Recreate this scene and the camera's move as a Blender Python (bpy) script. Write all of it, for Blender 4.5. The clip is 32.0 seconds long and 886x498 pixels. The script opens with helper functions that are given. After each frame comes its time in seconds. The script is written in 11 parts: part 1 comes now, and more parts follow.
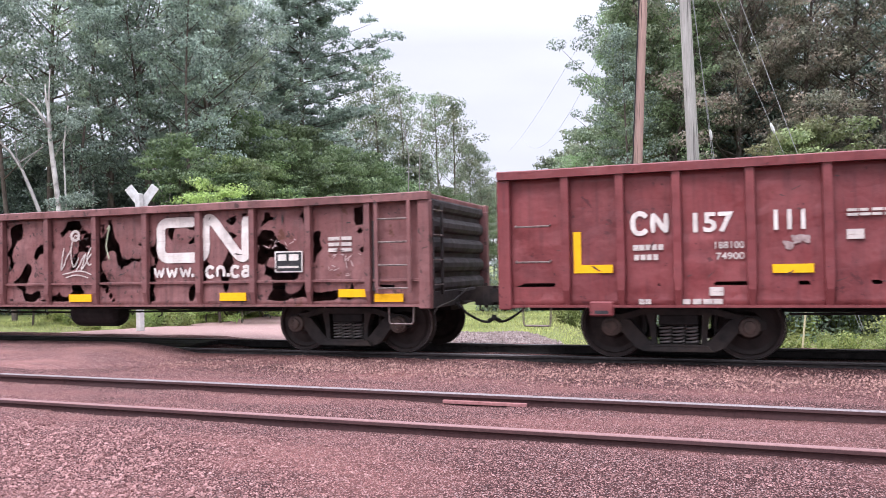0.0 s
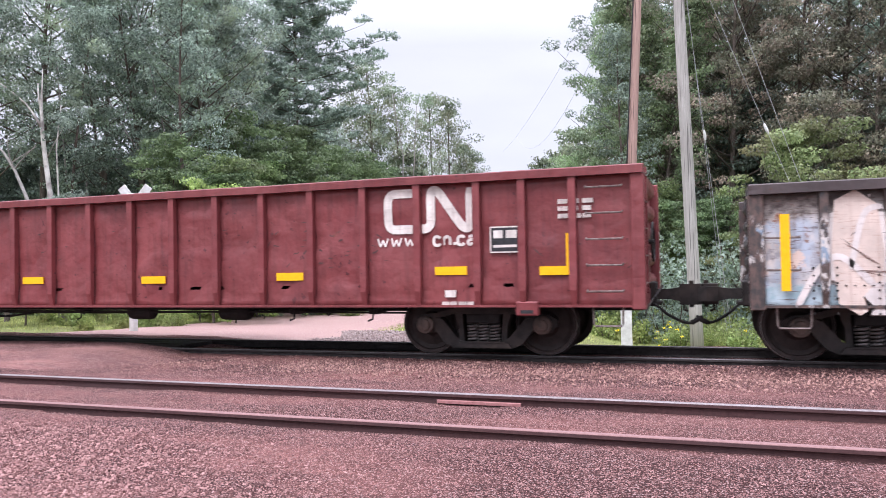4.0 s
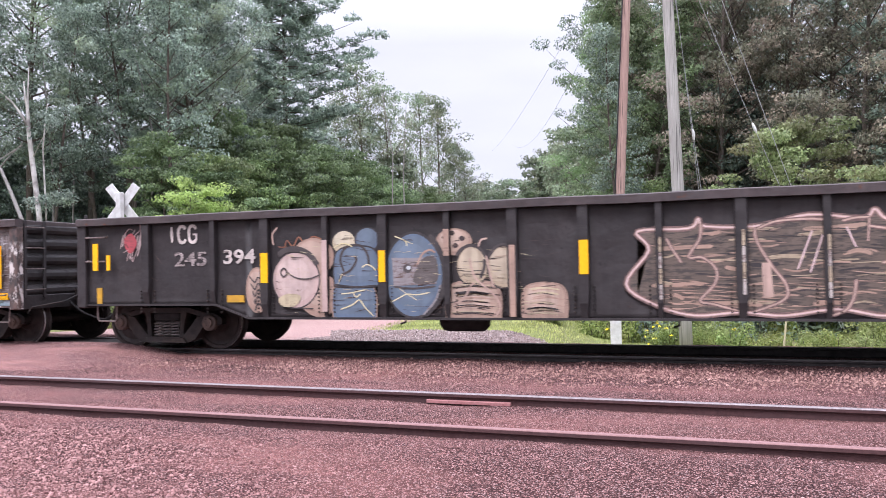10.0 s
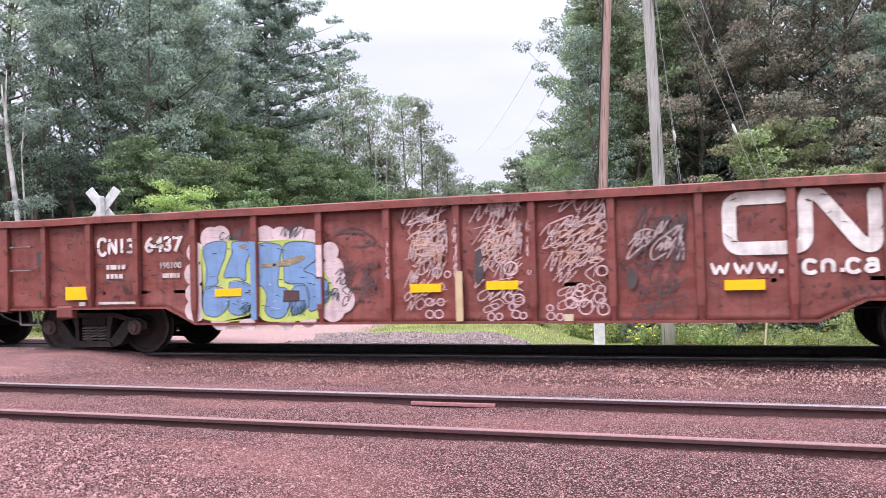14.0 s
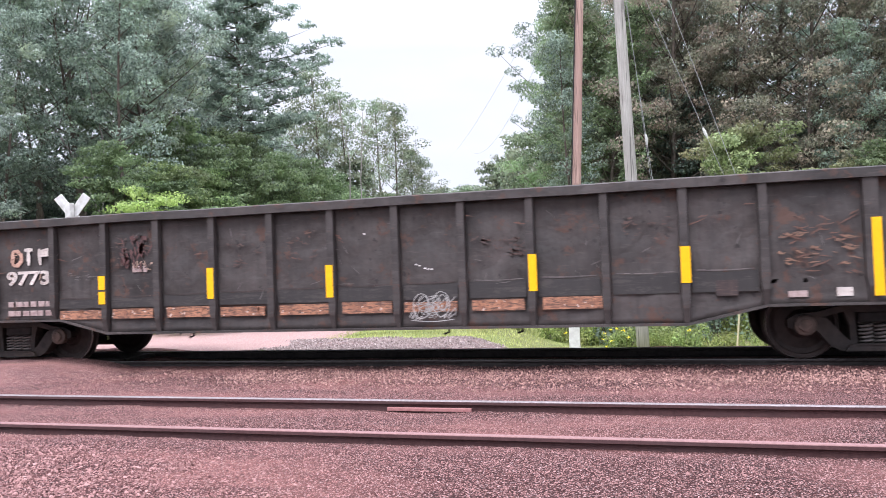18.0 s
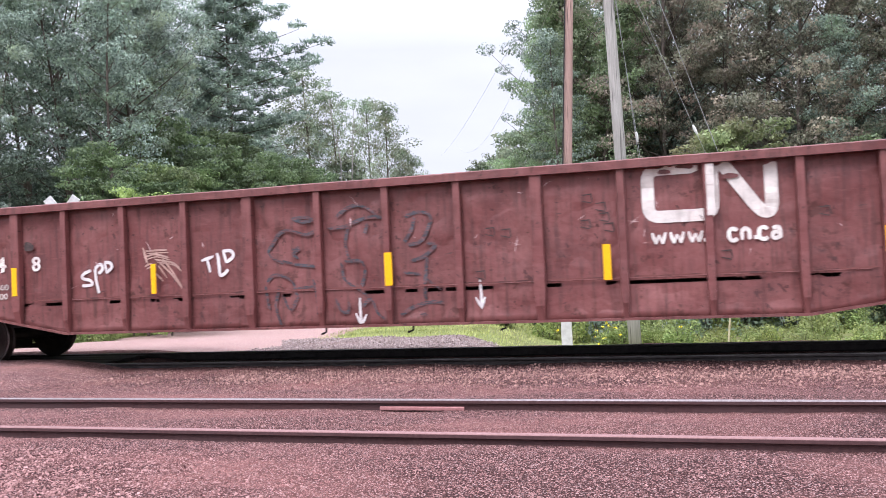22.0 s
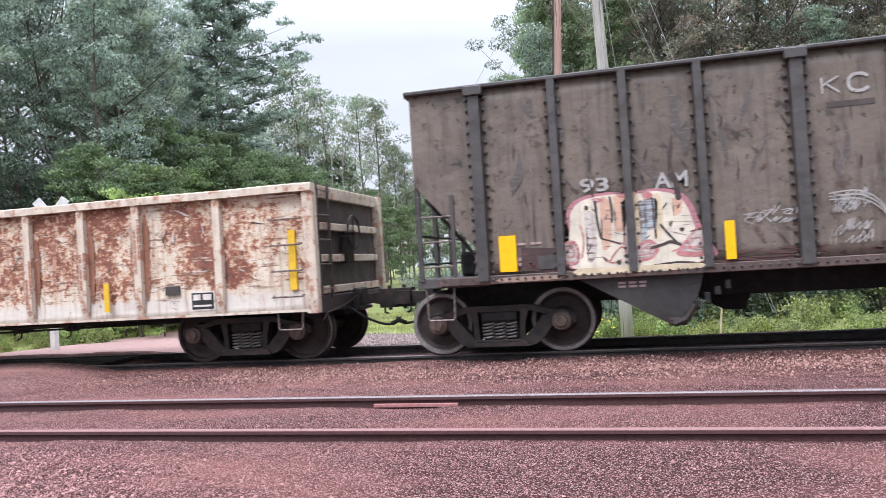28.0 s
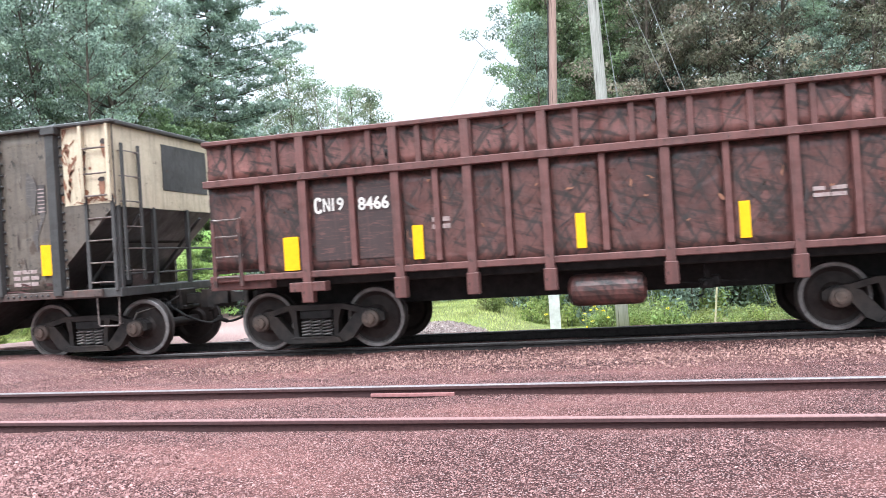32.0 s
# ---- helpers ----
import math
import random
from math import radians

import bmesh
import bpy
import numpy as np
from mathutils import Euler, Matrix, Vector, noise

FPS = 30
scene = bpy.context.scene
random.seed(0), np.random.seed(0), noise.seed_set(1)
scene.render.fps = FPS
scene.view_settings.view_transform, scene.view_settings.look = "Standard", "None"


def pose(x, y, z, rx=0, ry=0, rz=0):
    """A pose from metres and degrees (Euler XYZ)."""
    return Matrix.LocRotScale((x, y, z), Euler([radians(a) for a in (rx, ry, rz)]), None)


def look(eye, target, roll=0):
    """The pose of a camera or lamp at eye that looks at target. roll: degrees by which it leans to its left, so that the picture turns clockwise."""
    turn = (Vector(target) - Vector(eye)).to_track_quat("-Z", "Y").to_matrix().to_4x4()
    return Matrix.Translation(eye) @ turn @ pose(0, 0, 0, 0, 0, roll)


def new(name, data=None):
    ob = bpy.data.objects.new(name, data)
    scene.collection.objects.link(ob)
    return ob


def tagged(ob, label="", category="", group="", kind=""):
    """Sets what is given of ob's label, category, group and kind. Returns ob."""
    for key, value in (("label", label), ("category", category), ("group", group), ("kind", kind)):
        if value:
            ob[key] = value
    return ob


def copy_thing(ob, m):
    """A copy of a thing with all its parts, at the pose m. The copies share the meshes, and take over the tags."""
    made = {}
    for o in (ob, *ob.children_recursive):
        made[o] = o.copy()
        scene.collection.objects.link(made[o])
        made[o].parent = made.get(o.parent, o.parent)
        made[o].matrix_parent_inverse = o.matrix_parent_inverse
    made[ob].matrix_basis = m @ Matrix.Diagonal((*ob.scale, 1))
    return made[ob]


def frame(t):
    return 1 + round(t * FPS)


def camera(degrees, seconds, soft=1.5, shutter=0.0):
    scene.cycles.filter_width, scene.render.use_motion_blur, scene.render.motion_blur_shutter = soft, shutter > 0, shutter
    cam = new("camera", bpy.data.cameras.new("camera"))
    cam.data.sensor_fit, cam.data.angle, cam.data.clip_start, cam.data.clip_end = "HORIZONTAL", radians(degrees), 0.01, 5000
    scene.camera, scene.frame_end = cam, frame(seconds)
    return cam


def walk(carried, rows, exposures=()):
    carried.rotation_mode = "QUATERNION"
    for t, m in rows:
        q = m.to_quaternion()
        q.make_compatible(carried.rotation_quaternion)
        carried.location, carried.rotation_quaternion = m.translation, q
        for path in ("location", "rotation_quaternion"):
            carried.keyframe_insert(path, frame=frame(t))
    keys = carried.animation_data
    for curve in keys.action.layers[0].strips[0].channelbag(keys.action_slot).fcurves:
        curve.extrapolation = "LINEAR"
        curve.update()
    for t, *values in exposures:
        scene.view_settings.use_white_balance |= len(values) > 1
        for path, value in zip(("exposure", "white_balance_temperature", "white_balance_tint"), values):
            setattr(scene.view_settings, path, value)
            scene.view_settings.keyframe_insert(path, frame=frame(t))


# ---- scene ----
cam = camera(60.32, 32.0, soft=0.8, shutter=0.2)


def aim(x, y, z, yaw, pitch, roll):
    """The pose of the camera that stands at x, y, z; degrees to its left, upwards and of lean."""
    return pose(x, y, z, 90 + pitch, 0, yaw) @ pose(0, 0, 0, 0, 0, roll)


walk(cam, [
    (0.0, aim(-0.005, -0.029, 1.328, 19.625, 1.307, -1.064)),
    (0.5, aim(0.000, -0.023, 1.327, 19.476, 1.475, -1.077)),
    (1.0, aim(-0.004, -0.021, 1.324, 19.407, 1.544, -1.106)),
    (1.5, aim(-0.004, -0.015, 1.323, 19.408, 1.549, -1.111)),
    (2.0, aim(-0.001, -0.007, 1.321, 19.366, 1.506, -1.152)),
    (2.5, aim(-0.003, -0.009, 1.322, 19.308, 1.451, -1.157)),
    (3.0, aim(-0.001, -0.018, 1.321, 19.243, 1.399, -1.208)),
    (3.5, aim(-0.006, -0.016, 1.323, 19.186, 1.339, -1.116)),
    (5.5, aim(0.007, -0.016, 1.315, 19.287, 1.286, -0.990)),
    (6.0, aim(-0.003, -0.005, 1.320, 19.143, 1.167, -0.990)),
    (6.5, aim(-0.003, -0.003, 1.319, 18.998, 1.085, -1.025)),
    (7.0, aim(-0.005, 0.003, 1.320, 18.864, 1.049, -1.038)),
    (7.5, aim(-0.008, 0.011, 1.325, 18.810, 1.091, -0.997)),
    (8.0, aim(-0.009, 0.009, 1.323, 18.814, 1.202, -0.940)),
    (8.5, aim(-0.006, -0.002, 1.321, 18.820, 1.314, -0.912)),
    (9.0, aim(-0.006, -0.002, 1.318, 18.806, 1.366, -0.967)),
    (9.5, aim(-0.005, 0.001, 1.319, 18.679, 1.345, -1.073)),
    (10.0, aim(-0.010, 0.007, 1.325, 18.447, 1.229, -1.136)),
    (10.5, aim(-0.004, 0.007, 1.325, 18.278, 1.120, -1.266)),
    (11.0, aim(-0.010, 0.001, 1.322, 18.087, 1.004, -1.185)),
    (11.5, aim(-0.006, 0.000, 1.323, 18.007, 0.992, -1.241)),
    (12.0, aim(-0.007, 0.003, 1.324, 17.914, 1.052, -1.251)),
    (12.5, aim(-0.009, 0.002, 1.325, 17.823, 1.160, -1.278)),
    (13.0, aim(-0.005, 0.000, 1.325, 17.671, 1.271, -1.302)),
    (13.5, aim(-0.008, -0.000, 1.321, 17.481, 1.356, -1.402)),
    (14.0, aim(-0.002, -0.000, 1.321, 17.228, 1.366, -1.564)),
    (14.5, aim(-0.003, 0.001, 1.327, 16.889, 1.303, -1.729)),
    (16.5, aim(0.002, 0.007, 1.331, 15.699, 1.590, -1.877)),
    (17.0, aim(0.001, 0.007, 1.330, 15.581, 1.644, -1.986)),
    (17.5, aim(0.000, 0.004, 1.329, 15.458, 1.653, -2.073)),
    (18.0, aim(-0.003, 0.003, 1.329, 15.349, 1.625, -2.082)),
    (18.5, aim(0.002, 0.001, 1.330, 15.337, 1.634, -2.272)),
    (19.0, aim(-0.005, -0.003, 1.329, 15.324, 1.696, -2.059)),
    (19.5, aim(-0.002, -0.005, 1.333, 15.403, 1.722, -2.108)),
    (20.0, aim(-0.001, -0.001, 1.333, 15.418, 1.725, -2.126)),
    (20.5, aim(-0.002, 0.006, 1.328, 15.321, 1.704, -2.102)),
    (21.0, aim(0.005, 0.009, 1.332, 15.177, 1.644, -2.367)),
    (21.5, aim(-0.000, 0.008, 1.330, 14.937, 1.592, -2.401)),
    (22.0, aim(0.004, 0.007, 1.328, 14.758, 1.514, -2.575)),
    (22.5, aim(0.007, 0.001, 1.331, 14.668, 1.403, -2.700)),
    (23.0, aim(0.006, -0.008, 1.326, 14.622, 1.259, -2.749)),
    (23.5, aim(0.005, -0.007, 1.328, 14.655, 1.135, -2.865)),
    (24.0, aim(0.009, 0.002, 1.327, 14.644, 1.053, -3.016)),
    (24.5, aim(0.008, 0.006, 1.329, 14.551, 1.009, -3.150)),
    (25.0, aim(0.005, 0.008, 1.324, 14.387, 1.014, -3.225)),
    (25.5, aim(0.011, 0.013, 1.329, 14.245, 1.078, -3.239)),
    (27.5, aim(0.014, 0.011, 1.328, 14.222, 1.322, -3.356)),
    (28.0, aim(0.014, 0.010, 1.333, 14.201, 1.171, -3.504)),
    (28.5, aim(0.011, 0.009, 1.335, 14.109, 0.978, -3.587)),
    (29.0, aim(0.006, 0.007, 1.336, 13.985, 0.799, -3.517)),
    (29.5, aim(0.011, 0.005, 1.338, 13.923, 0.629, -3.528)),
    (30.0, aim(0.011, 0.011, 1.337, 13.894, 0.558, -3.587)),
    (30.5, aim(0.004, 0.015, 1.333, 13.917, 0.579, -3.550)),
    (31.0, aim(0.006, 0.002, 1.330, 13.917, 0.628, -3.692)),
    (31.5, aim(0.006, -0.001, 1.328, 13.896, 0.591, -3.693)),
    (32.0, aim(0.005, -0.006, 1.328, 13.871, 0.443, -3.680)),
], exposures=[(0.0, 0.75, 5990, 18), (3.0, 0.73, 5990, 18), (6.0, 0.71, 5990, 18), (8.0, 0.63, 5990, 18), (10.0, 0.74, 5990, 20), (13.0, 0.75, 5990, 20), (14.5, 0.77, 5990, 19), (17.0, 0.87, 5990, 16), (20.0, 0.85, 5990, 15), (22.0, 0.77, 5990, 17), (23.0, 0.73, 5990, 17), (25.0, 0.63, 5990, 14), (28.0, 0.72, 5940, 12), (29.0, 0.82, 5940, 9), (30.0, 0.97, 5940, 5), (31.0, 1.04, 5840, 4), (32.0, 1.18, 5790, 3)])


# ---------------------------------------------------------------- light
def mixer(nt, fac, a, b, kind="MIX"):
    """A colour mix node; fac, a and b are sockets or values."""
    n = nt.nodes.new("ShaderNodeMix")
    n.data_type, n.blend_type = "RGBA", kind
    for sock, v in ((n.inputs[0], fac), (n.inputs[6], a), (n.inputs[7], b)):
        if isinstance(v, bpy.types.NodeSocket):
            nt.links.new(v, sock)
        elif isinstance(v, (int, float)):
            sock.default_value = v
        else:
            sock.default_value = (*v[:3], 1)
    return n.outputs[2]


def noise_out(nt, vec, scale, detail=4.0, rough=0.6, out="Fac"):
    n = nt.nodes.new("ShaderNodeTexNoise")
    n.inputs["Scale"].default_value = scale
    n.inputs["Detail"].default_value = detail
    n.inputs["Roughness"].default_value = rough
    if vec is not None:
        nt.links.new(vec, n.inputs["Vector"])
    return n.outputs[out]


def ramp(nt, fac, lo, hi, a=0.0, b=1.0):
    """Maps fac from lo..hi to a..b, clamped."""
    n = nt.nodes.new("ShaderNodeMapRange")
    n.inputs[1].default_value, n.inputs[2].default_value = lo, hi
    n.inputs[3].default_value, n.inputs[4].default_value = a, b
    nt.links.new(fac, n.inputs[0])
    return n.outputs[0]


def stretched(nt, kind, sx, sy, sz):
    tc = nt.nodes.new("ShaderNodeTexCoord")
    mp = nt.nodes.new("ShaderNodeMapping")
    mp.inputs["Scale"].default_value = (sx, sy, sz)
    nt.links.new(tc.outputs[kind], mp.inputs["Vector"])
    return mp.outputs["Vector"]


SUN_ELEV, SUN_AZ = 58.0, 202.0
world = bpy.data.worlds.new("sky")
scene.world = world
world.use_nodes = True
wt = world.node_tree
sky = wt.nodes.new("ShaderNodeTexSky")
sky.sky_type, sky.sun_disc = "NISHITA", False
sky.sun_elevation, sky.sun_rotation = radians(SUN_ELEV), radians(SUN_AZ)
cloud = noise_out(wt, stretched(wt, "Generated", 1.2, 1.2, 4.0), 2.6, 6.0, 0.55)
cloud_col = mixer(wt, ramp(wt, cloud, 0.35, 0.7), (8.9, 9.0, 9.6), (9.9, 10.0, 10.4))
bg = wt.nodes["Background"]
wt.links.new(mixer(wt, 0.93, sky.outputs[0], cloud_col), bg.inputs["Color"])
up = wt.nodes.new("ShaderNodeSeparateXYZ")
wt.links.new(stretched(wt, "Generated", 1, 1, 1), up.inputs[0])
wt.links.new(ramp(wt, up.outputs[2], 0.28, 1.0, 0.062, 0.32), bg.inputs["Strength"])   # an overcast sky is brightest overhead

sun = new("sun", bpy.data.lights.new("sun", "SUN"))
sun.data.energy, sun.data.angle, sun.data.color = 1.8, radians(22), (1.0, 0.975, 0.95)
a, e = radians(SUN_AZ), radians(SUN_ELEV)
sun.matrix_world = look((60 * math.sin(a) * math.cos(e), 60 * math.cos(a) * math.cos(e), 60 * math.sin(e)), (0, 0, 0))


# ---------------------------------------------------------------- materials
def material(name):
    m = bpy.data.materials.new(name)
    m.use_nodes = True
    nt = m.node_tree
    return m, nt, nt.nodes["Principled BSDF"]


def bump(nt, bsdf, height, strength, dist):
    n = nt.nodes.new("ShaderNodeBump")
    n.inputs["Strength"].default_value, n.inputs["Distance"].default_value = strength, dist
    nt.links.new(height, n.inputs["Height"])
    nt.links.new(n.outputs[0], bsdf.inputs["Normal"])


def turned(nt, degrees, sx, sz):
    """Object coordinates turned in the plane of a car's side, then stretched."""
    tc = nt.nodes.new("ShaderNodeTexCoord")
    r = nt.nodes.new("ShaderNodeMapping")
    r.inputs["Rotation"].default_value = (0, radians(degrees), 0)
    m = nt.nodes.new("ShaderNodeMapping")
    m.inputs["Scale"].default_value = (sx, 1, sz)
    nt.links.new(tc.outputs["Object"], r.inputs["Vector"])
    nt.links.new(r.outputs["Vector"], m.inputs["Vector"])
    return m.outputs["Vector"]


def painted(name, base, rust=(0.10, 0.035, 0.015), rusty=0.25, grime=(0.02, 0.018, 0.016), grimy=0.5, rough=0.55, scale=1.0, fade=(0.3, 0.2, 0.18), chips=0.5, tangle=0.0, scuff=0.3):
    """Old car paint: chips and dings, rust patches, dirt that runs down, pale scuffs, a chalky fade and fine grain."""
    m, nt, b = material(name)
    v = stretched(nt, "Object", 1, 1, 1)
    vs = stretched(nt, "Object", 5, 5, 0.45)
    info = nt.nodes.new("ShaderNodeObjectInfo")
    big = noise_out(nt, v, 0.9 * scale, 5, 0.6)
    mid = noise_out(nt, v, 3.1 * scale, 7, 0.68)
    fine = noise_out(nt, v, 38, 3, 0.6)
    streak = noise_out(nt, vs, 2.2, 5, 0.6)
    col = mixer(nt, ramp(nt, big, 0.32, 0.68, 0, 0.85), base, fade)
    tone = nt.nodes.new("ShaderNodeMath")
    tone.operation = "MULTIPLY_ADD"
    tone.inputs[1].default_value, tone.inputs[2].default_value = 0.22, 0.89
    nt.links.new(info.outputs["Random"], tone.inputs[0])
    hsv = nt.nodes.new("ShaderNodeHueSaturation")
    nt.links.new(tone.outputs[0], hsv.inputs["Value"])
    nt.links.new(col, hsv.inputs["Color"])
    col = mixer(nt, ramp(nt, streak, 0.48, 0.74, 0, grimy), hsv.outputs[0], grime)
    smudge = noise_out(nt, stretched(nt, "Object", 0.8, 1, 1.1), 1.7 * scale, 6, 0.62)
    col = mixer(nt, ramp(nt, smudge, 0.5, 0.68, 0, 0.55), col, [0.5 * k + 0.5 * g for k, g in zip(base, grime)])
    rub = noise_out(nt, stretched(nt, "Object", 0.8, 1, 5), 4.0, 6, 0.7)
    col = mixer(nt, ramp(nt, rub, 0.56, 0.72, 0, scuff), col, fade)
    if tangle:
        for deg in (24, -38, 71):
            t = noise_out(nt, turned(nt, deg, 5.5, 0.8), 2.0, 4, 0.55)
            col = mixer(nt, ramp(nt, t, 0.53, 0.63, 0, tangle), col, grime)
    t = 0.72 - 0.42 * rusty
    col = mixer(nt, ramp(nt, mid, t, t + 0.06, 0, 0.85), col, rust)
    for deg, sc, st in ((32, 5.0, 1.7), (-50, 9.0, 1.2)):
        spot = nt.nodes.new("ShaderNodeMath")
        nt.links.new(noise_out(nt, turned(nt, deg, st, 0.9), sc, 4, 0.6), spot.inputs[0])
        nt.links.new(ramp(nt, smudge, 0.35, 0.65, -0.04, 0.065), spot.inputs[1])
        t = 0.745 - 0.09 * chips
        col = mixer(nt, ramp(nt, spot.outputs[0], t, t + 0.025, 0, 0.8), col, [0.75 * g + 0.15 * k for k, g in zip(base, grime)])
    col = mixer(nt, ramp(nt, fine, 0.3, 0.8, 0, 0.22), col, grime)
    nt.links.new(col, b.inputs["Base Color"])
    nt.links.new(ramp(nt, mid, 0.3, 0.7, rough - 0.2, rough + 0.14), b.inputs["Roughness"])
    b.inputs["Specular IOR Level"].default_value = 0.4
    lump = nt.nodes.new("ShaderNodeMath")
    lump.operation = "MULTIPLY_ADD"
    lump.inputs[1].default_value = 0.22
    nt.links.new(mid, lump.inputs[0])
    nt.links.new(noise_out(nt, stretched(nt, "Object", 1, 1, 0.9), 2.3, 3, 0.55), lump.inputs[2])
    # pinched creases where the sheet has been knocked
    crease = nt.nodes.new("ShaderNodeMath")
    crease.operation = "ABSOLUTE"
    nt.links.new(ramp(nt, noise_out(nt, turned(nt, 20, 0.8, 1.25), 1.9, 3, 0.5), 0.3, 0.7, -1, 1), crease.inputs[0])
    dinged = nt.nodes.new("ShaderNodeMath")
    dinged.operation = "MULTIPLY_ADD"
    dinged.inputs[1].default_value = 0.10
    nt.links.new(ramp(nt, crease.outputs[0], 0, 0.55), dinged.inputs[0])
    nt.links.new(lump.outputs[0], dinged.inputs[2])
    bump(nt, b, dinged.outputs[0], 0.55, 0.055)
    return m


def mottled(name, c1, c2, scale=8.0, rough=0.85, metal=0.0, bumpy=0.3, dist=0.01, c3=None, scale3=0.6):
    """A plain rough surface of two colours, with a third at a larger scale."""
    m, nt, b = material(name)
    v = stretched(nt, "Object", 1, 1, 1)
    n = noise_out(nt, v, scale, 8, 0.65)
    col = mixer(nt, ramp(nt, n, 0.32, 0.68), c1, c2)
    if c3:
        col = mixer(nt, ramp(nt, noise_out(nt, v, scale3, 5, 0.6), 0.45, 0.68, 0, 0.8), col, c3)
    nt.links.new(col, b.inputs["Base Color"])
    b.inputs["Roughness"].default_value, b.inputs["Metallic"].default_value = rough, metal
    b.inputs["Specular IOR Level"].default_value = 0.3
    if bumpy:
        bump(nt, b, n, bumpy, dist)
    return m


def gravelly(name, cols, stone=38.0, patch=None, patch_scale=0.4, depth=0.02, fines=None):
    """Crushed stone: cells of single stones in several tones, shade painted in their gaps, with larger drifts of fines.
    """
    m, nt, b = material(name)
    v = stretched(nt, "Object", 1, 1, 1)
    vo = nt.nodes.new("ShaderNodeTexVoronoi")
    vo.inputs["Scale"].default_value = stone
    nt.links.new(v, vo.inputs["Vector"])
    sep = nt.nodes.new("ShaderNodeSeparateColor")
    nt.links.new(vo.outputs["Color"], sep.inputs[0])
    col = mixer(nt, ramp(nt, sep.outputs[0], 0.12, 0.75), cols[0], cols[1])
    col = mixer(nt, ramp(nt, sep.outputs[1], 0.72, 0.9), col, cols[2])
    col = mixer(nt, ramp(nt, noise_out(nt, v, stone * 0.35, 4, 0.6), 0.48, 0.72, 0, 0.6), col, cols[0])
    # the shade in the gaps between stones is put into the colour
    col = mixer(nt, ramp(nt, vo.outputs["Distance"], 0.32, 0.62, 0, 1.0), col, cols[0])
    if patch:
        col = mixer(nt, ramp(nt, noise_out(nt, stretched(nt, "Object", 0.35, 1, 1), patch_scale * 3, 6, 0.65), 0.45, 0.66, 0, 0.45), col, patch)
    if fines:
        tc = nt.nodes.new("ShaderNodeTexCoord")
        sep = nt.nodes.new("ShaderNodeSeparateXYZ")
        nt.links.new(tc.outputs["Object"], sep.inputs[0])
        drift = nt.nodes.new("ShaderNodeMath")
        drift.operation = "MULTIPLY_ADD"
        drift.inputs[1].default_value = 6.0
        nt.links.new(noise_out(nt, stretched(nt, "Object", 0.5, 1, 1), 0.8, 5, 0.6), drift.inputs[0])
        nt.links.new(sep.outputs[0], drift.inputs[2])
        col = mixer(nt, ramp(nt, drift.outputs[0], 0.5, 5.0, 0, 1.0), col, fines, "MULTIPLY")
    nt.links.new(col, b.inputs["Base Color"])
    b.inputs["Roughness"].default_value = 0.92
    b.inputs["Specular IOR Level"].default_value = 0.2
    bump(nt, b, vo.outputs["Distance"], 0.9, depth)
    return m


def worn_spray(name, col, under, wear=0.45, scale=3.0):
    """Spray paint scratched and flaked down to what lies under it."""
    m, nt, b = material(name)
    n1 = noise_out(nt, stretched(nt, "Object", 1, 1, 4.5), scale, 8, 0.72)
    n2 = noise_out(nt, stretched(nt, "Object", 1, 1, 1), scale * 0.5, 6, 0.65)
    tone = mixer(nt, ramp(nt, n2, 0.3, 0.7), col, [c * 0.62 for c in col])
    t = 0.78 - 0.5 * wear
    c = mixer(nt, ramp(nt, n1, t, t + 0.07, 0, 0.95), tone, under)
    c = mixer(nt, ramp(nt, noise_out(nt, stretched(nt, "Object", 8, 8, 0.5), 1.7, 5, 0.6), 0.5, 0.8, 0, 0.45), c, under)
    scratch = noise_out(nt, stretched(nt, "Object", 0.55, 1, 7), 5.5, 7, 0.72)
    c = mixer(nt, ramp(nt, scratch, 0.60 - 0.14 * wear, 0.70 - 0.14 * wear, 0, 0.75 * min(1, wear * 1.6)), c, under)
    nt.links.new(c, b.inputs["Base Color"])
    b.inputs["Roughness"].default_value = 0.65
    return m


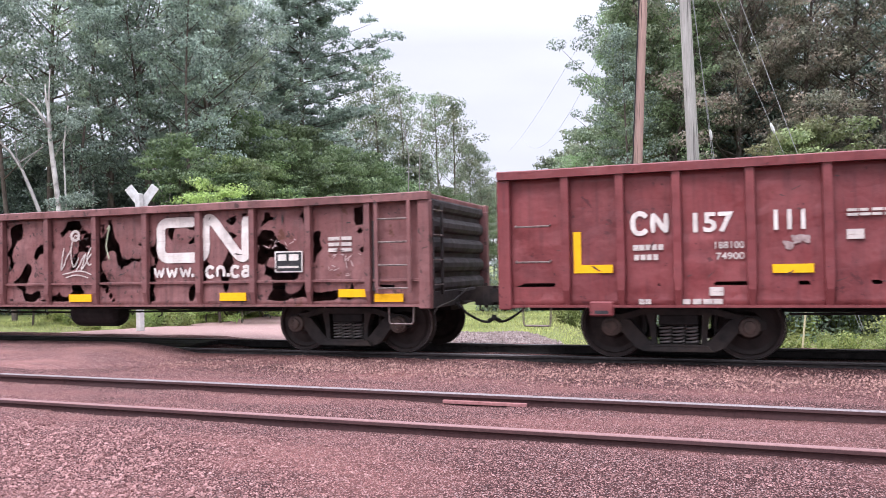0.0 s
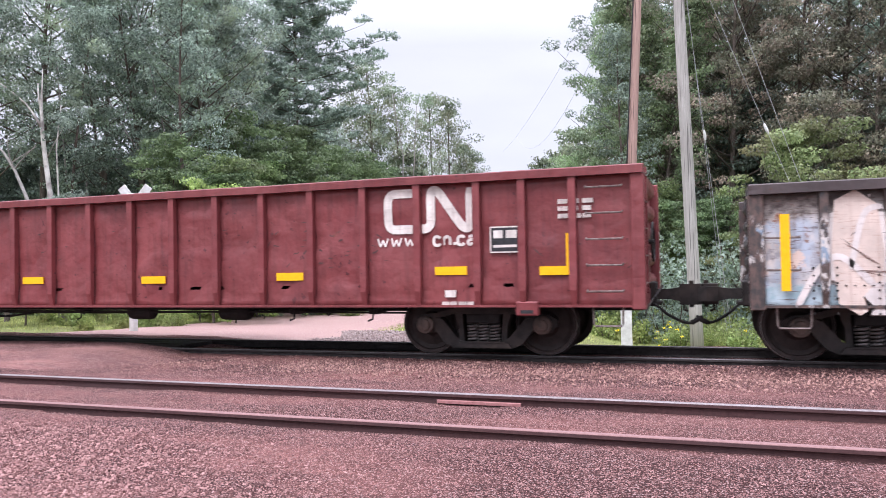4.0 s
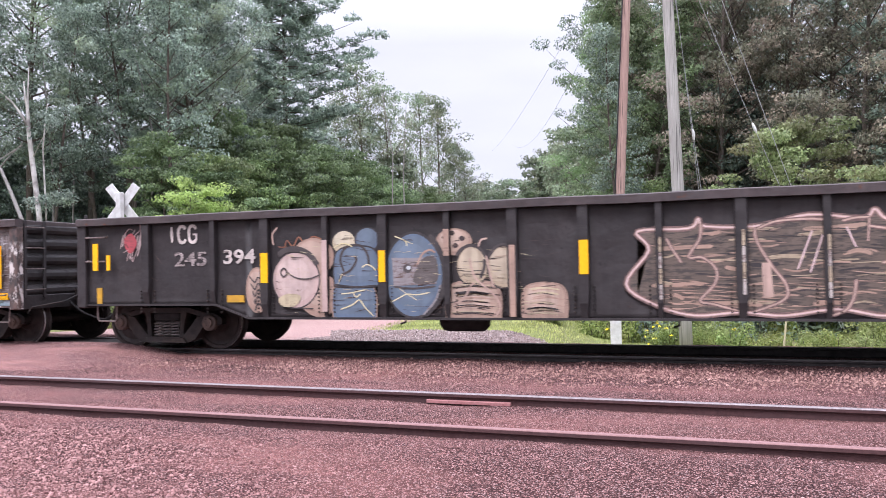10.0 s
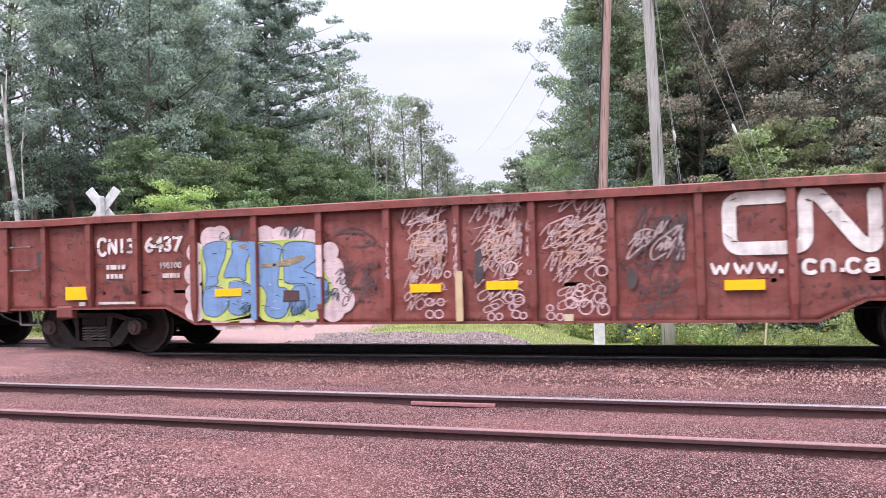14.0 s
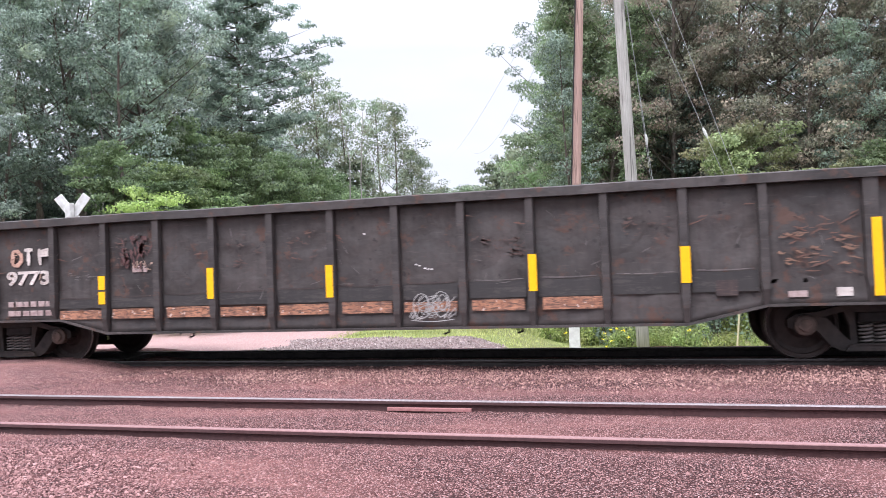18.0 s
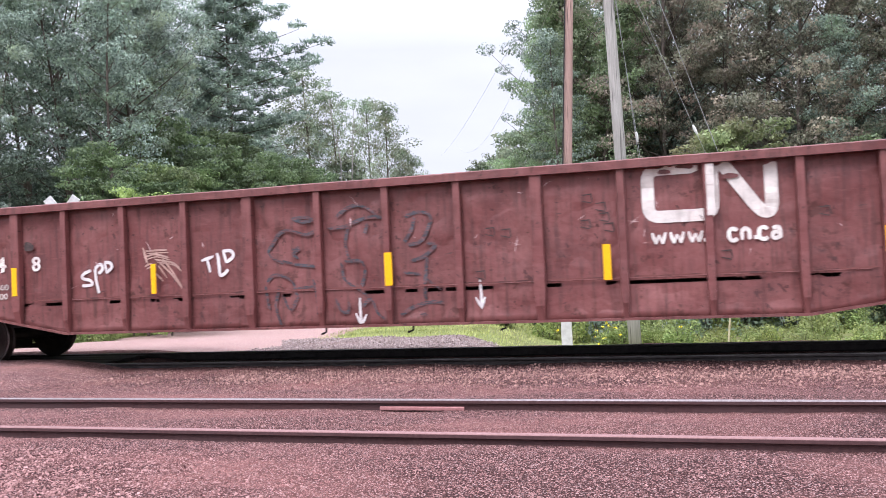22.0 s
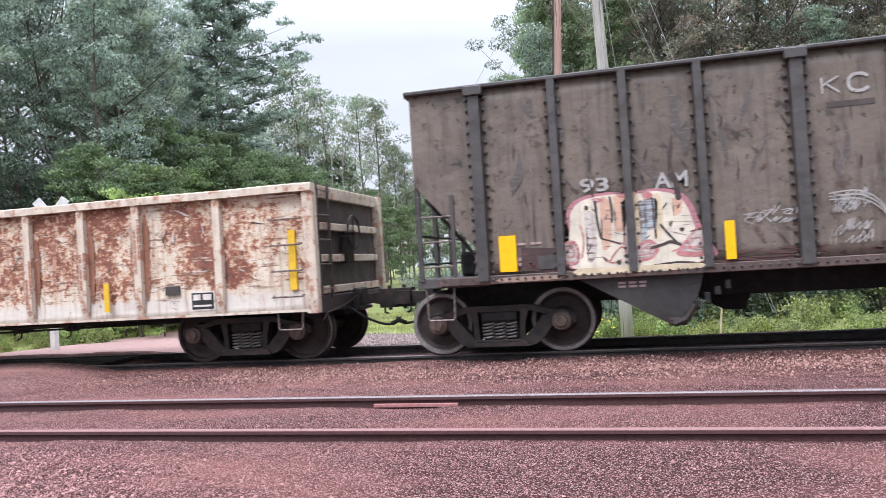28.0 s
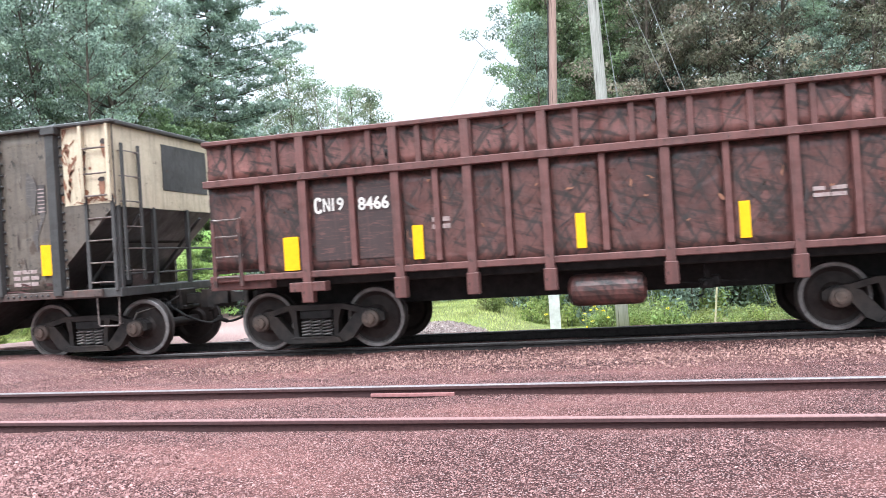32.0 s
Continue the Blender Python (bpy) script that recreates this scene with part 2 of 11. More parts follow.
def foliage(name, c1, c2, c3=None, trans=0.45):
    """Leaves: each leaf its own tone, some light shining through."""
    m, nt, b = material(name)
    geo = nt.nodes.new("ShaderNodeNewGeometry")
    info = nt.nodes.new("ShaderNodeObjectInfo")
    col = mixer(nt, geo.outputs["Random Per Island"], c1, c2)
    if c3:
        col = mixer(nt, ramp(nt, noise_out(nt, stretched(nt, "Object", 1, 1, 1), 0.55, 3, 0.6), 0.45, 0.62, 0, 0.85), col, c3)
    hsv = nt.nodes.new("ShaderNodeHueSaturation")
    vary = nt.nodes.new("ShaderNodeMath")
    vary.operation = "MULTIPLY"
    nt.links.new(ramp(nt, info.outputs["Random"], 0, 1, 0.8, 1.2), vary.inputs[0])
    nt.links.new(ramp(nt, noise_out(nt, stretched(nt, "Object", 1, 1, 1.6), 0.8, 3, 0.6), 0.32, 0.68, 0.55, 1.6), vary.inputs[1])
    nt.links.new(vary.outputs[0], hsv.inputs["Value"])
    nt.links.new(ramp(nt, info.outputs["Random"], 0, 1, 0.487, 0.512), hsv.inputs["Hue"])
    nt.links.new(col, hsv.inputs["Color"])
    nt.links.new(hsv.outputs[0], b.inputs["Base Color"])
    b.inputs["Roughness"].default_value = 0.5
    b.inputs["Specular IOR Level"].default_value = 0.28
    tr = nt.nodes.new("ShaderNodeBsdfTranslucent")
    nt.links.new(hsv.outputs[0], tr.inputs["Color"])
    mx = nt.nodes.new("ShaderNodeMixShader")
    mx.inputs[0].default_value = trans
    nt.links.new(b.outputs[0], mx.inputs[1])
    nt.links.new(tr.outputs[0], mx.inputs[2])
    nt.links.new(mx.outputs[0], nt.nodes["Material Output"].inputs["Surface"])
    return m


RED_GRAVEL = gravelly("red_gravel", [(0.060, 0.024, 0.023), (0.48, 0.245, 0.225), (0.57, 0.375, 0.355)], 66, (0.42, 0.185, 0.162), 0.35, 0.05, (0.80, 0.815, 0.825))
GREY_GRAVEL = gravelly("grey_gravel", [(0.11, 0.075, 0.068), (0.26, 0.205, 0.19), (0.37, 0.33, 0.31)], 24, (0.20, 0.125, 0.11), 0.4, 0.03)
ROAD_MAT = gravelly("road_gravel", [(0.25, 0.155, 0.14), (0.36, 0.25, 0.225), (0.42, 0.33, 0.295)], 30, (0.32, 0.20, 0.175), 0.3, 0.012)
SOIL = mottled("meadow_soil", (0.10, 0.13, 0.035), (0.19, 0.21, 0.06), 3.0, 0.95, 0, 0.5, 0.05, (0.09, 0.075, 0.04), 0.25)
RAIL_RUST = mottled("rusty_rail_steel", (0.046, 0.020, 0.020), (0.078, 0.038, 0.037), 26, 0.9, 0.0, 0.2, 0.002, (0.065, 0.038, 0.038), 0.8)
RAIL_HEAD = mottled("worn_rail_head", (0.17, 0.14, 0.14), (0.30, 0.26, 0.26), 30, 0.55, 0.45, 0.1, 0.001)
# worn head of the main rails, the train's shade put into its colour
RAIL_MAIN = mottled("shaded_worn_rail_head", (0.10, 0.088, 0.088), (0.19, 0.17, 0.17), 30, 0.5, 0.5, 0.1, 0.001)
RAIL_DULL = mottled("dull_rail_head", (0.17, 0.092, 0.088), (0.25, 0.145, 0.138), 30, 0.85, 0.0, 0.1, 0.001)
BAR_RUST = mottled("red_rust", (0.24, 0.10, 0.095), (0.33, 0.16, 0.155), 22, 0.8, 0.1, 0.3, 0.003)
OILY_SHADED = mottled("oily_boards_shaded_rails", (0.018, 0.015, 0.014), (0.05, 0.042, 0.04), 10, 0.8, 0, 0.4, 0.01)
# grime darkened further: the shade under the cars is put into the colour
GRIMY_SHADED = mottled("grimy_shaded_steel", (0.009, 0.0075, 0.007), (0.030, 0.024, 0.022), 9, 0.6, 0.1, 0.4, 0.006, (0.055, 0.038, 0.030), 2.2)
# paler copy of that steel, without the added shade
TRUCK_DUSTY = mottled("dusty_truck_steel", (0.024, 0.019, 0.017), (0.075, 0.058, 0.051), 9, 0.62, 0.1, 0.4, 0.006, (0.14, 0.095, 0.075), 2.2)
SPRING_MAT = mottled("worn_spring_steel", (0.09, 0.08, 0.076), (0.19, 0.17, 0.16), 9, 0.55, 0.2, 0.2, 0.003)
# underframe and wheel colours are darkened for that shade too
BLACK = mottled("black_underframe", (0.012, 0.011, 0.011), (0.032, 0.028, 0.027), 7, 0.75, 0.1, 0.3, 0.006)
WHEEL = mottled("brown_wheel_steel", (0.018, 0.014, 0.013), (0.052, 0.038, 0.034), 5, 0.6, 0.3, 0.25, 0.004)
TREAD = mottled("bright_wheel_tread", (0.36, 0.34, 0.33), (0.5, 0.47, 0.45), 20, 0.35, 0.8, 0.0)
YELLOW = mottled("yellow_reflector", (0.78, 0.40, 0.0), (0.86, 0.46, 0.003), 14, 0.4, 0, 0.0, 0.01)
ORANGE = mottled("dirty_reflector", (0.55, 0.30, 0.02), (0.34, 0.2, 0.04), 9, 0.5, 0, 0.0)
WHITE = worn_spray("white_stencil", (0.78, 0.71, 0.65), (0.22, 0.10, 0.09), 0.25, 9)
BONE = worn_spray("old_white_stencil", (0.62, 0.55, 0.50), (0.16, 0.085, 0.08), 0.36, 11)
FAINT = mottled("faint_stencil", (0.22, 0.15, 0.14), (0.42, 0.33, 0.31), 12, 0.8, 0, 0.0)
STENCIL_BLACK = mottled("black_stencil", (0.012, 0.012, 0.013), (0.04, 0.04, 0.042), 12, 0.6, 0, 0.0)
SIGN_WHITE = mottled("weathered_white_board", (0.42, 0.41, 0.38), (0.62, 0.62, 0.60), 6, 0.7, 0, 0.2, 0.004)
def pole_wood(name, c1, c2, crack):
    """Weathered round timber: long grain, dark checks that run up the pole, paler bands."""
    m, nt, b = material(name)
    grain = noise_out(nt, stretched(nt, "Object", 15, 15, 0.5), 2.6, 7, 0.7)
    col = mixer(nt, ramp(nt, grain, 0.3, 0.7), c1, c2)
    col = mixer(nt, ramp(nt, noise_out(nt, stretched(nt, "Object", 1, 1, 0.5), 1.4, 5, 0.6), 0.42, 0.66, 0, 0.6), col, c1)
    col = mixer(nt, ramp(nt, noise_out(nt, stretched(nt, "Object", 14, 14, 0.3), 2.0, 3, 0.5), 0.60, 0.66, 0, 0.85), col, crack)
    nt.links.new(col, b.inputs["Base Color"])
    b.inputs["Roughness"].default_value = 0.85
    bump(nt, b, grain, 0.6, 0.012)
    return m


POLE_RED = pole_wood("reddish_pole_wood", (0.27, 0.165, 0.138), (0.46, 0.31, 0.265), (0.10, 0.062, 0.052))
POLE_GREY = pole_wood("grey_pole_wood", (0.22, 0.207, 0.185), (0.43, 0.41, 0.375), (0.085, 0.078, 0.07))
WIRE = mottled("galvanised_wire", (0.26, 0.26, 0.26), (0.4, 0.4, 0.4), 9, 0.6, 0.2, 0.0)
BARK = mottled("tree_bark", (0.07, 0.055, 0.045), (0.14, 0.115, 0.095), 6, 0.9, 0, 0.6, 0.03)
BIRCH = mottled("birch_bark", (0.42, 0.39, 0.36), (0.62, 0.59, 0.55), 4, 0.8, 0, 0.3, 0.01, (0.12, 0.1, 0.09), 2.6)
GREEN = foliage("green_leaves", (0.048, 0.078, 0.040), (0.225, 0.295, 0.150), (0.115, 0.165, 0.065))
DARK_GREEN = foliage("dark_leaves", (0.080, 0.113, 0.092), (0.385, 0.465, 0.385), (0.18, 0.235, 0.145), 0.57)
GREY_GREEN = foliage("grey_green_leaves", (0.098, 0.128, 0.108), (0.425, 0.50, 0.425), (0.25, 0.305, 0.19), 0.6)
PALE_GREEN = foliage("pale_leaves", (0.115, 0.150, 0.100), (0.27, 0.325, 0.215), (0.19, 0.19, 0.13))
WEED_LIME = foliage("yellow_green_weed_leaves", (0.13, 0.19, 0.05), (0.38, 0.42, 0.14), (0.20, 0.19, 0.07))
WEEDY = foliage("weed_leaves", (0.162, 0.221, 0.069), (0.306, 0.365, 0.137), (0.221, 0.212, 0.081))
MAPLE = foliage("mid_green_leaves", (0.060, 0.098, 0.040), (0.265, 0.345, 0.140), (0.150, 0.180, 0.085), 0.45)
LIME = foliage("lime_leaves", (0.21, 0.33, 0.09), (0.42, 0.55, 0.19))
EDGE_GREEN = foliage("blue_green_leaves", (0.082, 0.118, 0.070), (0.285, 0.345, 0.205), (0.17, 0.245, 0.105), 0.5)
DEEP = foliage("shaded_conifer_needles", (0.060, 0.082, 0.066), (0.178, 0.230, 0.175), None, 0.3)
YELLOWISH = foliage("yellowish_leaves", (0.098, 0.138, 0.052), (0.250, 0.300, 0.135), (0.165, 0.145, 0.08))
DUSK = foliage("dull_dark_leaves", (0.090, 0.102, 0.074), (0.300, 0.305, 0.215), (0.150, 0.125, 0.092), 0.45)
BROWNISH = foliage("browning_leaves", (0.185, 0.150, 0.118), (0.41, 0.345, 0.265), (0.165, 0.195, 0.125), 0.5)
NEEDLES = foliage("pine_needles", (0.13, 0.18, 0.15), (0.34, 0.415, 0.33), None, 0.45)
DEADWOOD = mottled("grey_dead_wood", (0.17, 0.155, 0.145), (0.30, 0.28, 0.26), 5, 0.9, 0, 0.4, 0.01)
GRASS = foliage("grass_blades", (0.20, 0.235, 0.075), (0.44, 0.44, 0.17), None, 0.35)
FLOWER = foliage("yellow_flowers", (0.62, 0.45, 0.02), (0.75, 0.58, 0.04), None, 0.2)


# ---------------------------------------------------------------- building helpers
def link(name, me, mat, parent=None, label="", smooth=False):
    if mat is not None and not me.materials:
        me.materials.append(mat)
    if smooth:
        me.shade_smooth()
    ob = new(name, me)
    if parent is not None:
        ob.parent = parent
    return tagged(ob, label)


def part(name, bm, mat, parent, label="", smooth=False):
    me = bpy.data.meshes.new(name)
    bmesh.ops.recalc_face_normals(bm, faces=bm.faces)
    bm.to_mesh(me)
    bm.free()
    return link(name, me, mat, parent, label, smooth)


def npmesh(name, verts, faces):
    """A mesh from arrays; all faces have the same number of corners."""
    me = bpy.data.meshes.new(name)
    me.vertices.add(len(verts))
    me.vertices.foreach_set("co", np.ascontiguousarray(verts, np.float32).ravel())
    me.loops.add(faces.size)
    me.loops.foreach_set("vertex_index", np.ascontiguousarray(faces, np.int32).ravel())
    me.polygons.add(len(faces))
    me.polygons.foreach_set("loop_start", np.arange(len(faces), dtype=np.int32) * faces.shape[1])
    me.update(calc_edges=True)
    return me


def box(bm, x0, x1, y0, y1, z0, z1, bev=0.0):
    v = [bm.verts.new((x, y, z)) for x in (x0, x1) for y in (y0, y1) for z in (z0, z1)]
    fs = [bm.faces.new([v[i] for i in q]) for q in ((0, 1, 3, 2), (4, 6, 7, 5), (0, 4, 5, 1), (2, 3, 7, 6), (0, 2, 6, 4), (1, 5, 7, 3))]
    if bev:
        es = {e for f in fs for e in f.edges}
        bmesh.ops.bevel(bm, geom=list(es), offset=bev, segments=1, affect="EDGES")


def prism(bm, outline, axis, a, b):
    """Extrudes a closed outline of (u, v) along an axis from a to b."""
    def at(u, v, w):
        return {"x": (w, u, v), "y": (u, w, v), "z": (u, v, w)}[axis]
    lo = [bm.verts.new(at(u, v, a)) for u, v in outline]
    hi = [bm.verts.new(at(u, v, b)) for u, v in outline]
    n = len(outline)
    bm.faces.new(lo), bm.faces.new(hi[::-1])
    for i in range(n):
        bm.faces.new((lo[i], lo[(i + 1) % n], hi[(i + 1) % n], hi[i]))


def tube(bm, pts, radii, seg=8, cap=True):
    """A round bar along a line of points."""
    pts = [Vector(p) for p in pts]
    if isinstance(radii, (int, float)):
        radii = [radii] * len(pts)
    rings = []
    for i, p in enumerate(pts):
        d = (pts[min(i + 1, len(pts) - 1)] - pts[max(i - 1, 0)]).normalized()
        u = d.orthogonal().normalized() if i == 0 else (u - d * u.dot(d)).normalized()
        w = d.cross(u)
        rings.append([bm.verts.new(p + (u * math.cos(2 * math.pi * k / seg) + w * math.sin(2 * math.pi * k / seg)) * radii[i]) for k in range(seg)])
    for r, q in zip(rings, rings[1:]):
        for k in range(seg):
            bm.faces.new((r[k], r[(k + 1) % seg], q[(k + 1) % seg], q[k]))
    if cap:
        bm.faces.new(rings[0][::-1]), bm.faces.new(rings[-1])


def lathe(bm, profile, axis="y", seg=24, cx=0.0, cz=0.0):
    """Turns a profile of (along, radius) about an axis that lies along y or x."""
    rings = []
    for w, r in profile:
        ring = []
        for k in range(seg):
            u, v = math.cos(2 * math.pi * k / seg) * r, math.sin(2 * math.pi * k / seg) * r
            ring.append(bm.verts.new((cx + u, w, cz + v) if axis == "y" else (w, cx + u, cz + v)))
        rings.append(ring)
    for r, q in zip(rings, rings[1:]):
        for k in range(seg):
            bm.faces.new((r[k], r[(k + 1) % seg], q[(k + 1) % seg], q[k]))
    bm.faces.new(rings[0][::-1]), bm.faces.new(rings[-1])


def smooth_path(pts, closed=False, sub=6):
    """Catmull-Rom points through pts."""
    n, out = len(pts), []
    idx = range(n if closed else n - 1)
    for i in idx:
        p = [pts[(i + k) % n] if closed else pts[min(max(i + k, 0), n - 1)] for k in (-1, 0, 1, 2)]
        for s in range(sub):
            t = s / sub
            out.append(tuple(0.5 * (2 * p[1][c] + (p[2][c] - p[0][c]) * t + (2 * p[0][c] - 5 * p[1][c] + 4 * p[2][c] - p[3][c]) * t * t
                                    + (3 * p[1][c] - p[0][c] - 3 * p[2][c] + p[3][c]) * t ** 3) for c in range(2)))
    if not closed:
        out.append(tuple(pts[-1]))
    return out


# ---------------------------------------------------------------- ground
TRACK_Y, NEAR_Y, NEAR_SLOPE = 11.81, 6.77, -0.014   # centre lines of the two tracks


def wob(x, y, s, amp):
    return amp * noise.noise(Vector((x * s, y * s, 3.7)))


def ditch(x, y):
    """The ground falls away beside the poles."""
    a, b = min(max((x + 4.6) / 2.4, 0), 1), min(max((y - 14.2) / 3.0, 0), 1)
    return 0.55 * a * a * (3 - 2 * a) * b * b * (3 - 2 * b)


def ground_z(x, y):
    """Height of the open ground behind the tracks."""
    t = min(max((y - 13.6) / 3.5, 0), 1)
    z = -0.20 - 0.22 * t * t * (3 - 2 * t) - ditch(x, y)
    if y > 16:
        z += wob(x, y, 0.18, 0.10) + wob(x, y, 0.05, 0.25) * min((y - 16) / 20, 1)
    if y > 32 and x > -6:
        z += min((y - 32) * 0.02, 1.2)
    return z


def sheet(name, xs, ys, zf, mat, label):
    xs, ys = list(xs), list(ys)
    v = [(x, y, zf(x, y)) for y in ys for x in xs]
    n = len(xs)
    f = np.array([(j * n + i, j * n + i + 1, (j + 1) * n + i + 1, (j + 1) * n + i) for j in range(len(ys) - 1) for i in range(n - 1)])
    ob = link(name, npmesh(name, np.array(v), f), mat, None, label, True)
    return tagged(ob, label, "ground", kind="structure")


def steps(*spans):
    out = []
    for a, b, s in spans:
        k = max(1, round((b - a) / s))
        out += [a + (b - a) * i / k for i in range(k)]
    return out + [spans[-1][1]]


sheet("ground", steps((-1500, -200, 260), (-200, -40, 16), (-40, 30, 0.9), (30, 200, 17), (200, 1500, 260)),
      steps((-400, -40, 90), (-40, 12, 26), (12, 45, 0.8), (45, 120, 7.5), (120, 2500, 340)),
      lambda x, y: -0.6 if y < 13 else ground_z(x, y) - (0.05 if y < 16 else 0), SOIL, "weedy open ground and forest floor behind the tracks")


def yard_z(x, y):
    near = y - NEAR_SLOPE * x
    z = -0.155 + wob(x, y, 0.9, 0.022) + wob(x, y, 3.1, 0.012)
    if NEAR_Y - 0.55 < near < 9.0:
        z += 0.04 * min(1, (near - NEAR_Y + 0.55) / 0.5) * min(1, (9.0 - near) / 0.4)
    if near < 5.3:
        z -= 0.05 * min((5.3 - near) / 1.5, 1)
    if near < NEAR_Y - 0.7:                       # gravel banked against the rail
        z += 0.07 * min(1, max(0, (near - 4.6) / 1.1))
    if 10.1 < y < 11.02:
        z += 0.075 * (y - 10.1) / 0.92
    if 8.6 < near < 10.7:
        z += 0.035 * math.sin((near - 8.6) / 2.1 * math.pi)
    if x < -8.4 and 7.9 < near < 13.8:
        z += 0.13 * min((-8.4 - x) / 1.2, 1) * min((near - 7.9) / 2.0, 1) * min((13.8 - near) / 0.5, 1)
    if 11.0 < y < 12.62:
        z = min(z, -0.10)
    return z


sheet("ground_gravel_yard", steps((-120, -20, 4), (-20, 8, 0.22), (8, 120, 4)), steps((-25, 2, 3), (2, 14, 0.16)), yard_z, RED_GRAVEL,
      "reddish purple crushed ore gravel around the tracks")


def road_mid(y):
    return -12.2 - 0.5 * math.sin((y - 13) * 0.11) - max(0, y - 24) * 0.34


def road():
    v, f, ys = [], [], steps((12.9, 60, 1.0), (60, 160, 8))
    for y in ys:
        w = 3.6 - 0.7 * min(max((y - 13) / 8, 0), 1)
        k = min((y - 12.9) / 9, 1)
        for i in range(15):
            u = (i / 7 - 1) * 1.75
            x = road_mid(y) + u * w
            crown = -0.10 * (1 - k) + (ground_z(x, y) + 0.04) * k
            out = max(0, abs(u) - 0.9) / 0.85
            v.append((x, y, crown + wob(x, y, 0.8, 0.012) - (0.62 * (1 - k) + 0.12) * out ** 1.3))
    for j in range(len(ys) - 1):
        for i in range(14):
            a = j * 15 + i
            f.append((a, a + 1, a + 16, a + 15))
    ob = link("road", npmesh("road", np.array(v), np.array(f)), ROAD_MAT, None, "", True)
    tagged(ob, "pale pink gravel road that leads away from the crossing", "road", kind="structure")


road()


def shoulder_z(x, y):
    """Ballast that thins out into the meadow; it dips under the grass past its edge."""
    t = min(max((y - 13.4) / 3.0, 0), 1)
    z = -0.17 - 0.15 * t + wob(x, y, 1.3, 0.02) - ditch(x, y)
    edge = 18.4 - min(max((x + 3.6) * 1.4, 0), 3.4) + wob(x, y, 0.7, 0.5)
    z -= 0.25 * max(0, y - edge)
    return z if x > -9 else z - min((-9 - x) * 0.2, 0.5)


sheet("ground_ballast_shoulder", steps((-11, 6, 0.4), (6, 120, 6)), steps((13.3, 19.6, 0.3)), shoulder_z, GREY_GRAVEL, "grey and pink ballast shoulder beside the rails")


def scatter_stones(name, x0, x1, y0, y1, count, lo, hi, zf, mat, label, bias=None, plain=False):
    """Loose broken stones lying on the ground, one mesh."""
    rng = np.random.default_rng(len(name) * 7 + count)
    p = np.stack([rng.uniform(x0, x1, count), rng.uniform(y0, y1, count)], 1)
    if bias:
        p = p[rng.random(count) < np.array([bias(*q) for q in p])]
    n = len(p)
    base = np.array([(1, 0, 0), (0.2, 0.95, 0.1), (-0.9, 0.3, 0), (-0.4, -0.85, 0.1), (0.5, -0.8, -0.1), (0.1, 0.1, 0.75), (-0.1, -0.1, -0.6)])
    tri = np.array([(0, 1, 5), (1, 2, 5), (2, 3, 5), (3, 4, 5), (4, 0, 5), (1, 0, 6), (2, 1, 6), (3, 2, 6), (4, 3, 6), (0, 4, 6)])
    if plain:
        base = np.array([(1, 0, -0.3), (0.1, 0.9, -0.3), (-0.95, 0.1, -0.3), (0.0, -0.9, -0.3), (0.1, 0.05, 0.75)])
        tri = np.array([(0, 1, 4), (1, 2, 4), (2, 3, 4), (3, 0, 4)])
    nv = len(base)
    size = rng.uniform(lo, hi, (n, 1, 1)) * rng.uniform(0.6, 1.25, (n, 1, 3))
    v = (base[None] + rng.normal(0, 0.16, (n, nv, 3))) * size
    a = rng.uniform(0, 6.28, n)
    c, s = np.cos(a)[:, None], np.sin(a)[:, None]
    tilt = rng.normal(0, 0.45, n)[:, None]
    x, y, z = v[..., 0], v[..., 1], v[..., 2]
    y, z = y * np.cos(tilt) - z * np.sin(tilt), y * np.sin(tilt) + z * np.cos(tilt)
    x, y = x * c - y * s, x * s + y * c
    g = np.array([zf(*q) for q in p])
    v = np.stack([x + p[:, :1], y + p[:, 1:], z + g[:, None] + size[:, 0, 2:] * 0.18], 2).reshape(-1, 3)
    f = (tri[None] + (np.arange(n) * nv)[:, None, None]).reshape(-1, 3)
    me = npmesh(name, v, f)
    me.shade_flat()
    tagged(link(name, me, mat), label, "gravel", kind="stuff")


def stone_mat(name, c1, c2):
    m, nt, b = material(name)
    geo = nt.nodes.new("ShaderNodeNewGeometry")
    col = mixer(nt, geo.outputs["Random Per Island"], c1, c2)
    col = mixer(nt, ramp(nt, noise_out(nt, stretched(nt, "Object", 1, 1, 1), 70, 4), 0.35, 0.75, 0, 0.4), col, c1)
    nt.links.new(col, b.inputs["Base Color"])
    b.inputs["Roughness"].default_value = 0.9
    b.inputs["Specular IOR Level"].default_value = 0.2
    return m


STONE_RED = stone_mat("red_ore_stones", (0.095, 0.041, 0.039), (0.44, 0.255, 0.235))
STONE_PINK = stone_mat("pink_stones", (0.10, 0.048, 0.042), (0.43, 0.255, 0.215))
STONE_GREY = stone_mat("grey_stones", (0.13, 0.095, 0.088), (0.40, 0.33, 0.305))

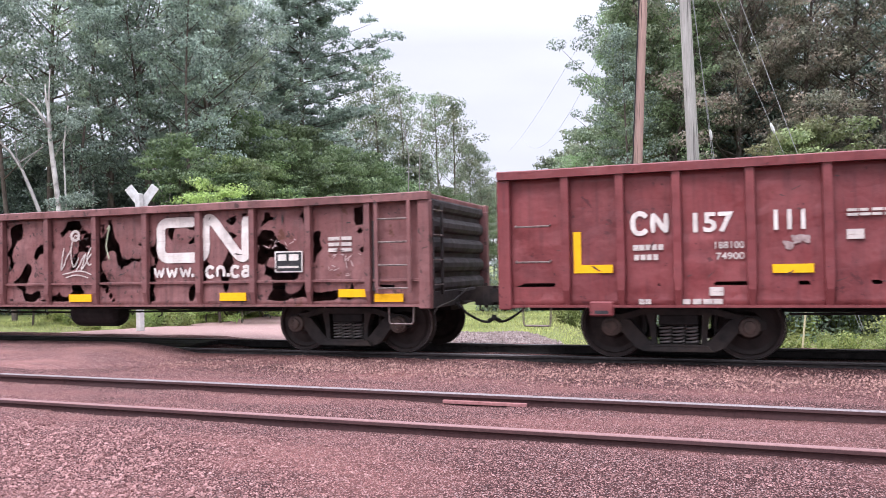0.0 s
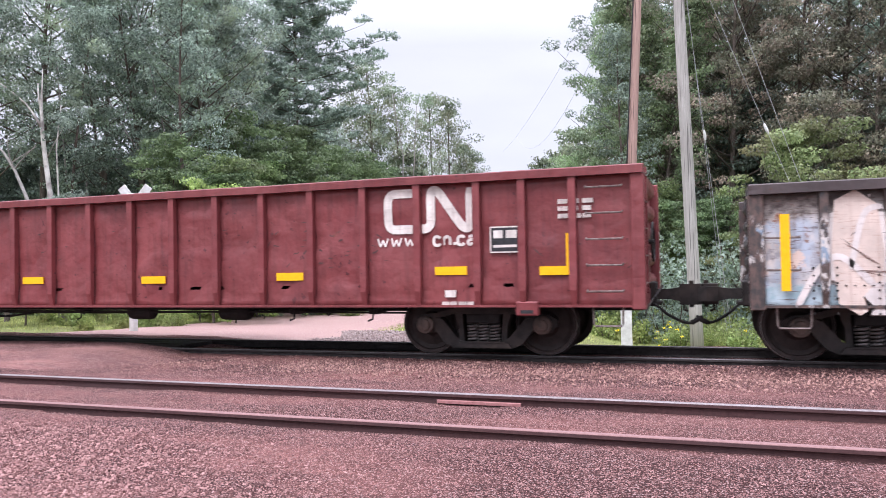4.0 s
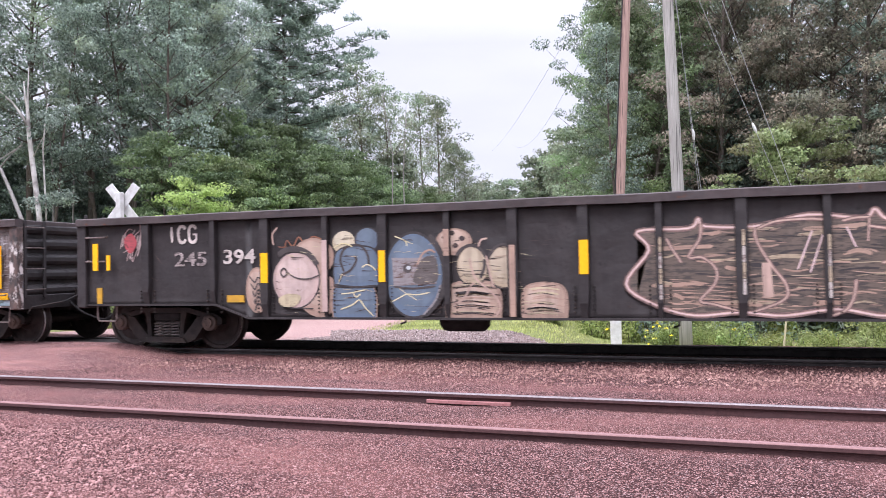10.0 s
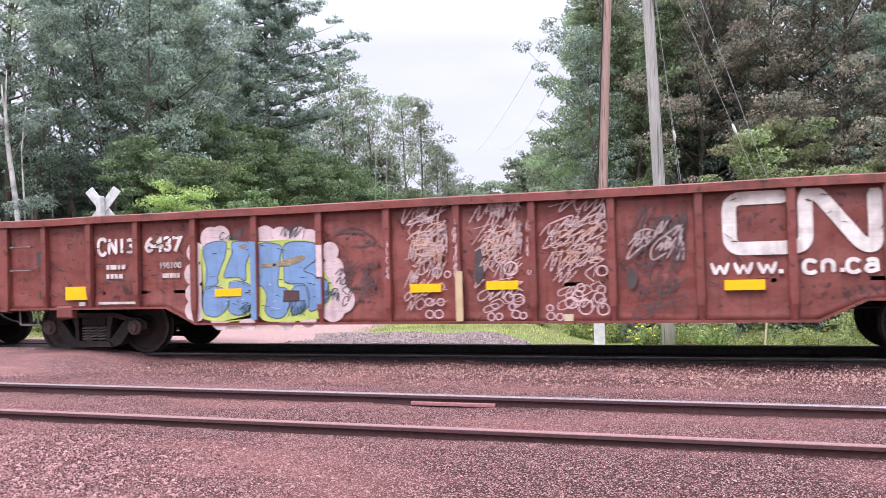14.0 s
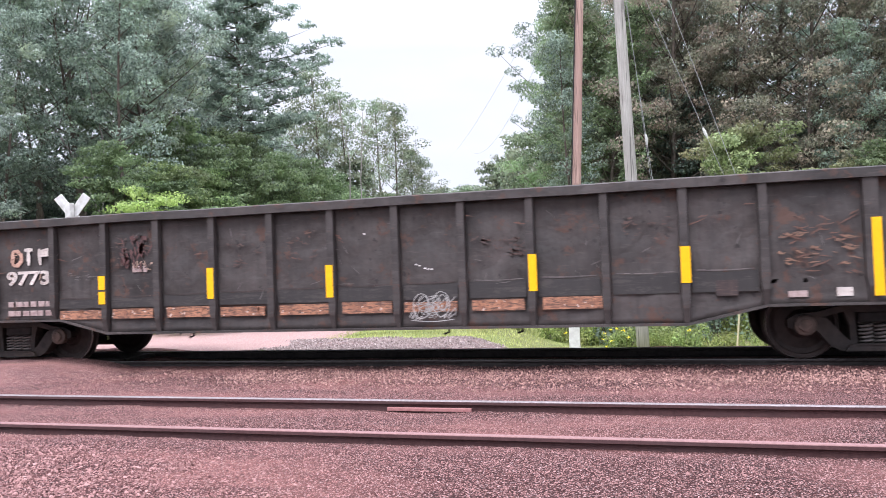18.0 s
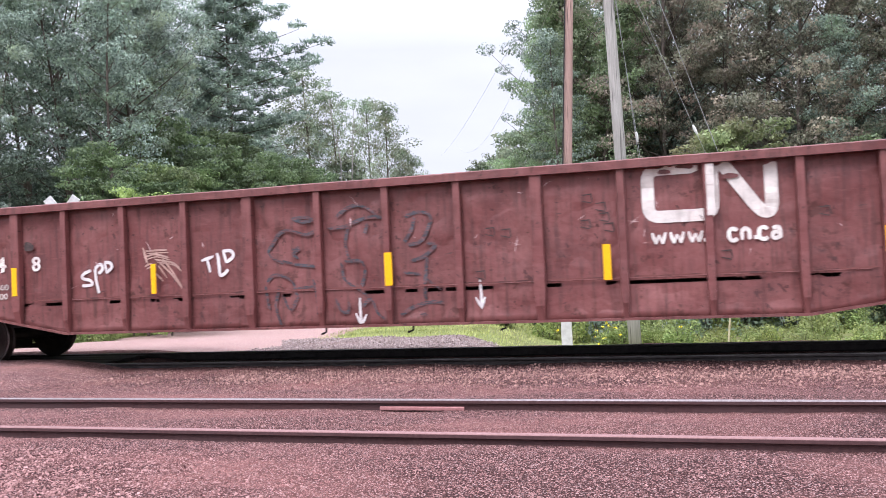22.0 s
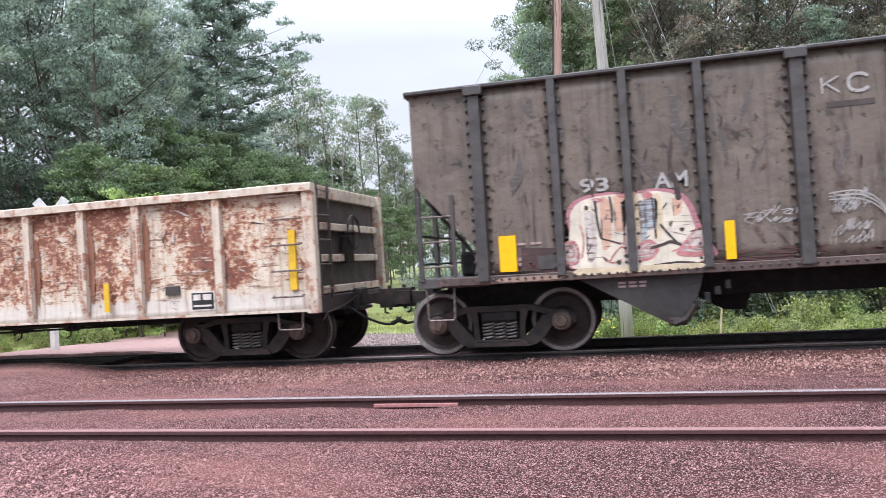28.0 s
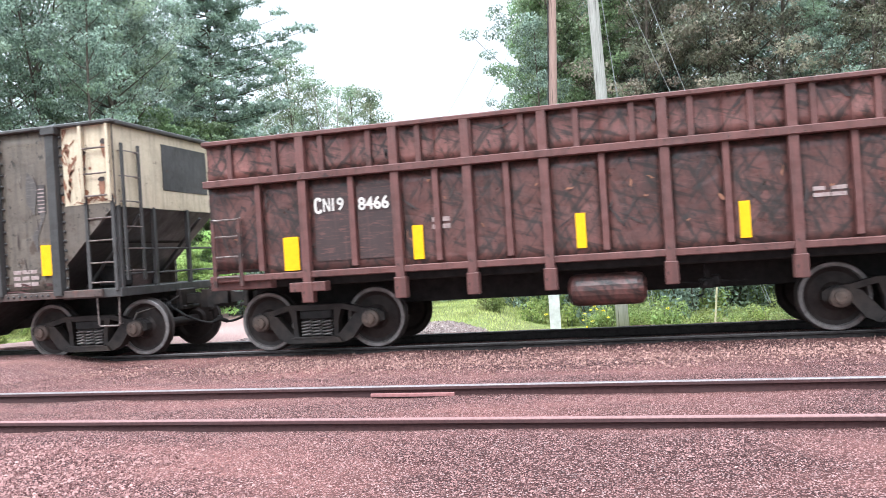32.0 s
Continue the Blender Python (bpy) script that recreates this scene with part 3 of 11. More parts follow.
scatter_stones("loose_coarse_stones", -7.5, 3.2, 3.2, 5.6, 30000, 0.006, 0.0185, yard_z, STONE_RED, "coarse broken reddish stones",
               lambda x, y: min(1, max(0.02, (-1.9 - x) * 0.42 - (y - 4.6) * 0.5)))
scatter_stones("loose_fine_stones", -9.5, 4.5, 3.2, 9.3, 105000, 0.0045, 0.0095, yard_z, STONE_RED, "fine reddish crushed gravel",
               lambda x, y: min(abs(y - NEAR_SLOPE * x - NEAR_Y + 0.7), abs(y - NEAR_SLOPE * x - NEAR_Y - 0.8)) > 0.13, True)
scatter_stones("loose_ballast_stones", -9.5, 5.0, 8.9, 10.95, 26000, 0.008, 0.026, yard_z, STONE_PINK, "pinkish ballast stones between the tracks",
               lambda x, y: (0.15 + 0.85 * math.exp(-((y - 10.0) / 0.5) ** 2)) * (1 if x > -6 else 0.35), True)
scatter_stones("loose_shoulder_stones", -10.5, 5.5, 13.3, 18.8, 15000, 0.014, 0.038, shoulder_z, STONE_GREY, "grey and pink ballast stones of the shoulder", None, True)


# ---------------------------------------------------------------- tracks
def rail_profile(head):
    if head:
        return [(-0.0345, -0.010), (-0.034, -0.006), (-0.026, 0), (0.026, 0), (0.034, -0.006), (0.0345, -0.010)]
    return [(-0.068, -0.165), (-0.068, -0.153), (-0.012, -0.132), (-0.009, -0.048), (-0.037, -0.036), (-0.035, -0.010), (0.035, -0.010), (0.037, -0.036), (0.009, -0.048), (0.012, -0.132), (0.068, -0.153), (0.068, -0.165)]


def rail(name, y0, slope, head_mat, label, z=0.0, body_mat=None):
    root = new(name)
    tagged(root, label, "rail", kind="structure")
    for nm, outline, mat in (("rail_body", rail_profile(False), body_mat or RAIL_RUST), ("rail_head", rail_profile(True), head_mat)):
        bm = bmesh.new()
        xs = steps((-160, -20, 20), (-20, 10, 3), (10, 160, 25))
        rings = [[bm.verts.new((x, y0 + slope * x + u, z + v)) for u, v in outline] for x in xs]
        n = len(outline)
        for r, q in zip(rings, rings[1:]):
            for k in range(n):
                bm.faces.new((r[k], r[(k + 1) % n], q[(k + 1) % n], q[k]))
        part(nm, bm, mat, root)
    return root


rail("rail_near_front", NEAR_Y - 0.766, NEAR_SLOPE, RAIL_DULL, "rusty brown steel rail half sunk in red gravel")
front_far = rail("rail_near_back", NEAR_Y + 0.766, NEAR_SLOPE, RAIL_HEAD, "rusty steel rail with a shiny worn head")
# body and head colours of the main rails hold the shade under the train
rail("rail_main_front", TRACK_Y - 0.766, 0, RAIL_MAIN, "rail with a worn head, darkened for the shade under the train", -0.006, OILY_SHADED)
rail("rail_main_back", TRACK_Y + 0.766, 0, RAIL_MAIN, "rail with a worn head, darkened for the shade under the train", -0.006, OILY_SHADED)


def joint_bar(xa, xb):
    """A rusty splice bar bolted to the rail's inner web."""
    y = lambda x: NEAR_Y + 0.766 + NEAR_SLOPE * x
    bm = bmesh.new()
    v = [[bm.verts.new((x, y(x) - a, b)) for a, b in ((0.012, -0.072), (0.050, -0.070), (0.058, -0.076), (0.060, -0.104), (0.012, -0.116))] for x in (xa, xb)]
    for k in range(5):
        bm.faces.new((v[0][k], v[0][(k + 1) % 5], v[1][(k + 1) % 5], v[1][k]))
    bm.faces.new(v[0]), bm.faces.new(v[1][::-1])
    bar = part("joint_bar", bm, BAR_RUST, front_far, "red rusted splice bar")
    for k in range(6):
        x = xa + (xb - xa) * (k + 0.5) / 6
        bm = bmesh.new()
        lathe(bm, [(-0.07 + y(x), 0.012), (-0.05 + y(x), 0.012)], "y", 6, x, -0.09)
        part("bolt", bm, BAR_RUST, bar)


joint_bar(-2.73, -1.83)
joint_bar(-10.6, -9.35)


def apron():
    """Packed pinkish gravel where the road comes up to the rails."""
    def z(x, y):
        inside = min(1, max(0, (-7.6 - x + wob(x, y, 0.7, 1.0)) / 1.5)) * min(1, max(0, (y - 8.35 + wob(x, y, 0.9, 0.4)) / 0.5))
        return yard_z(x, y) + 0.022 * inside - 0.05 * (1 - inside)
    sheet("road_apron", steps((-40, -18, 2), (-18, -6.5, 0.25)), steps((8.0, 11.0, 0.15)), z, APRON_MAT, "packed pinkish brown gravel of the road at the crossing")


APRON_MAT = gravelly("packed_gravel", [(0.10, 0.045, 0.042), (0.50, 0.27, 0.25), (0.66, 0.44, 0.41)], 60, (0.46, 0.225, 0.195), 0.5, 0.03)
apron()


def crossing_boards():
    root = tagged(new("crossing_deck"), "dark oily boards of the level crossing between the rails", "crossing", kind="structure")
    for k in range(7):
        y = TRACK_Y - 0.62 + k * 0.178
        for j in range(4):
            x1 = -9.1 - j * 2.4 + 0.05 * random.random()
            bm = bmesh.new()
            box(bm, x1 - 2.38, x1, y, y + 0.168, -0.09, -0.012 - 0.012 * random.random(), 0.008)
            part("plank", bm, OILY_SHADED, root)


crossing_boards()


# ---------------------------------------------------------------- trees and plants
def leaf_mesh(name, centres, radii, counts, size, seed, flat=0.45, droop=0.3, wide=0.62):
    """Leaves in clumps: small three-cornered blades that lie roughly level at the outside of each clump."""
    rng = np.random.default_rng(seed)
    c = np.repeat(np.asarray(centres), counts, 0)
    r = np.repeat(np.asarray(radii), counts, 0)[:, None]
    n = len(c)
    d = rng.normal(size=(n, 3))
    d /= np.linalg.norm(d, axis=1, keepdims=True)
    p = c + d * r * np.array([1, 1, flat]) * rng.uniform(0.35, 1.0, (n, 1)) ** 0.6
    nrm = d * 0.7 + rng.normal(0, 0.6, (n, 3)) + np.array([0, 0, 0.5])
    nrm /= np.linalg.norm(nrm, axis=1, keepdims=True)
    u = np.cross(nrm, rng.normal(size=(n, 3)))
    u /= np.linalg.norm(u, axis=1, keepdims=True)
    w = np.cross(nrm, u)
    s = size * rng.uniform(0.6, 1.3, (n, 1))
    q = np.stack([p + u * s - np.array([0, 0, droop]) * s, p - u * s * 0.5 + w * s * wide, p - u * s * 0.5 - w * s * wide], 1)
    return npmesh(name, q.reshape(-1, 3), np.arange(n * 3).reshape(-1, 3))


def limb_line(rng, start, direction, length, n=5, up=0.25, wander=0.12):
    p, d, out = Vector(start), Vector(direction).normalized(), [tuple(start)]
    for k in range(n):
        d = (d + Vector((rng.uniform(-1, 1), rng.uniform(-1, 1), rng.uniform(-0.4, 1) * 0.6)) * wander + Vector((0, 0, up / n))).normalized()
        p = p + d * length / n
        out.append(tuple(p))
    return out


def broadleaf(seed, height, spread, bare, leaves, leaf, mat, bark, label, name="tree", limbs=22, trunk_r=0.16, clump=0.95, lean=0.0, flat=0.34):
    """A leafy tree: tapered trunk, limbs, and a crown of leaf clumps with gaps."""
    rng = random.Random(seed)
    root = tagged(new(name), label, "tree")
    bm = bmesh.new()
    ln = limb_line(rng, (0, 0, -0.3), (lean, rng.uniform(-0.04, 0.04), 1), height * 0.93, 9, 0.1, 0.05)
    tube(bm, ln, [trunk_r * (1 - 0.088 * k) for k in range(10)], 7, False)
    centres, radii = [], []
    for k in range(limbs):
        f = bare + (1 - bare) * (k + rng.random()) / limbs * 0.97
        i = min(int(f * 9), 8)
        a, b = Vector(ln[i]), Vector(ln[i + 1])
        base = a.lerp(b, f * 9 - i)
        g = (f - bare) / (1 - bare)
        reach = spread * (0.55 + 0.9 * math.sin(math.pi * min(1, 0.18 + g * 0.8))) * rng.uniform(0.6, 1.1) * (1 - 0.55 * g)
        ang = k * 2.4 + rng.uniform(-0.5, 0.5)
        pts = limb_line(rng, base, (math.cos(ang), math.sin(ang), 0.15 + 0.9 * g), reach, 4, 0.35)
        tube(bm, pts, [trunk_r * 0.32 * (1 - 0.2 * j) * (1.1 - 0.6 * g) for j in range(5)], 3, False)
        for j in (2, 3, 4):
            centres.append(Vector(pts[j]) + Vector((rng.uniform(-0.4, 0.4), rng.uniform(-0.4, 0.4), rng.uniform(-0.1, 0.4))))
            radii.append(clump * rng.uniform(0.6, 1.15) * (0.75 + 0.1 * j))
        side = Vector(pts[3]) + Vector((rng.uniform(-1, 1), rng.uniform(-1, 1), rng.uniform(-0.5, 0.5))) * clump * 1.2
        centres.append(side)
        radii.append(clump * rng.uniform(0.5, 0.9))
    centres.append(Vector(ln[-1])), radii.append(clump)
    part("trunk", bm, bark, root, smooth=True)
    tot = sum(r * r for r in radii)
    counts = [max(6, int(leaves * r * r / tot)) for r in radii]
    link("crown", leaf_mesh("crown", [tuple(c) for c in centres], radii, counts, leaf, seed, flat), mat, root)
    return root


def pine(seed, height, spread, tiers, mat, label, reaching=()):
    """A white pine: a straight trunk with level tiers of long plumed branches; reaching: (height, bearing, length) of the longest."""
    rng = random.Random(seed)
    root = tagged(new("pine_tree"), label, "tree")
    bm = bmesh.new()
    tube(bm, [(0, 0, -0.3), (0.1, 0, height * 0.5), (0.05, 0.05, height)], [0.26, 0.17, 0.03], 9, False)
    branches = [(z, radians(a), r, 1.5) for z, a, r in reaching]
    for k in range(tiers):
        f = 0.22 + 0.76 * k / tiers
        for j in range(5):
            r = spread * min(1.0, (1.12 - f) * 1.9) * rng.uniform(0.5, 0.95) + 0.5
            branches.append((height * f, j * 1.257 + k * 0.8 + rng.uniform(-0.3, 0.3), r, 1.0))
    centres, radii = [], []
    for z, a, reach, rich in branches:
        pts = limb_line(rng, (0, 0, z), (math.cos(a), math.sin(a), 0.02), reach, 8, 0.10, 0.05)
        tube(bm, pts, [0.045 - 0.0048 * i for i in range(9)], 4, False)
        side = Vector((-math.sin(a), math.cos(a), 0))
        for i in range(2, 9):
            if rng.random() < 0.12:
                continue
            for m in range(int(5 * rich)):
                q = Vector(pts[i]) + side * rng.uniform(-1.0, 1.0) * (1.25 - 0.1 * i) + Vector((math.cos(a), math.sin(a), 0)) * rng.uniform(-0.35, 0.35)
                centres.append(tuple(q + Vector((0, 0, rng.uniform(-0.05, 0.42)))))
                radii.append(rng.uniform(0.2, 0.5))
    part("trunk", bm, BARK, root, smooth=True)
    link("crown", leaf_mesh("crown", centres, radii, [20] * len(centres), 0.17, seed, 0.36, -0.25, 0.26), mat, root)
    return root


def shrub(seed, height, width, leaves, leaf, mat, label, name="shrub", stems=9):
    rng = random.Random(seed)
    root = tagged(new(name), label, "shrub")
    bm = bmesh.new()
    centres, radii = [], []
    for k in range(stems):
        a = k * 2.4
        pts = limb_line(rng, (0.1 * math.cos(a), 0.1 * math.sin(a), -0.15), (math.cos(a) * width / height * 0.5, math.sin(a) * width / height * 0.5, 1), height * rng.uniform(0.6, 1.0), 4, 0.2, 0.12)
        tube(bm, pts, [0.022 * height * 0.5, 0.018, 0.014, 0.01, 0.006], 3, False)
        for j in (1, 2, 3, 4):
            centres.append(tuple(Vector(pts[j]) + Vector((rng.uniform(-0.2, 0.2), rng.uniform(-0.2, 0.2), 0)) * width * 0.5))
            radii.append(width * rng.uniform(0.16, 0.28))
    part("stem", bm, BARK, root)["kind"] = "stuff"
    tot = sum(r * r for r in radii)
    link("foliage", leaf_mesh("foliage", centres, radii, [max(4, int(leaves * r * r / tot)) for r in radii], leaf, seed, 0.8), mat, root)
    return root


def place(bearing, dist, turn=0.0, scale=1.0, dz=0.0):
    """A pose on the ground, by its bearing in degrees from straight across the track and its distance."""
    x, y = dist * math.sin(radians(bearing)), dist * math.cos(radians(bearing))
    return pose(x, y, ground_z(x, y) + dz, 0, 0, turn) @ Matrix.Scale(scale, 4)


def plant():
    rng = random.Random(77)
    kinds = {
        "tall": broadleaf(1, 19, 4.4, 0.40, 17000, 0.078, DARK_GREEN, BARK, "tall dark leafy forest tree", limbs=50, clump=0.50, flat=0.62),
        "tall2": broadleaf(2, 17, 3.8, 0.40, 15500, 0.078, GREY_GREEN, BARK, "tall grey-green leafy forest tree", limbs=44, clump=0.50, flat=0.62),
        "back": broadleaf(12, 19, 4.6, 0.15, 7000, 0.15, DARK_GREEN, BARK, "tall dark tree deep in the forest", limbs=34, clump=1.0, flat=0.7),
        "thin": broadleaf(3, 18, 2.4, 0.35, 9000, 0.085, DARK_GREEN, BARK, "slender forest tree with a sparse crown", limbs=22, clump=0.8, trunk_r=0.12),
        "young": broadleaf(4, 7.5, 2.6, 0.1, 14500, 0.07, GREEN, BARK, "young bushy green tree at the forest edge", limbs=22, clump=0.56, trunk_r=0.08),
        "lime": broadleaf(5, 5.2, 2.0, 0.12, 9000, 0.066, LIME, BARK, "small bright green maple at the forest edge", limbs=16, clump=0.6, trunk_r=0.06),
        "maple": broadleaf(25, 7.0, 2.7, 0.08, 14000, 0.075, MAPLE, BARK, "bushy mid-green maple at the forest edge", limbs=20, clump=0.62, trunk_r=0.08),
        "gold": broadleaf(15, 6.4, 2.5, 0.10, 14000, 0.062, YELLOWISH, BARK, "yellow-green young maple at the forest edge", limbs=24, clump=0.5, trunk_r=0.07),
        "brown": broadleaf(6, 18, 4.4, 0.18, 26000, 0.070, BROWNISH, BARK, "tall tree with browning leaves", limbs=48, clump=0.66, flat=0.45),
        "pale": broadleaf(7, 15, 2.8, 0.22, 6200, 0.095, PALE_GREEN, BARK, "pale green aspen with an open crown", limbs=28, clump=0.66, trunk_r=0.12, flat=0.55),
        "far": broadleaf(17, 15, 3.4, 0.12, 3200, 0.22, PALE_GREEN, BARK, "pale green tree far off along the road", limbs=20, clump=1.1, trunk_r=0.12),
        "dusk": broadleaf(51, 17.5, 4.3, 0.14, 24000, 0.070, DUSK, BARK, "tall dull dark tree of the forest edge", limbs=46, clump=0.66, flat=0.45),
        "thicket": broadleaf(41, 9.5, 3.4, 0.03, 15000, 0.095, DEEP, BARK, "dark dense conifer in the shade of the forest", "conifer", limbs=44, clump=0.85, trunk_r=0.13),
        "edge": broadleaf(31, 15.5, 2.7, 0.06, 24000, 0.072, EDGE_GREEN, BARK, "dense blue-green broadleaf tree at the forest edge", limbs=56, clump=0.6, trunk_r=0.13, flat=0.45),
        "pine": pine(9, 22, 4.6, 17, NEEDLES, "tall white pine with level plumed branches",
                     [(15.1, 2, 6.6), (13.7, -6, 6.3), (16.3, 8, 5.0), (17.6, -4, 4.2), (12.3, 5, 5.6), (14.5, 16, 5.4), (10.9, -3, 5.2), (18.8, 3, 3.6)]),
    }
    used = set()

    def put(kind, bearing, dist, scale=1.0, turn=None, dz=0.0):
        m = place(bearing, dist, rng.uniform(0, 360) if turn is None else turn, scale, dz)
        if kind in used:
            return copy_thing(kinds[kind], m)
        used.add(kind)
        kinds[kind].matrix_world = m
        return kinds[kind]
    # left wood, from its edge to the depth
    for b, d, k, s in ((-51, 38, "tall2", 1.0), (-47, 37, "tall2", 1.15), (-43.5, 40, "tall2", 1.1), (-40.5, 38, "tall", 1.05), (-37.5, 40, "tall2", 1.08), (-36, 37, "tall2", 1.0),
                       (-34.5, 44, "tall", 0.98), (-33, 52, "back", 0.9), (-31.5, 56, "back", 0.95), (-29, 58, "back", 0.78), (-55, 40, "tall2", 1.1), (-59, 38, "tall2", 1.0)):
        put(k, b, d, s)
    for row, (d0, step) in enumerate(((43, 2.1), (50, 1.9), (58, 1.7))):
        b = -63 + row * 0.7
        while b < -29.5:
            put("thicket", b + rng.uniform(-0.5, 0.5), d0 + rng.uniform(-2, 2), rng.uniform(0.8, 1.15))
            b += step
        b = -1.2 + row * 0.8
        while b < 25:
            put("thicket", b + rng.uniform(-0.5, 0.5), d0 - 2 + rng.uniform(-2, 2), rng.uniform(0.95, 1.3))
            b += step
    for b, d, s in ((-49, 33, 0.9), (-42.5, 34, 0.95), (-37.5, 33.5, 0.95), (-45.5, 33, 0.8), (-40, 34, 1.0)):
        put("thin", b, d, s)
    put("pine", -30.1, 49.7, 1.0, 0)
    put("pine", -36.5, 47, 0.95, 150)
    for b, d, s in ((-38, 30, 0.95), (-35.5, 31, 0.85), (-30, 36, 1.15), (-28, 38, 1.15), (-48, 29, 0.5), (-26.5, 42, 1.2), (-43, 30, 0.5), (-40, 30, 0.6), (-33.5, 37, 1.35), (-31, 40, 1.4), (-28.6, 43, 1.3)):
        put("young", b, d, s)
    for b, d, s in ((-36, 26, 0.92), (-34.5, 25.5, 0.66), (-29.5, 29, 0.75), (-37, 27.5, 0.7), (-32.5, 28, 0.6)):
        put("lime", b, d, s)
    for b, d, s in ((-38.6, 30.5, 0.8), (-34.2, 32, 1.15), (-31.2, 34, 1.2), (-29.0, 37, 1.25), (-33.0, 29.5, 0.72), (-27.2, 41, 1.1), (-4.0, 33.5, 1.0), (-5.6, 36, 0.95)):
        put("maple", b, d, s)
    # along the road, farther and farther
    for b, d, k, s in ((-25.3, 66, "pale", 1.16), (-23.6, 65, "pale", 1.18), (-24.4, 68, "tall2", 0.95), (-27, 62, "tall2", 0.9), (-21.7, 64, "pale", 1.05), (-21.3, 64, "far", 0.8), (-19.8, 90, "pale", 1.40), (-18.5, 90, "pale", 1.32), (-17.4, 91, "pale", 1.02), (-16.4, 91, "pale", 0.95),
                       (-25.5, 48, "young", 1.25), (-24, 52, "young", 1.2), (-22.3, 56, "young", 1.15), (-20.6, 60, "young", 1.1), (-19.8, 70, "young", 1.3), (-18.2, 74, "young", 1.25), (-16.8, 80, "young", 1.2), (-24.5, 58, "young", 1.4), (-22.8, 62, "young", 1.35)):
        put(k, b, d, s)
    for k in range(30):
        put("far", -26 + k * 0.62 + rng.uniform(-0.3, 0.3), rng.uniform(108, 140), rng.uniform(0.95, 1.2) if k < 14 else rng.uniform(1.12, 1.38) + max(0, k - 21) * 0.09)
    # right wood
    for b, d, k, s in ((-6.7, 41, "edge", 1.02), (-5.2, 38, "edge", 1.05), (-3.8, 36, "edge", 1.0), (-2.0, 38, "edge", 1.1), (-5.7, 46, "edge", 1.1), (-4.6, 45, "tall", 1.0), (-0.5, 41, "brown", 1.05), (1.4, 37, "brown", 1.05), (3.6, 39, "dusk", 1.0),
                       (6.2, 38, "dusk", 1.05), (8.6, 39, "brown", 1.1), (11, 37, "dusk", 1.0), (13.5, 38, "brown", 1.05), (16, 36, "dusk", 1.0), (18.5, 38, "brown", 1.0), (21.5, 36, "dusk", 1.0),
                       (-3, 48, "back", 1.05), (-0.5, 46, "back", 1.1), (2, 45, "back", 1.1), (4.5, 46, "back", 1.1), (7, 45, "back", 1.2), (10, 46, "back", 1.15), (12.5, 45, "back", 1.15), (15, 46, "back", 1.1), (18, 45, "back", 1.1), (25, 37, "tall2", 1.0)):
        put(k, b, d, s)
    for b, d, s in ((-5, 34, 0.8), (14, 34, 0.8)):
        put("thin", b, d, s)
    for b, d, s in ((-6.6, 32, 0.72), (-5.0, 31, 0.72), (-3.2, 31, 0.72), (15.5, 27, 0.85), (18, 28, 0.8), (-1.2, 31, 0.6), (1.2, 31, 0.7), (10.5, 30, 0.75)):
        put("young", b, d, s)
    for b, d, s in ((6.4, 25.2, 1.05), (4.2, 26.5, 0.68), (8.9, 26.5, 0.72), (12.5, 27, 0.82)):
        put("gold", b, d, s)
    # low growth along the far side
    sh = {"bush": shrub(21, 1.5, 1.5, 1900, 0.068, WEEDY, "leafy green bush beside the tracks"), "weed": shrub(22, 0.95, 1.1, 1500, 0.055, WEED_LIME, "bright green weeds beside the tracks", "weed_clump"),
          "dark": shrub(23, 2.4, 2.2, 2600, 0.062, DARK_GREEN, "dark green bush at the forest edge")}
    first = set()

    def bush(kind, x, y, s):
        m = pose(x, y, ground_z(x, y), 0, 0, rng.uniform(0, 360)) @ Matrix.Scale(s, 4)
        if kind in first:
            copy_thing(sh[kind], m)
        else:
            first.add(kind)
            sh[kind].matrix_world = m
    for k in range(54):
        x = -2.2 + k * 0.24 + rng.uniform(-0.3, 0.3)
        y = rng.uniform(19.6, 22.5) - (1.8 if x > 0.6 else 0) + (4.5 if x < -1.5 else 0)
        if abs(x + 0.3) < 0.75 and y < 20:
            y += 1.6
        if abs(x + 2.2) < 0.9:
            y += 2.0
        bush(("weed", "bush", "weed")[k % 3], x, y, rng.uniform(0.6, 1.05))
    for k in range(30):
        bush(("bush", "dark", "weed")[k % 3], -4 + k * 0.42 + rng.uniform(-0.3, 0.3), rng.uniform(22, 27), rng.uniform(0.8, 1.4))
    for k in range(16):
        x = -24 + k * 0.6
        bush(("weed", "bush")[k % 2], x, 19.5 + rng.uniform(-1.2, 2.5) + 0.2 * max(0, -18 - x), rng.uniform(0.6, 1.0))
    for k in range(26):
        x = -30 + k * 0.7
        bush(("dark", "bush")[k % 2], x, 26 + rng.uniform(-1.5, 2.5), rng.uniform(0.8, 1.3))
    for k in range(8):
        x = -9 + k * 0.7
        bush(("bush", "dark")[k % 2], x, 29 + rng.uniform(-1, 4), rng.uniform(0.8, 1.3))


plant()


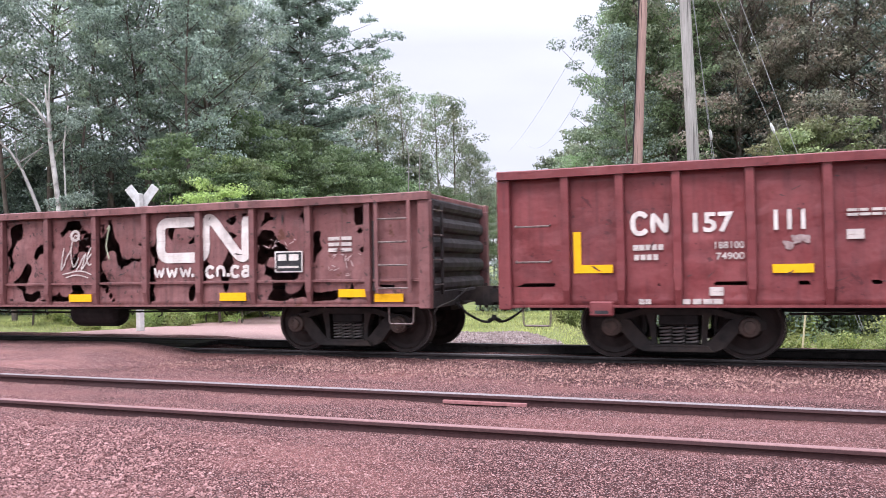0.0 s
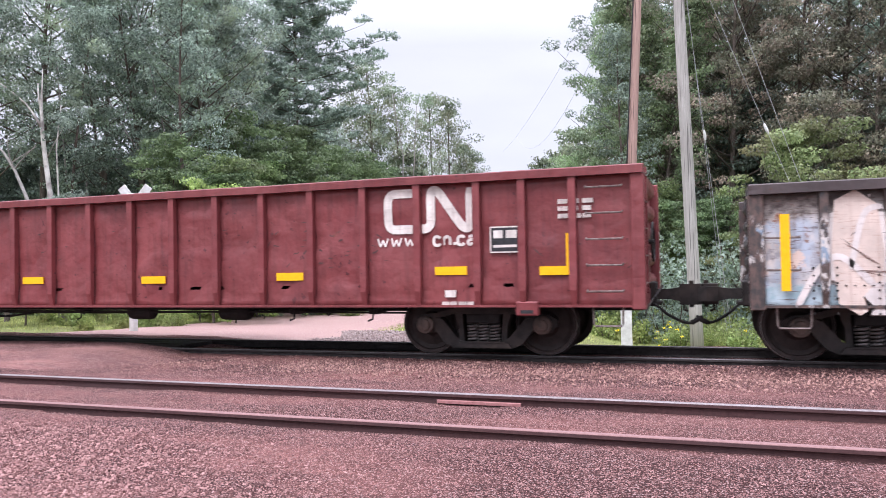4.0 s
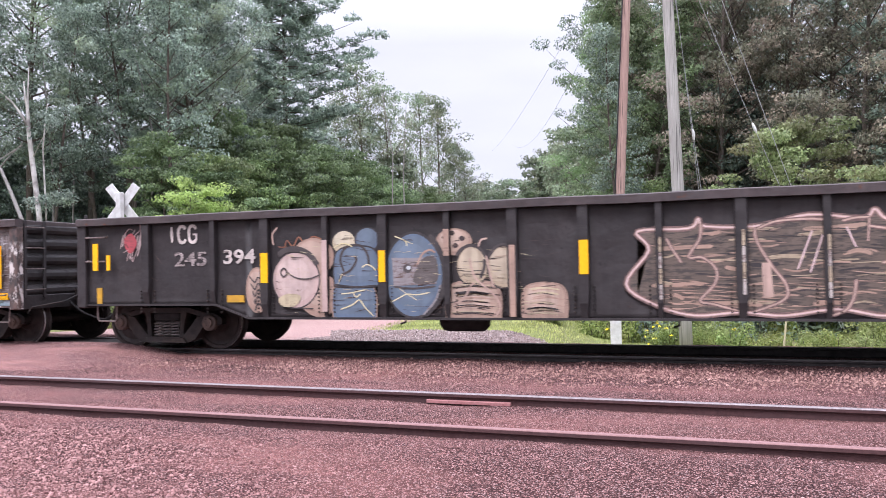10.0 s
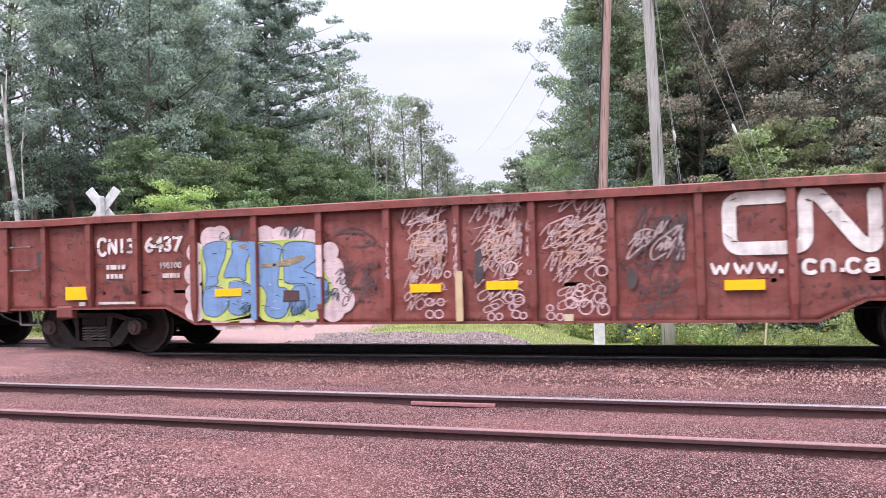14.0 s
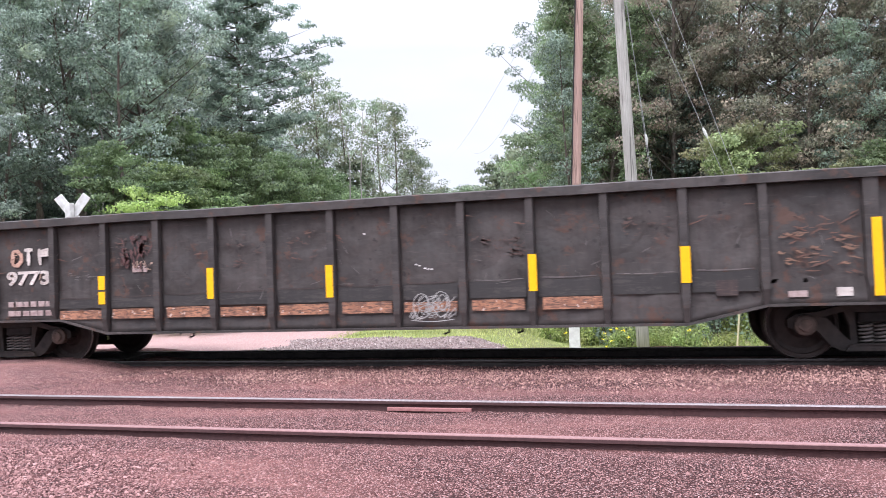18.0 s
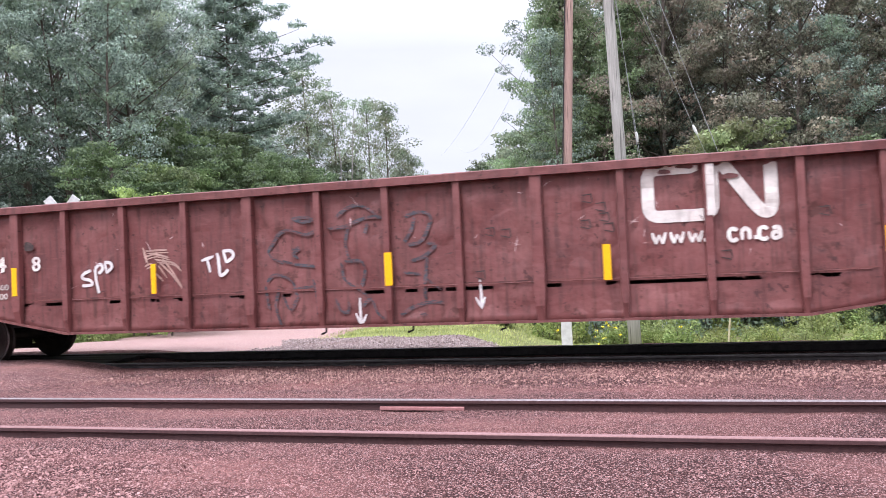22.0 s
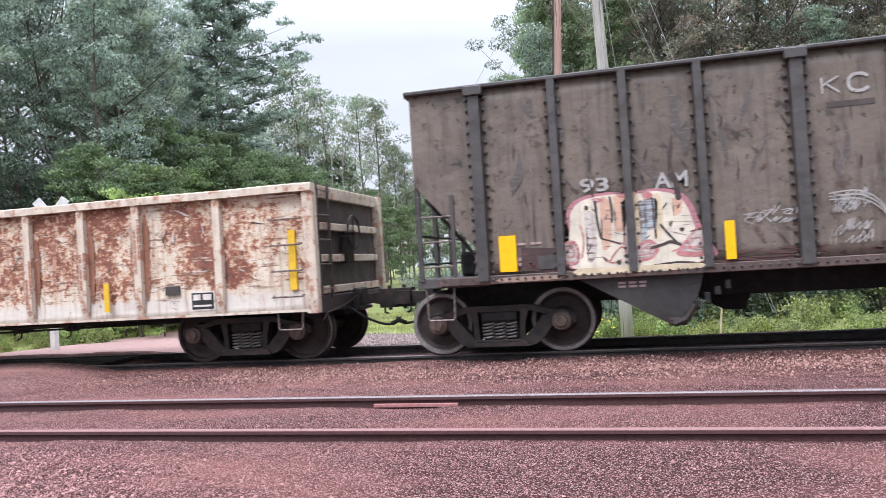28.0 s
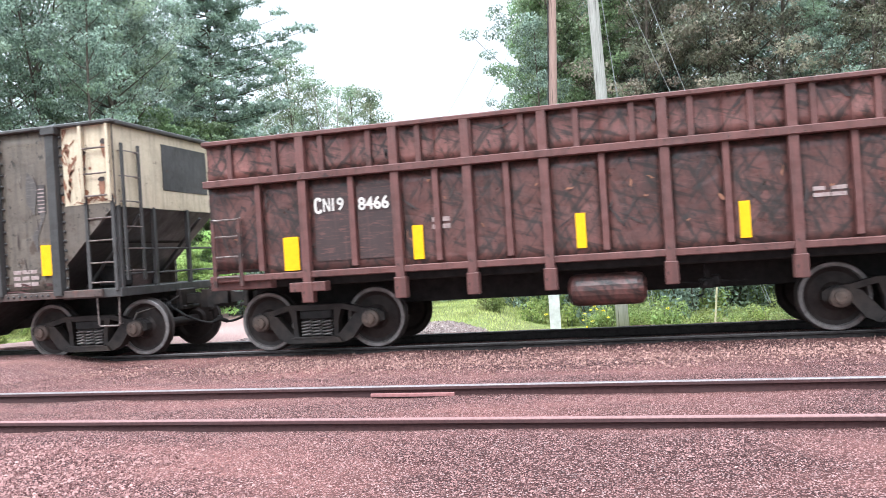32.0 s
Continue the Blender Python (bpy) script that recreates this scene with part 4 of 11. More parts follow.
def birch():
    """A slender birch whose white trunk leans and forks, with a thinner stem beside it."""
    rng = random.Random(5)
    root = tagged(new("birch_tree"), "slender forked birch tree with white bark", "tree")
    y = 21.0
    bm = bmesh.new()
    tube(bm, [(-21.6, y, -0.6), (-21.9, y, 2.5), (-22.14, y, 4.25), (-22.32, y, 5.38), (-22.44, y, 6.2), (-22.51, y, 7.2), (-22.48, y, 7.9), (-22.42, y, 8.7)], [0.10, 0.095, 0.09, 0.085, 0.075, 0.055, 0.03, 0.012], 8)
    part("trunk", bm, BIRCH, root, smooth=True)
    for pts, r in (([(-22.47, y, 6.5), (-22.62, y - 0.1, 6.9), (-22.83, y - 0.1, 7.15), (-23.23, y, 7.5), (-24.04, y, 8.1), (-25.0, y, 8.7)], 0.055), ([(-21.95, y + 0.3, 2.0), (-22.06, y + 0.3, 4.35), (-22.13, y + 0.3, 5.77), (-21.99, y + 0.3, 6.9), (-21.9, y + 0.3, 7.4)], 0.038),
                   ([(-22.46, y, 7.0), (-22.62, y, 7.6), (-22.66, y, 8.2)], 0.045), ([(-22.3, y, 5.4), (-21.9, y, 6.0), (-21.4, y, 6.6)], 0.018)):
        bm = bmesh.new()
        tube(bm, pts, [r * (1 - 0.7 * k / len(pts)) for k in range(len(pts))], 6)
        part("limb", bm, BIRCH, root, smooth=True)
    centres = [(-22.6 + rng.uniform(-2.8, 1.8), y + rng.uniform(-1.0, 1.4), rng.uniform(7.9, 13.5)) for k in range(40)]
    centres += [(-21.3 + rng.uniform(-0.6, 0.5), y + rng.uniform(-0.5, 0.5), rng.uniform(6.4, 7.6)) for k in range(8)]
    centres += [(-21.7 + rng.uniform(-1.2, 0.9), y + rng.uniform(-0.6, 0.6), rng.uniform(3.4, 4.15)) for k in range(12)]
    link("crown", leaf_mesh("crown", centres, [rng.uniform(0.25, 0.55) for k in centres], [120] * len(centres), 0.055, 5), GREY_GREEN, root)


birch()


def dead_stems():
    """Bare grey trunks and saplings that lean among the trees."""
    for k, (pts, r) in enumerate((([(-20.3, 20, -0.6), (-21.3, 20, 2.3), (-22.15, 20, 4.03), (-22.66, 20, 4.98), (-23.17, 20, 5.61), (-24.2, 20, 6.4)], 0.085),
                                  ([(-19.4, 25, -0.5), (-20.6, 25, 4.0), (-21.67, 25, 6.18), (-22.94, 25, 7.9), (-23.36, 25, 8.99), (-23.94, 25, 10.2)], 0.055), ([(-20.9, 25.2, 5.3), (-22.3, 25.2, 5.95), (-23.6, 25.2, 6.1)], 0.03), ([(-21.5, 26, -0.5), (-21.2, 26, 7), (-22.6, 26, 12.5)], 0.04),
                                  ([(-26.5, 27, -0.5), (-26.3, 27, 6), (-27.2, 27, 13)], 0.05),
                                  ([(-24.5, 24, -0.5), (-24.4, 24, 5), (-24.9, 24, 10)], 0.05), ([(-12.4, 32, -0.5), (-12.5, 32, 5.5), (-12.3, 32, 8.6)], 0.035), ([(-13.6, 33, -0.5), (-13.4, 33, 6.5), (-13.9, 33, 9.5)], 0.035))):
        root = tagged(new("dead_tree"), "bare grey dead stem leaning among the trees", "tree")
        rng = random.Random(k)
        bm = bmesh.new()
        p = smooth_3d_line(pts)
        tube(bm, p, [r * (1 - 0.7 * i / len(p)) for i in range(len(p))], 6)
        part("trunk", bm, DEADWOOD, root, smooth=True)
        for j in range(6):
            q = Vector(p[int(len(p) * rng.uniform(0.45, 0.95))])
            a = rng.uniform(0, 6.28)
            bm = bmesh.new()
            tube(bm, limb_line(rng, q, (math.cos(a), math.sin(a) * 0.4, 0.5), rng.uniform(0.6, 1.6), 3, 0.2, 0.2), [r * 0.3, r * 0.24, r * 0.18, r * 0.1], 4)
            part("twig", bm, DEADWOOD, root)


def smooth_3d_line(pts):
    out = []
    for a, b in zip(pts, pts[1:]):
        out += [tuple(Vector(a).lerp(Vector(b), k / 3)) for k in range(3)]
    return out + [pts[-1]]


dead_stems()


def blades(name, count, x0, x1, y0, y1, h, seed, mat, keep, label):
    rng = np.random.default_rng(seed)
    x, y = rng.uniform(x0, x1, count), rng.uniform(y0, y1, count)
    k = np.array([keep(a, b) for a, b in zip(x, y)]) > rng.random(count)
    x, y = x[k], y[k]
    n = len(x)
    z = np.array([ground_z(a, b) for a, b in zip(x, y)]) - 0.03
    a, hh = rng.uniform(0, 6.28, n), h * rng.uniform(0.5, 1.3, n)
    dx, dy = np.cos(a) * 0.012, np.sin(a) * 0.012
    lx, ly = rng.normal(0, 0.35, n) * hh, rng.normal(0, 0.35, n) * hh
    v = np.stack([np.stack([x - dx, y - dy, z], 1), np.stack([x + dx, y + dy, z], 1), np.stack([x + lx, y + ly, z + hh], 1)], 1).reshape(-1, 3)
    tagged(link(name, npmesh(name, v, np.arange(n * 3).reshape(-1, 3)), mat), label, "grass", kind="stuff")


blades("grass", 70000, -26, -1.6, 16.2, 30, 0.10, 5, GRASS, lambda x, y: 0 if abs(x - road_mid(y)) < 3.3 else min(1, max(0, (y - 17.6) * 0.7)), "short yellow-green meadow grass")
blades("tall_grass", 2600, 0.8, 8, 16.6, 20, 0.2, 6, GRASS, lambda x, y: 0.8, "tall dry grass stems")


def flowers():
    rng = np.random.default_rng(3)
    c = np.stack([rng.normal(-0.9, 0.5, 14), rng.normal(19.5, 0.8, 14), rng.uniform(-0.75, -0.15, 14)], 1)
    me = leaf_mesh("flowers", c, [0.05] * 14, [8] * 14, 0.026, 4)
    tagged(link("flowers", me, FLOWER), "small yellow wild flowers among the weeds", "flowers", kind="stuff")


flowers()


# ---------------------------------------------------------------- poles, wires, crossing sign
def pole(name, foot, head, r0, r1, mat, label):
    root = tagged(new(name), label, "pole")
    bm = bmesh.new()
    a, b = Vector(foot), Vector(head)
    tube(bm, [a.lerp(b, k / 8) for k in range(9)], [r0 + (r1 - r0) * k / 8 for k in range(9)], 14)
    part("shaft", bm, mat, root, smooth=True)
    return root


P1 = ((-2.49, 24.0, -1.5), (-1.77, 24.0, 11.5))
P2 = ((-0.30, 19.0, -1.3), (-0.62, 19.0, 10.8))
p1 = pole("utility_pole", *P1, 0.15, 0.12, POLE_RED, "reddish brown wooden utility pole with a cable")
p2 = pole("utility_pole", *P2, 0.155, 0.12, POLE_GREY, "grey weathered wooden utility pole with guy wires")
bm = bmesh.new()
tube(bm, [(P1[0][0] - 0.06, 23.86, 0.2), (P1[0][0] + 0.28, 23.86, 6), (P1[1][0] - 0.13, 23.86, 11)], 0.022, 6)
part("riser_cable", bm, BLACK, p1)


def wire(name, a, b, sag, r, label, beads=()):
    root = tagged(new(name), label, "cable")
    bm = bmesh.new()
    a, b = Vector(a), Vector(b)
    tube(bm, [a.lerp(b, k / 12) - Vector((0, 0, sag * 4 * (k / 12) * (1 - k / 12))) for k in range(13)], r, 5)
    part("strand", bm, WIRE, root)
    for t in beads:
        q = a.lerp(b, t)
        bm = bmesh.new()
        d = (b - a).normalized()
        tube(bm, [q - d * 0.13, q - d * 0.05, q + d * 0.05, q + d * 0.13], [0.018, 0.036, 0.036, 0.018], 8)
        part("insulator", bm, SIGN_WHITE, root)


wire("guy_wire", (-0.66, 19.3, 10.6), (0.46, 19.9, -0.35), 0, 0.007, "steel guy wire from the pole to the ground", (0.565,))
wire("guy_wire", (-0.60, 19.3, 10.6), (0.36, 19.9, -0.35), 0, 0.005, "steel guy wire from the pole to the ground")
wire("guy_wire", (-0.92, 19.3, 10.6), (3.15, 19.9, -0.35), 0, 0.006, "steel guy wire from the pole to the ground", (0.56,))
wire("guy_wire", (-0.25, 19.3, 10.6), (3.2, 19.9, -0.35), 0, 0.007, "steel guy wire from the pole to the ground")
wire("power_line", (-2.0, 24.0, 11.3), (-26.1, 100, 16.7), 0.8, 0.008, "overhead line along the road")
wire("power_line", (-2.0, 24.0, 10.4), (-24.0, 100, 18.5), 3.2, 0.008, "overhead line along the road")


def crossbuck(x, y):
    root = tagged(new("crossbuck_sign"), "white sign of two crossed boards on a post", "sign")
    z0 = ground_z(x, y)
    bm = bmesh.new()
    box(bm, x - 0.075, x + 0.075, y - 0.075, y + 0.075, z0 - 0.3, 3.32, 0.012)
    part("post", bm, SIGN_WHITE, root)
    for s in (-1, 1):
        m = bmesh.new()
        box(m, -0.61, 0.61, -0.012, 0.012, -0.115, 0.115, 0.004)
        bmesh.ops.transform(m, matrix=pose(x, y + 0.1 + 0.014 * s, 3.02, 0, s * 52, 14), verts=m.verts)
        part("board", m, SIGN_WHITE, root)


crossbuck(-13.75, 15.6)


def marker_post(x, y):
    root = tagged(new("marker_post"), "short white square post beside the pole", "post")
    bm = bmesh.new()
    box(bm, x - 0.13, x + 0.13, y - 0.03, y + 0.03, ground_z(x, y) - 0.3, 0.75, 0.008)
    part("panel", bm, SIGN_WHITE, root)


marker_post(-1.9, 18.6)
bm = bmesh.new()
tube(bm, [(1.55, 17.0, -1.1), (1.72, 17.0, 0.5)], 0.02, 6)
tagged(part("stake", bm, mottled("pale_wood", (0.42, 0.36, 0.22), (0.5, 0.44, 0.3)), None), "thin pale wooden stake in the weeds", "stake")


# ---------------------------------------------------------------- train: shared pieces
FACE, POST = 1.48, 0.085      # half width at the side panels, depth of the side posts
MOVERS, WHEELS = [], []       # what motions() moves
DENTS = {}                    # how far each car's side is pushed in


def mesh_of(name, build, smooth=False):
    bm = bmesh.new()
    build(bm)
    me = bpy.data.meshes.new(name)
    bmesh.ops.recalc_face_normals(bm, faces=bm.faces)
    bm.to_mesh(me)
    bm.free()
    if smooth:
        me.shade_smooth()
    return me


def b_wheelset(bm):
    lathe(bm, [(-0.98, 0.075), (-0.75, 0.085), (0.75, 0.085), (0.98, 0.075)], "y", 14)
    for s in (-1, 1):
        lathe(bm, [(s * 0.83, 0.12), (s * 0.835, 0.15), (s * 0.79, 0.19), (s * 0.775, 0.33), (s * 0.80, 0.385), (s * 0.835, 0.40), (s * 0.835, 0.448), (s * 0.82, 0.457),
                   (s * 0.735, 0.46), (s * 0.722, 0.485), (s * 0.70, 0.482), (s * 0.695, 0.39), (s * 0.74, 0.33), (s * 0.73, 0.19), (s * 0.69, 0.15), (s * 0.69, 0.09)], "y", 40)


def b_frame(bm):
    y0, y1 = -0.07, 0.07
    prism(bm, [(-1.10, 0.535), (-0.98, 0.60), (-0.74, 0.625), (-0.46, 0.70), (0.46, 0.70), (0.74, 0.625), (0.98, 0.60), (1.10, 0.535), (1.10, 0.43), (1.00, 0.40), (0.98, 0.49), (0.80, 0.525), (0.46, 0.615), (-0.46, 0.615), (-0.80, 0.525), (-0.98, 0.49), (-1.0, 0.40), (-1.10, 0.43)], "y", y0, y1)
    for s in (-1, 1):
        prism(bm, [(s * 0.92, 0.50), (s * 0.76, 0.57), (s * 0.63, 0.54), (s * 0.42, 0.30), (s * 0.28, 0.17), (s * 0.30, 0.125), (s * 0.47, 0.125), (s * 0.60, 0.19), (s * 0.76, 0.40), (s * 0.82, 0.43)], "y", y0 - 0.015, y1 + 0.015)
        prism(bm, [(s * 0.28, 0.18), (s * 0.36, 0.22), (s * 0.37, 0.44), (s * 0.43, 0.64), (s * 0.31, 0.64), (s * 0.30, 0.44)], "y", y0 - 0.01, y1 + 0.01)
        prism(bm, [(s * 0.71, 0.50), (s * 0.77, 0.52), (s * 0.78, 0.36), (s * 0.70, 0.37)], "y", y0 + 0.02, y1 - 0.02)
    prism(bm, [(-0.44, 0.125), (0.44, 0.125), (0.38, 0.205), (-0.38, 0.205)], "y", y0 - 0.07, y1 + 0.04)
    box(bm, -0.34, 0.34, y0 - 0.075, y0 - 0.03, 0.19, 0.222, 0.006)


def b_bolster(bm):
    box(bm, -0.26, 0.26, -1.05, 1.05, 0.475, 0.62, 0.02)
    box(bm, -0.27, 0.27, -0.85, 0.85, 0.2, 0.48, 0.01)
    box(bm, -0.28, 0.28, -0.5, 0.5, 0.36, 0.66, 0.03)


def b_spring(bm):
    turns, r = 5.5, 0.074
    pts = [(r * math.cos(2 * math.pi * k / 10), r * math.sin(2 * math.pi * k / 10), 0.01 + 0.26 * k / (turns * 10)) for k in range(int(turns * 10) + 1)]
    tube(bm, pts, 0.0165, 6)


def b_cap(bm):
    lathe(bm, [(0.0, 0.135), (-0.09, 0.135), (-0.10, 0.12), (-0.105, 0.085), (-0.135, 0.08), (-0.14, 0.05)], "y", 18)
    for k in range(3):
        a = k * 2.094
        lathe(bm, [(-0.15, 0.017), (-0.13, 0.017)], "y", 6, 0.052 * math.cos(a), 0.052 * math.sin(a))


ME_WHEEL, ME_FRAME, ME_BOLSTER = mesh_of("wheelset", b_wheelset, False), mesh_of("side_frame", b_frame), mesh_of("truck", b_bolster)
ME_SPRING, ME_CAP = mesh_of("spring", b_spring, True), mesh_of("bearing_cap", b_cap)
ME_WHEEL.materials.append(WHEEL), ME_WHEEL.materials.append(TREAD)
for poly in ME_WHEEL.polygons:
    c = poly.center
    if math.hypot(c.x, c.z) > 0.441 and 0.80 < abs(c.y) < 0.833:
        poly.material_index = 1
# wheels with scuffed bare rims
ME_WHEEL_BARE = ME_WHEEL.copy()
ME_WHEEL_BARE.materials.append(mottled("scuffed_wheel_rim", (0.13, 0.115, 0.108), (0.27, 0.245, 0.235), 14, 0.5, 0.4, 0.2, 0.003))
for poly in ME_WHEEL_BARE.polygons:
    c = poly.center
    if 0.39 < math.hypot(c.x, c.z) < 0.46 and 0.81 < abs(c.y):
        poly.material_index = 2


def truck(car, x, tone=None, cap=None):
    """A two-axle truck under a car: bolster, side frames, springs, bearings and two wheelsets that turn."""
    t = link("truck", ME_BOLSTER, BLACK, car)
    t.location = (x, 0, 0)
    for s in (-1, 1):
        link("side_frame", ME_FRAME, tone or GRIMY_SHADED, t).location = (0, s * 0.99, 0)
        for k in (-1, 0, 1):
            link("spring", ME_SPRING, SPRING_MAT, t).location = (k * 0.17, s * 1.0, 0.205)
        for k in (-1, 1):
            c = link("bearing_cap", ME_CAP, cap or TRUCK_DUSTY, t)
            c.location, c.rotation_euler = (k * 0.889, s * 1.02, 0.457), (0, 0, 0 if s < 0 else math.pi)
    for k in (-1, 1):
        w = link("wheelset", ME_WHEEL_BARE if tone is TRUCK_DUSTY else ME_WHEEL, None, t)
        w.location = (k * 0.889, 0, 0.457)
        WHEELS.append(w)
    return t


def b_coupler(bm):
    """Shank, striker and the knuckle with its guard arm and pin."""
    prism(bm, [(-0.7, 0.78), (0.16, 0.78), (0.34, 0.74), (0.34, 0.96), (0.16, 0.93), (-0.7, 0.93)], "y", -0.075, 0.075)
    prism(bm, [(0.30, -0.13), (0.44, -0.17), (0.60, -0.12), (0.62, -0.02), (0.52, 0.03), (0.50, 0.08), (0.40, 0.09), (0.30, 0.10)], "z", 0.70, 1.0)
    prism(bm, [(0.30, 0.10), (0.40, 0.09), (0.52, 0.14), (0.58, 0.20), (0.46, 0.20), (0.30, 0.16)], "z", 0.75, 0.96)
    lathe_z = [(0.47 + 0.035 * math.cos(k * math.pi / 4), -0.10 + 0.035 * math.sin(k * math.pi / 4)) for k in range(8)]
    prism(bm, lathe_z, "z", 0.66, 1.05)
    box(bm, -0.12, -0.02, -0.24, 0.24, 0.68, 1.04, 0.02)
    box(bm, -0.05, 0.06, -0.20, 0.20, 0.70, 0.75, 0.01)
    tube(bm, [(0.36, -0.06, 0.70), (0.36, -0.06, 0.62), (0.42, -0.06, 0.60)], 0.018, 5)


def b_hose(bm):
    """The brake hose hangs in a bight of its own and rises to the hooked hand where it meets the next car's."""
    tube(bm, smooth_3d([(0.06, -0.30, 0.73), (0.15, -0.31, 0.68), (0.25, -0.27, 0.58), (0.36, -0.18, 0.50), (0.47, -0.10, 0.44), (0.57, -0.04, 0.43), (0.645, 0.0, 0.48)]), 0.021, 7)
    tube(bm, [(0.56, -0.04, 0.43), (0.63, 0.0, 0.47), (0.655, 0.0, 0.53)], 0.036, 7)
    tube(bm, [(-0.25, -0.3, 0.78), (-0.06, -0.3, 0.77), (0.08, -0.3, 0.73)], 0.032, 7)
    box(bm, -0.06, 0.05, -0.345, -0.255, 0.71, 0.82, 0.015)
    tube(bm, [(0.0, -0.3, 0.82), (0.0, -0.3, 0.87), (-0.12, -0.34, 0.89)], 0.012, 5)


def smooth_3d(pts, sub=4):
    xy = smooth_path([(p[0], p[1]) for p in pts], False, sub)
    xz = smooth_path([(p[0], p[2]) for p in pts], False, sub)
    return [(a[0], a[1], b[1]) for a, b in zip(xy, xz)]


def b_cut_lever(bm):
    tube(bm, [(0.05, -1.30, 0.62), (0.08, -1.25, 0.72), (0.10, -0.5, 0.80), (0.22, -0.1, 0.98)], 0.014, 6)


ME_COUPLER, ME_HOSE, ME_LEVER = mesh_of("coupler", b_coupler), mesh_of("air_hose", b_hose, True), mesh_of("uncoupling_lever", b_cut_lever)


JOINTS = ((-78.66, -77.46), (-57.34, -55.9), (-39.9, -38.41), (-22.31, -20.65), (-4.34, -2.47), (13.61, 15.06), (35.15, 36.43), (52.52, 54.13), (68.47, 70.1))


def end_gear(car, x, s):
    """Coupler, brake hose and lever at one end; s is -1 or 1, the way it faces. Couplers meet halfway to the next car."""
    at = car.location.x + x
    half_gap = min((abs(b - a) / 2 for a, b in JOINTS if min(abs(a - at), abs(b - at)) < 0.1), default=0.7)
    for name, me, mat in (("coupler", ME_COUPLER, GRIMY_SHADED), ("air_hose", ME_HOSE, BLACK), ("uncoupling_lever", ME_LEVER, GRIMY_SHADED)):
        o = link(name, me, mat, car)
        o.location = (x + (s * (half_gap - 0.57) if name == "coupler" else 0), 0, 0)
        if name == "air_hose":
            o.scale = (half_gap / 0.66, 1, 1)
        if s < 0:
            o.rotation_euler = (0, 0, math.pi)


def rung(bm, x0, x1, y, z, out=0.07, r=0.014):
    """A grab iron whose ends bend back to the wall."""
    tube(bm, [(x0, y, z + 0.02), (x0, y - out, z), (x1, y - out, z), (x1, y, z + 0.02)], r, 6)


RUNG = mottled("worn_rung_steel", (0.075, 0.055, 0.050), (0.27, 0.22, 0.20), 18, 0.42, 0.35, 0.2, 0.002)


def ladder(car, x0, x1, zs, y, mat, stiles=False, z_top=None, z_low=None):
    for z in zs:
        bm = bmesh.new()
        rung(bm, x0, x1, y, z, 0.07 if not stiles else 0.0001 + 0.06)
        part("rung", bm, RUNG, car)
    if stiles:
        for x in (x0, x1):
            bm = bmesh.new()
            box(bm, x - 0.03, x + 0.03, y - 0.075, y - 0.045, z_low, z_top, 0.006)
            part("ladder_stile", bm, mat, car)


def end_ladder(car, x, s, zs, mat, stiles=True):
    """Rungs on an end wall, near its corner."""
    for z in zs:
        bm = bmesh.new()
        tube(bm, [(x, -1.36, z), (x + s * 0.08, -1.36, z), (x + s * 0.08, -0.94, z), (x, -0.94, z)], 0.011, 6)
        part("rung", bm, RUNG, car)
    if stiles:
        for y in (-1.36, -0.94):
            bm = bmesh.new()
            box(bm, x + s * 0.055, x + s * 0.085, y - 0.03, y + 0.03, zs[0] - 0.15, zs[-1] + 0.12, 0.004)
            part("ladder_stile", bm, mat, car)


def sill_step(car, x, mat, z=0.72, drop=0.27):
    """A stirrup step that hangs under the corner of a car."""
    bm = bmesh.new()
    tube(bm, [(x - 0.2, -1.42, z), (x - 0.19, -1.42, z - drop + 0.03), (x - 0.17, -1.42, z - drop), (x + 0.17, -1.42, z - drop), (x + 0.19, -1.42, z - drop + 0.03), (x + 0.2, -1.42, z)], 0.015, 6)
    part("sill_step", bm, mat, car)


def brake_wheel(car, x, s, y, z):
    bm = bmesh.new()
    ring = [(x + s * 0.17, y + 0.27 * math.cos(k * math.pi / 8), z + 0.27 * math.sin(k * math.pi / 8)) for k in range(17)]
    tube(bm, ring, 0.017, 6, False)
    for k in range(4):
        a = k * math.pi / 2
        tube(bm, [(x + s * 0.16, y, z), (x + s * 0.17, y + 0.27 * math.cos(a), z + 0.27 * math.sin(a))], 0.012, 5)
    tube(bm, [(x, y, z), (x + s * 0.19, y, z)], 0.035, 8)
    box(bm, min(x, x + s * 0.1), max(x, x + s * 0.1), y - 0.16, y + 0.16, z - 0.5, z - 0.05, 0.01)
    part("brake_wheel", bm, GRIMY_SHADED, car)


def slab(bm, xs, zlo, zhi, nz, yf, thick, dent):
    """A dented plate: a grid in front, flat behind. zlo is a function of x."""
    grid = []
    for x in xs:
        grid.append([bm.verts.new((x, yf + dent(x, zlo(x) + (zhi - zlo(x)) * k / nz) * (0 < k < nz), zlo(x) + (zhi - zlo(x)) * k / nz)) for k in range(nz + 1)])
    for a, b in zip(grid, grid[1:]):
        for k in range(nz):
            bm.faces.new((a[k], b[k], b[k + 1], a[k + 1])).smooth = True
    back = [[bm.verts.new((x, yf + thick, z)) for z in (zlo(x), zhi)] for x in xs]
    for i in range(len(xs) - 1):
        bm.faces.new((back[i][0], back[i][1], back[i + 1][1], back[i + 1][0]))
        bm.faces.new((grid[i][0], back[i][0], back[i + 1][0], grid[i + 1][0]))
        bm.faces.new((grid[i][nz], grid[i + 1][nz], back[i + 1][1], back[i][1]))
    for i in (0, -1):
        bm.faces.new([*grid[i], back[i][1], back[i][0]])


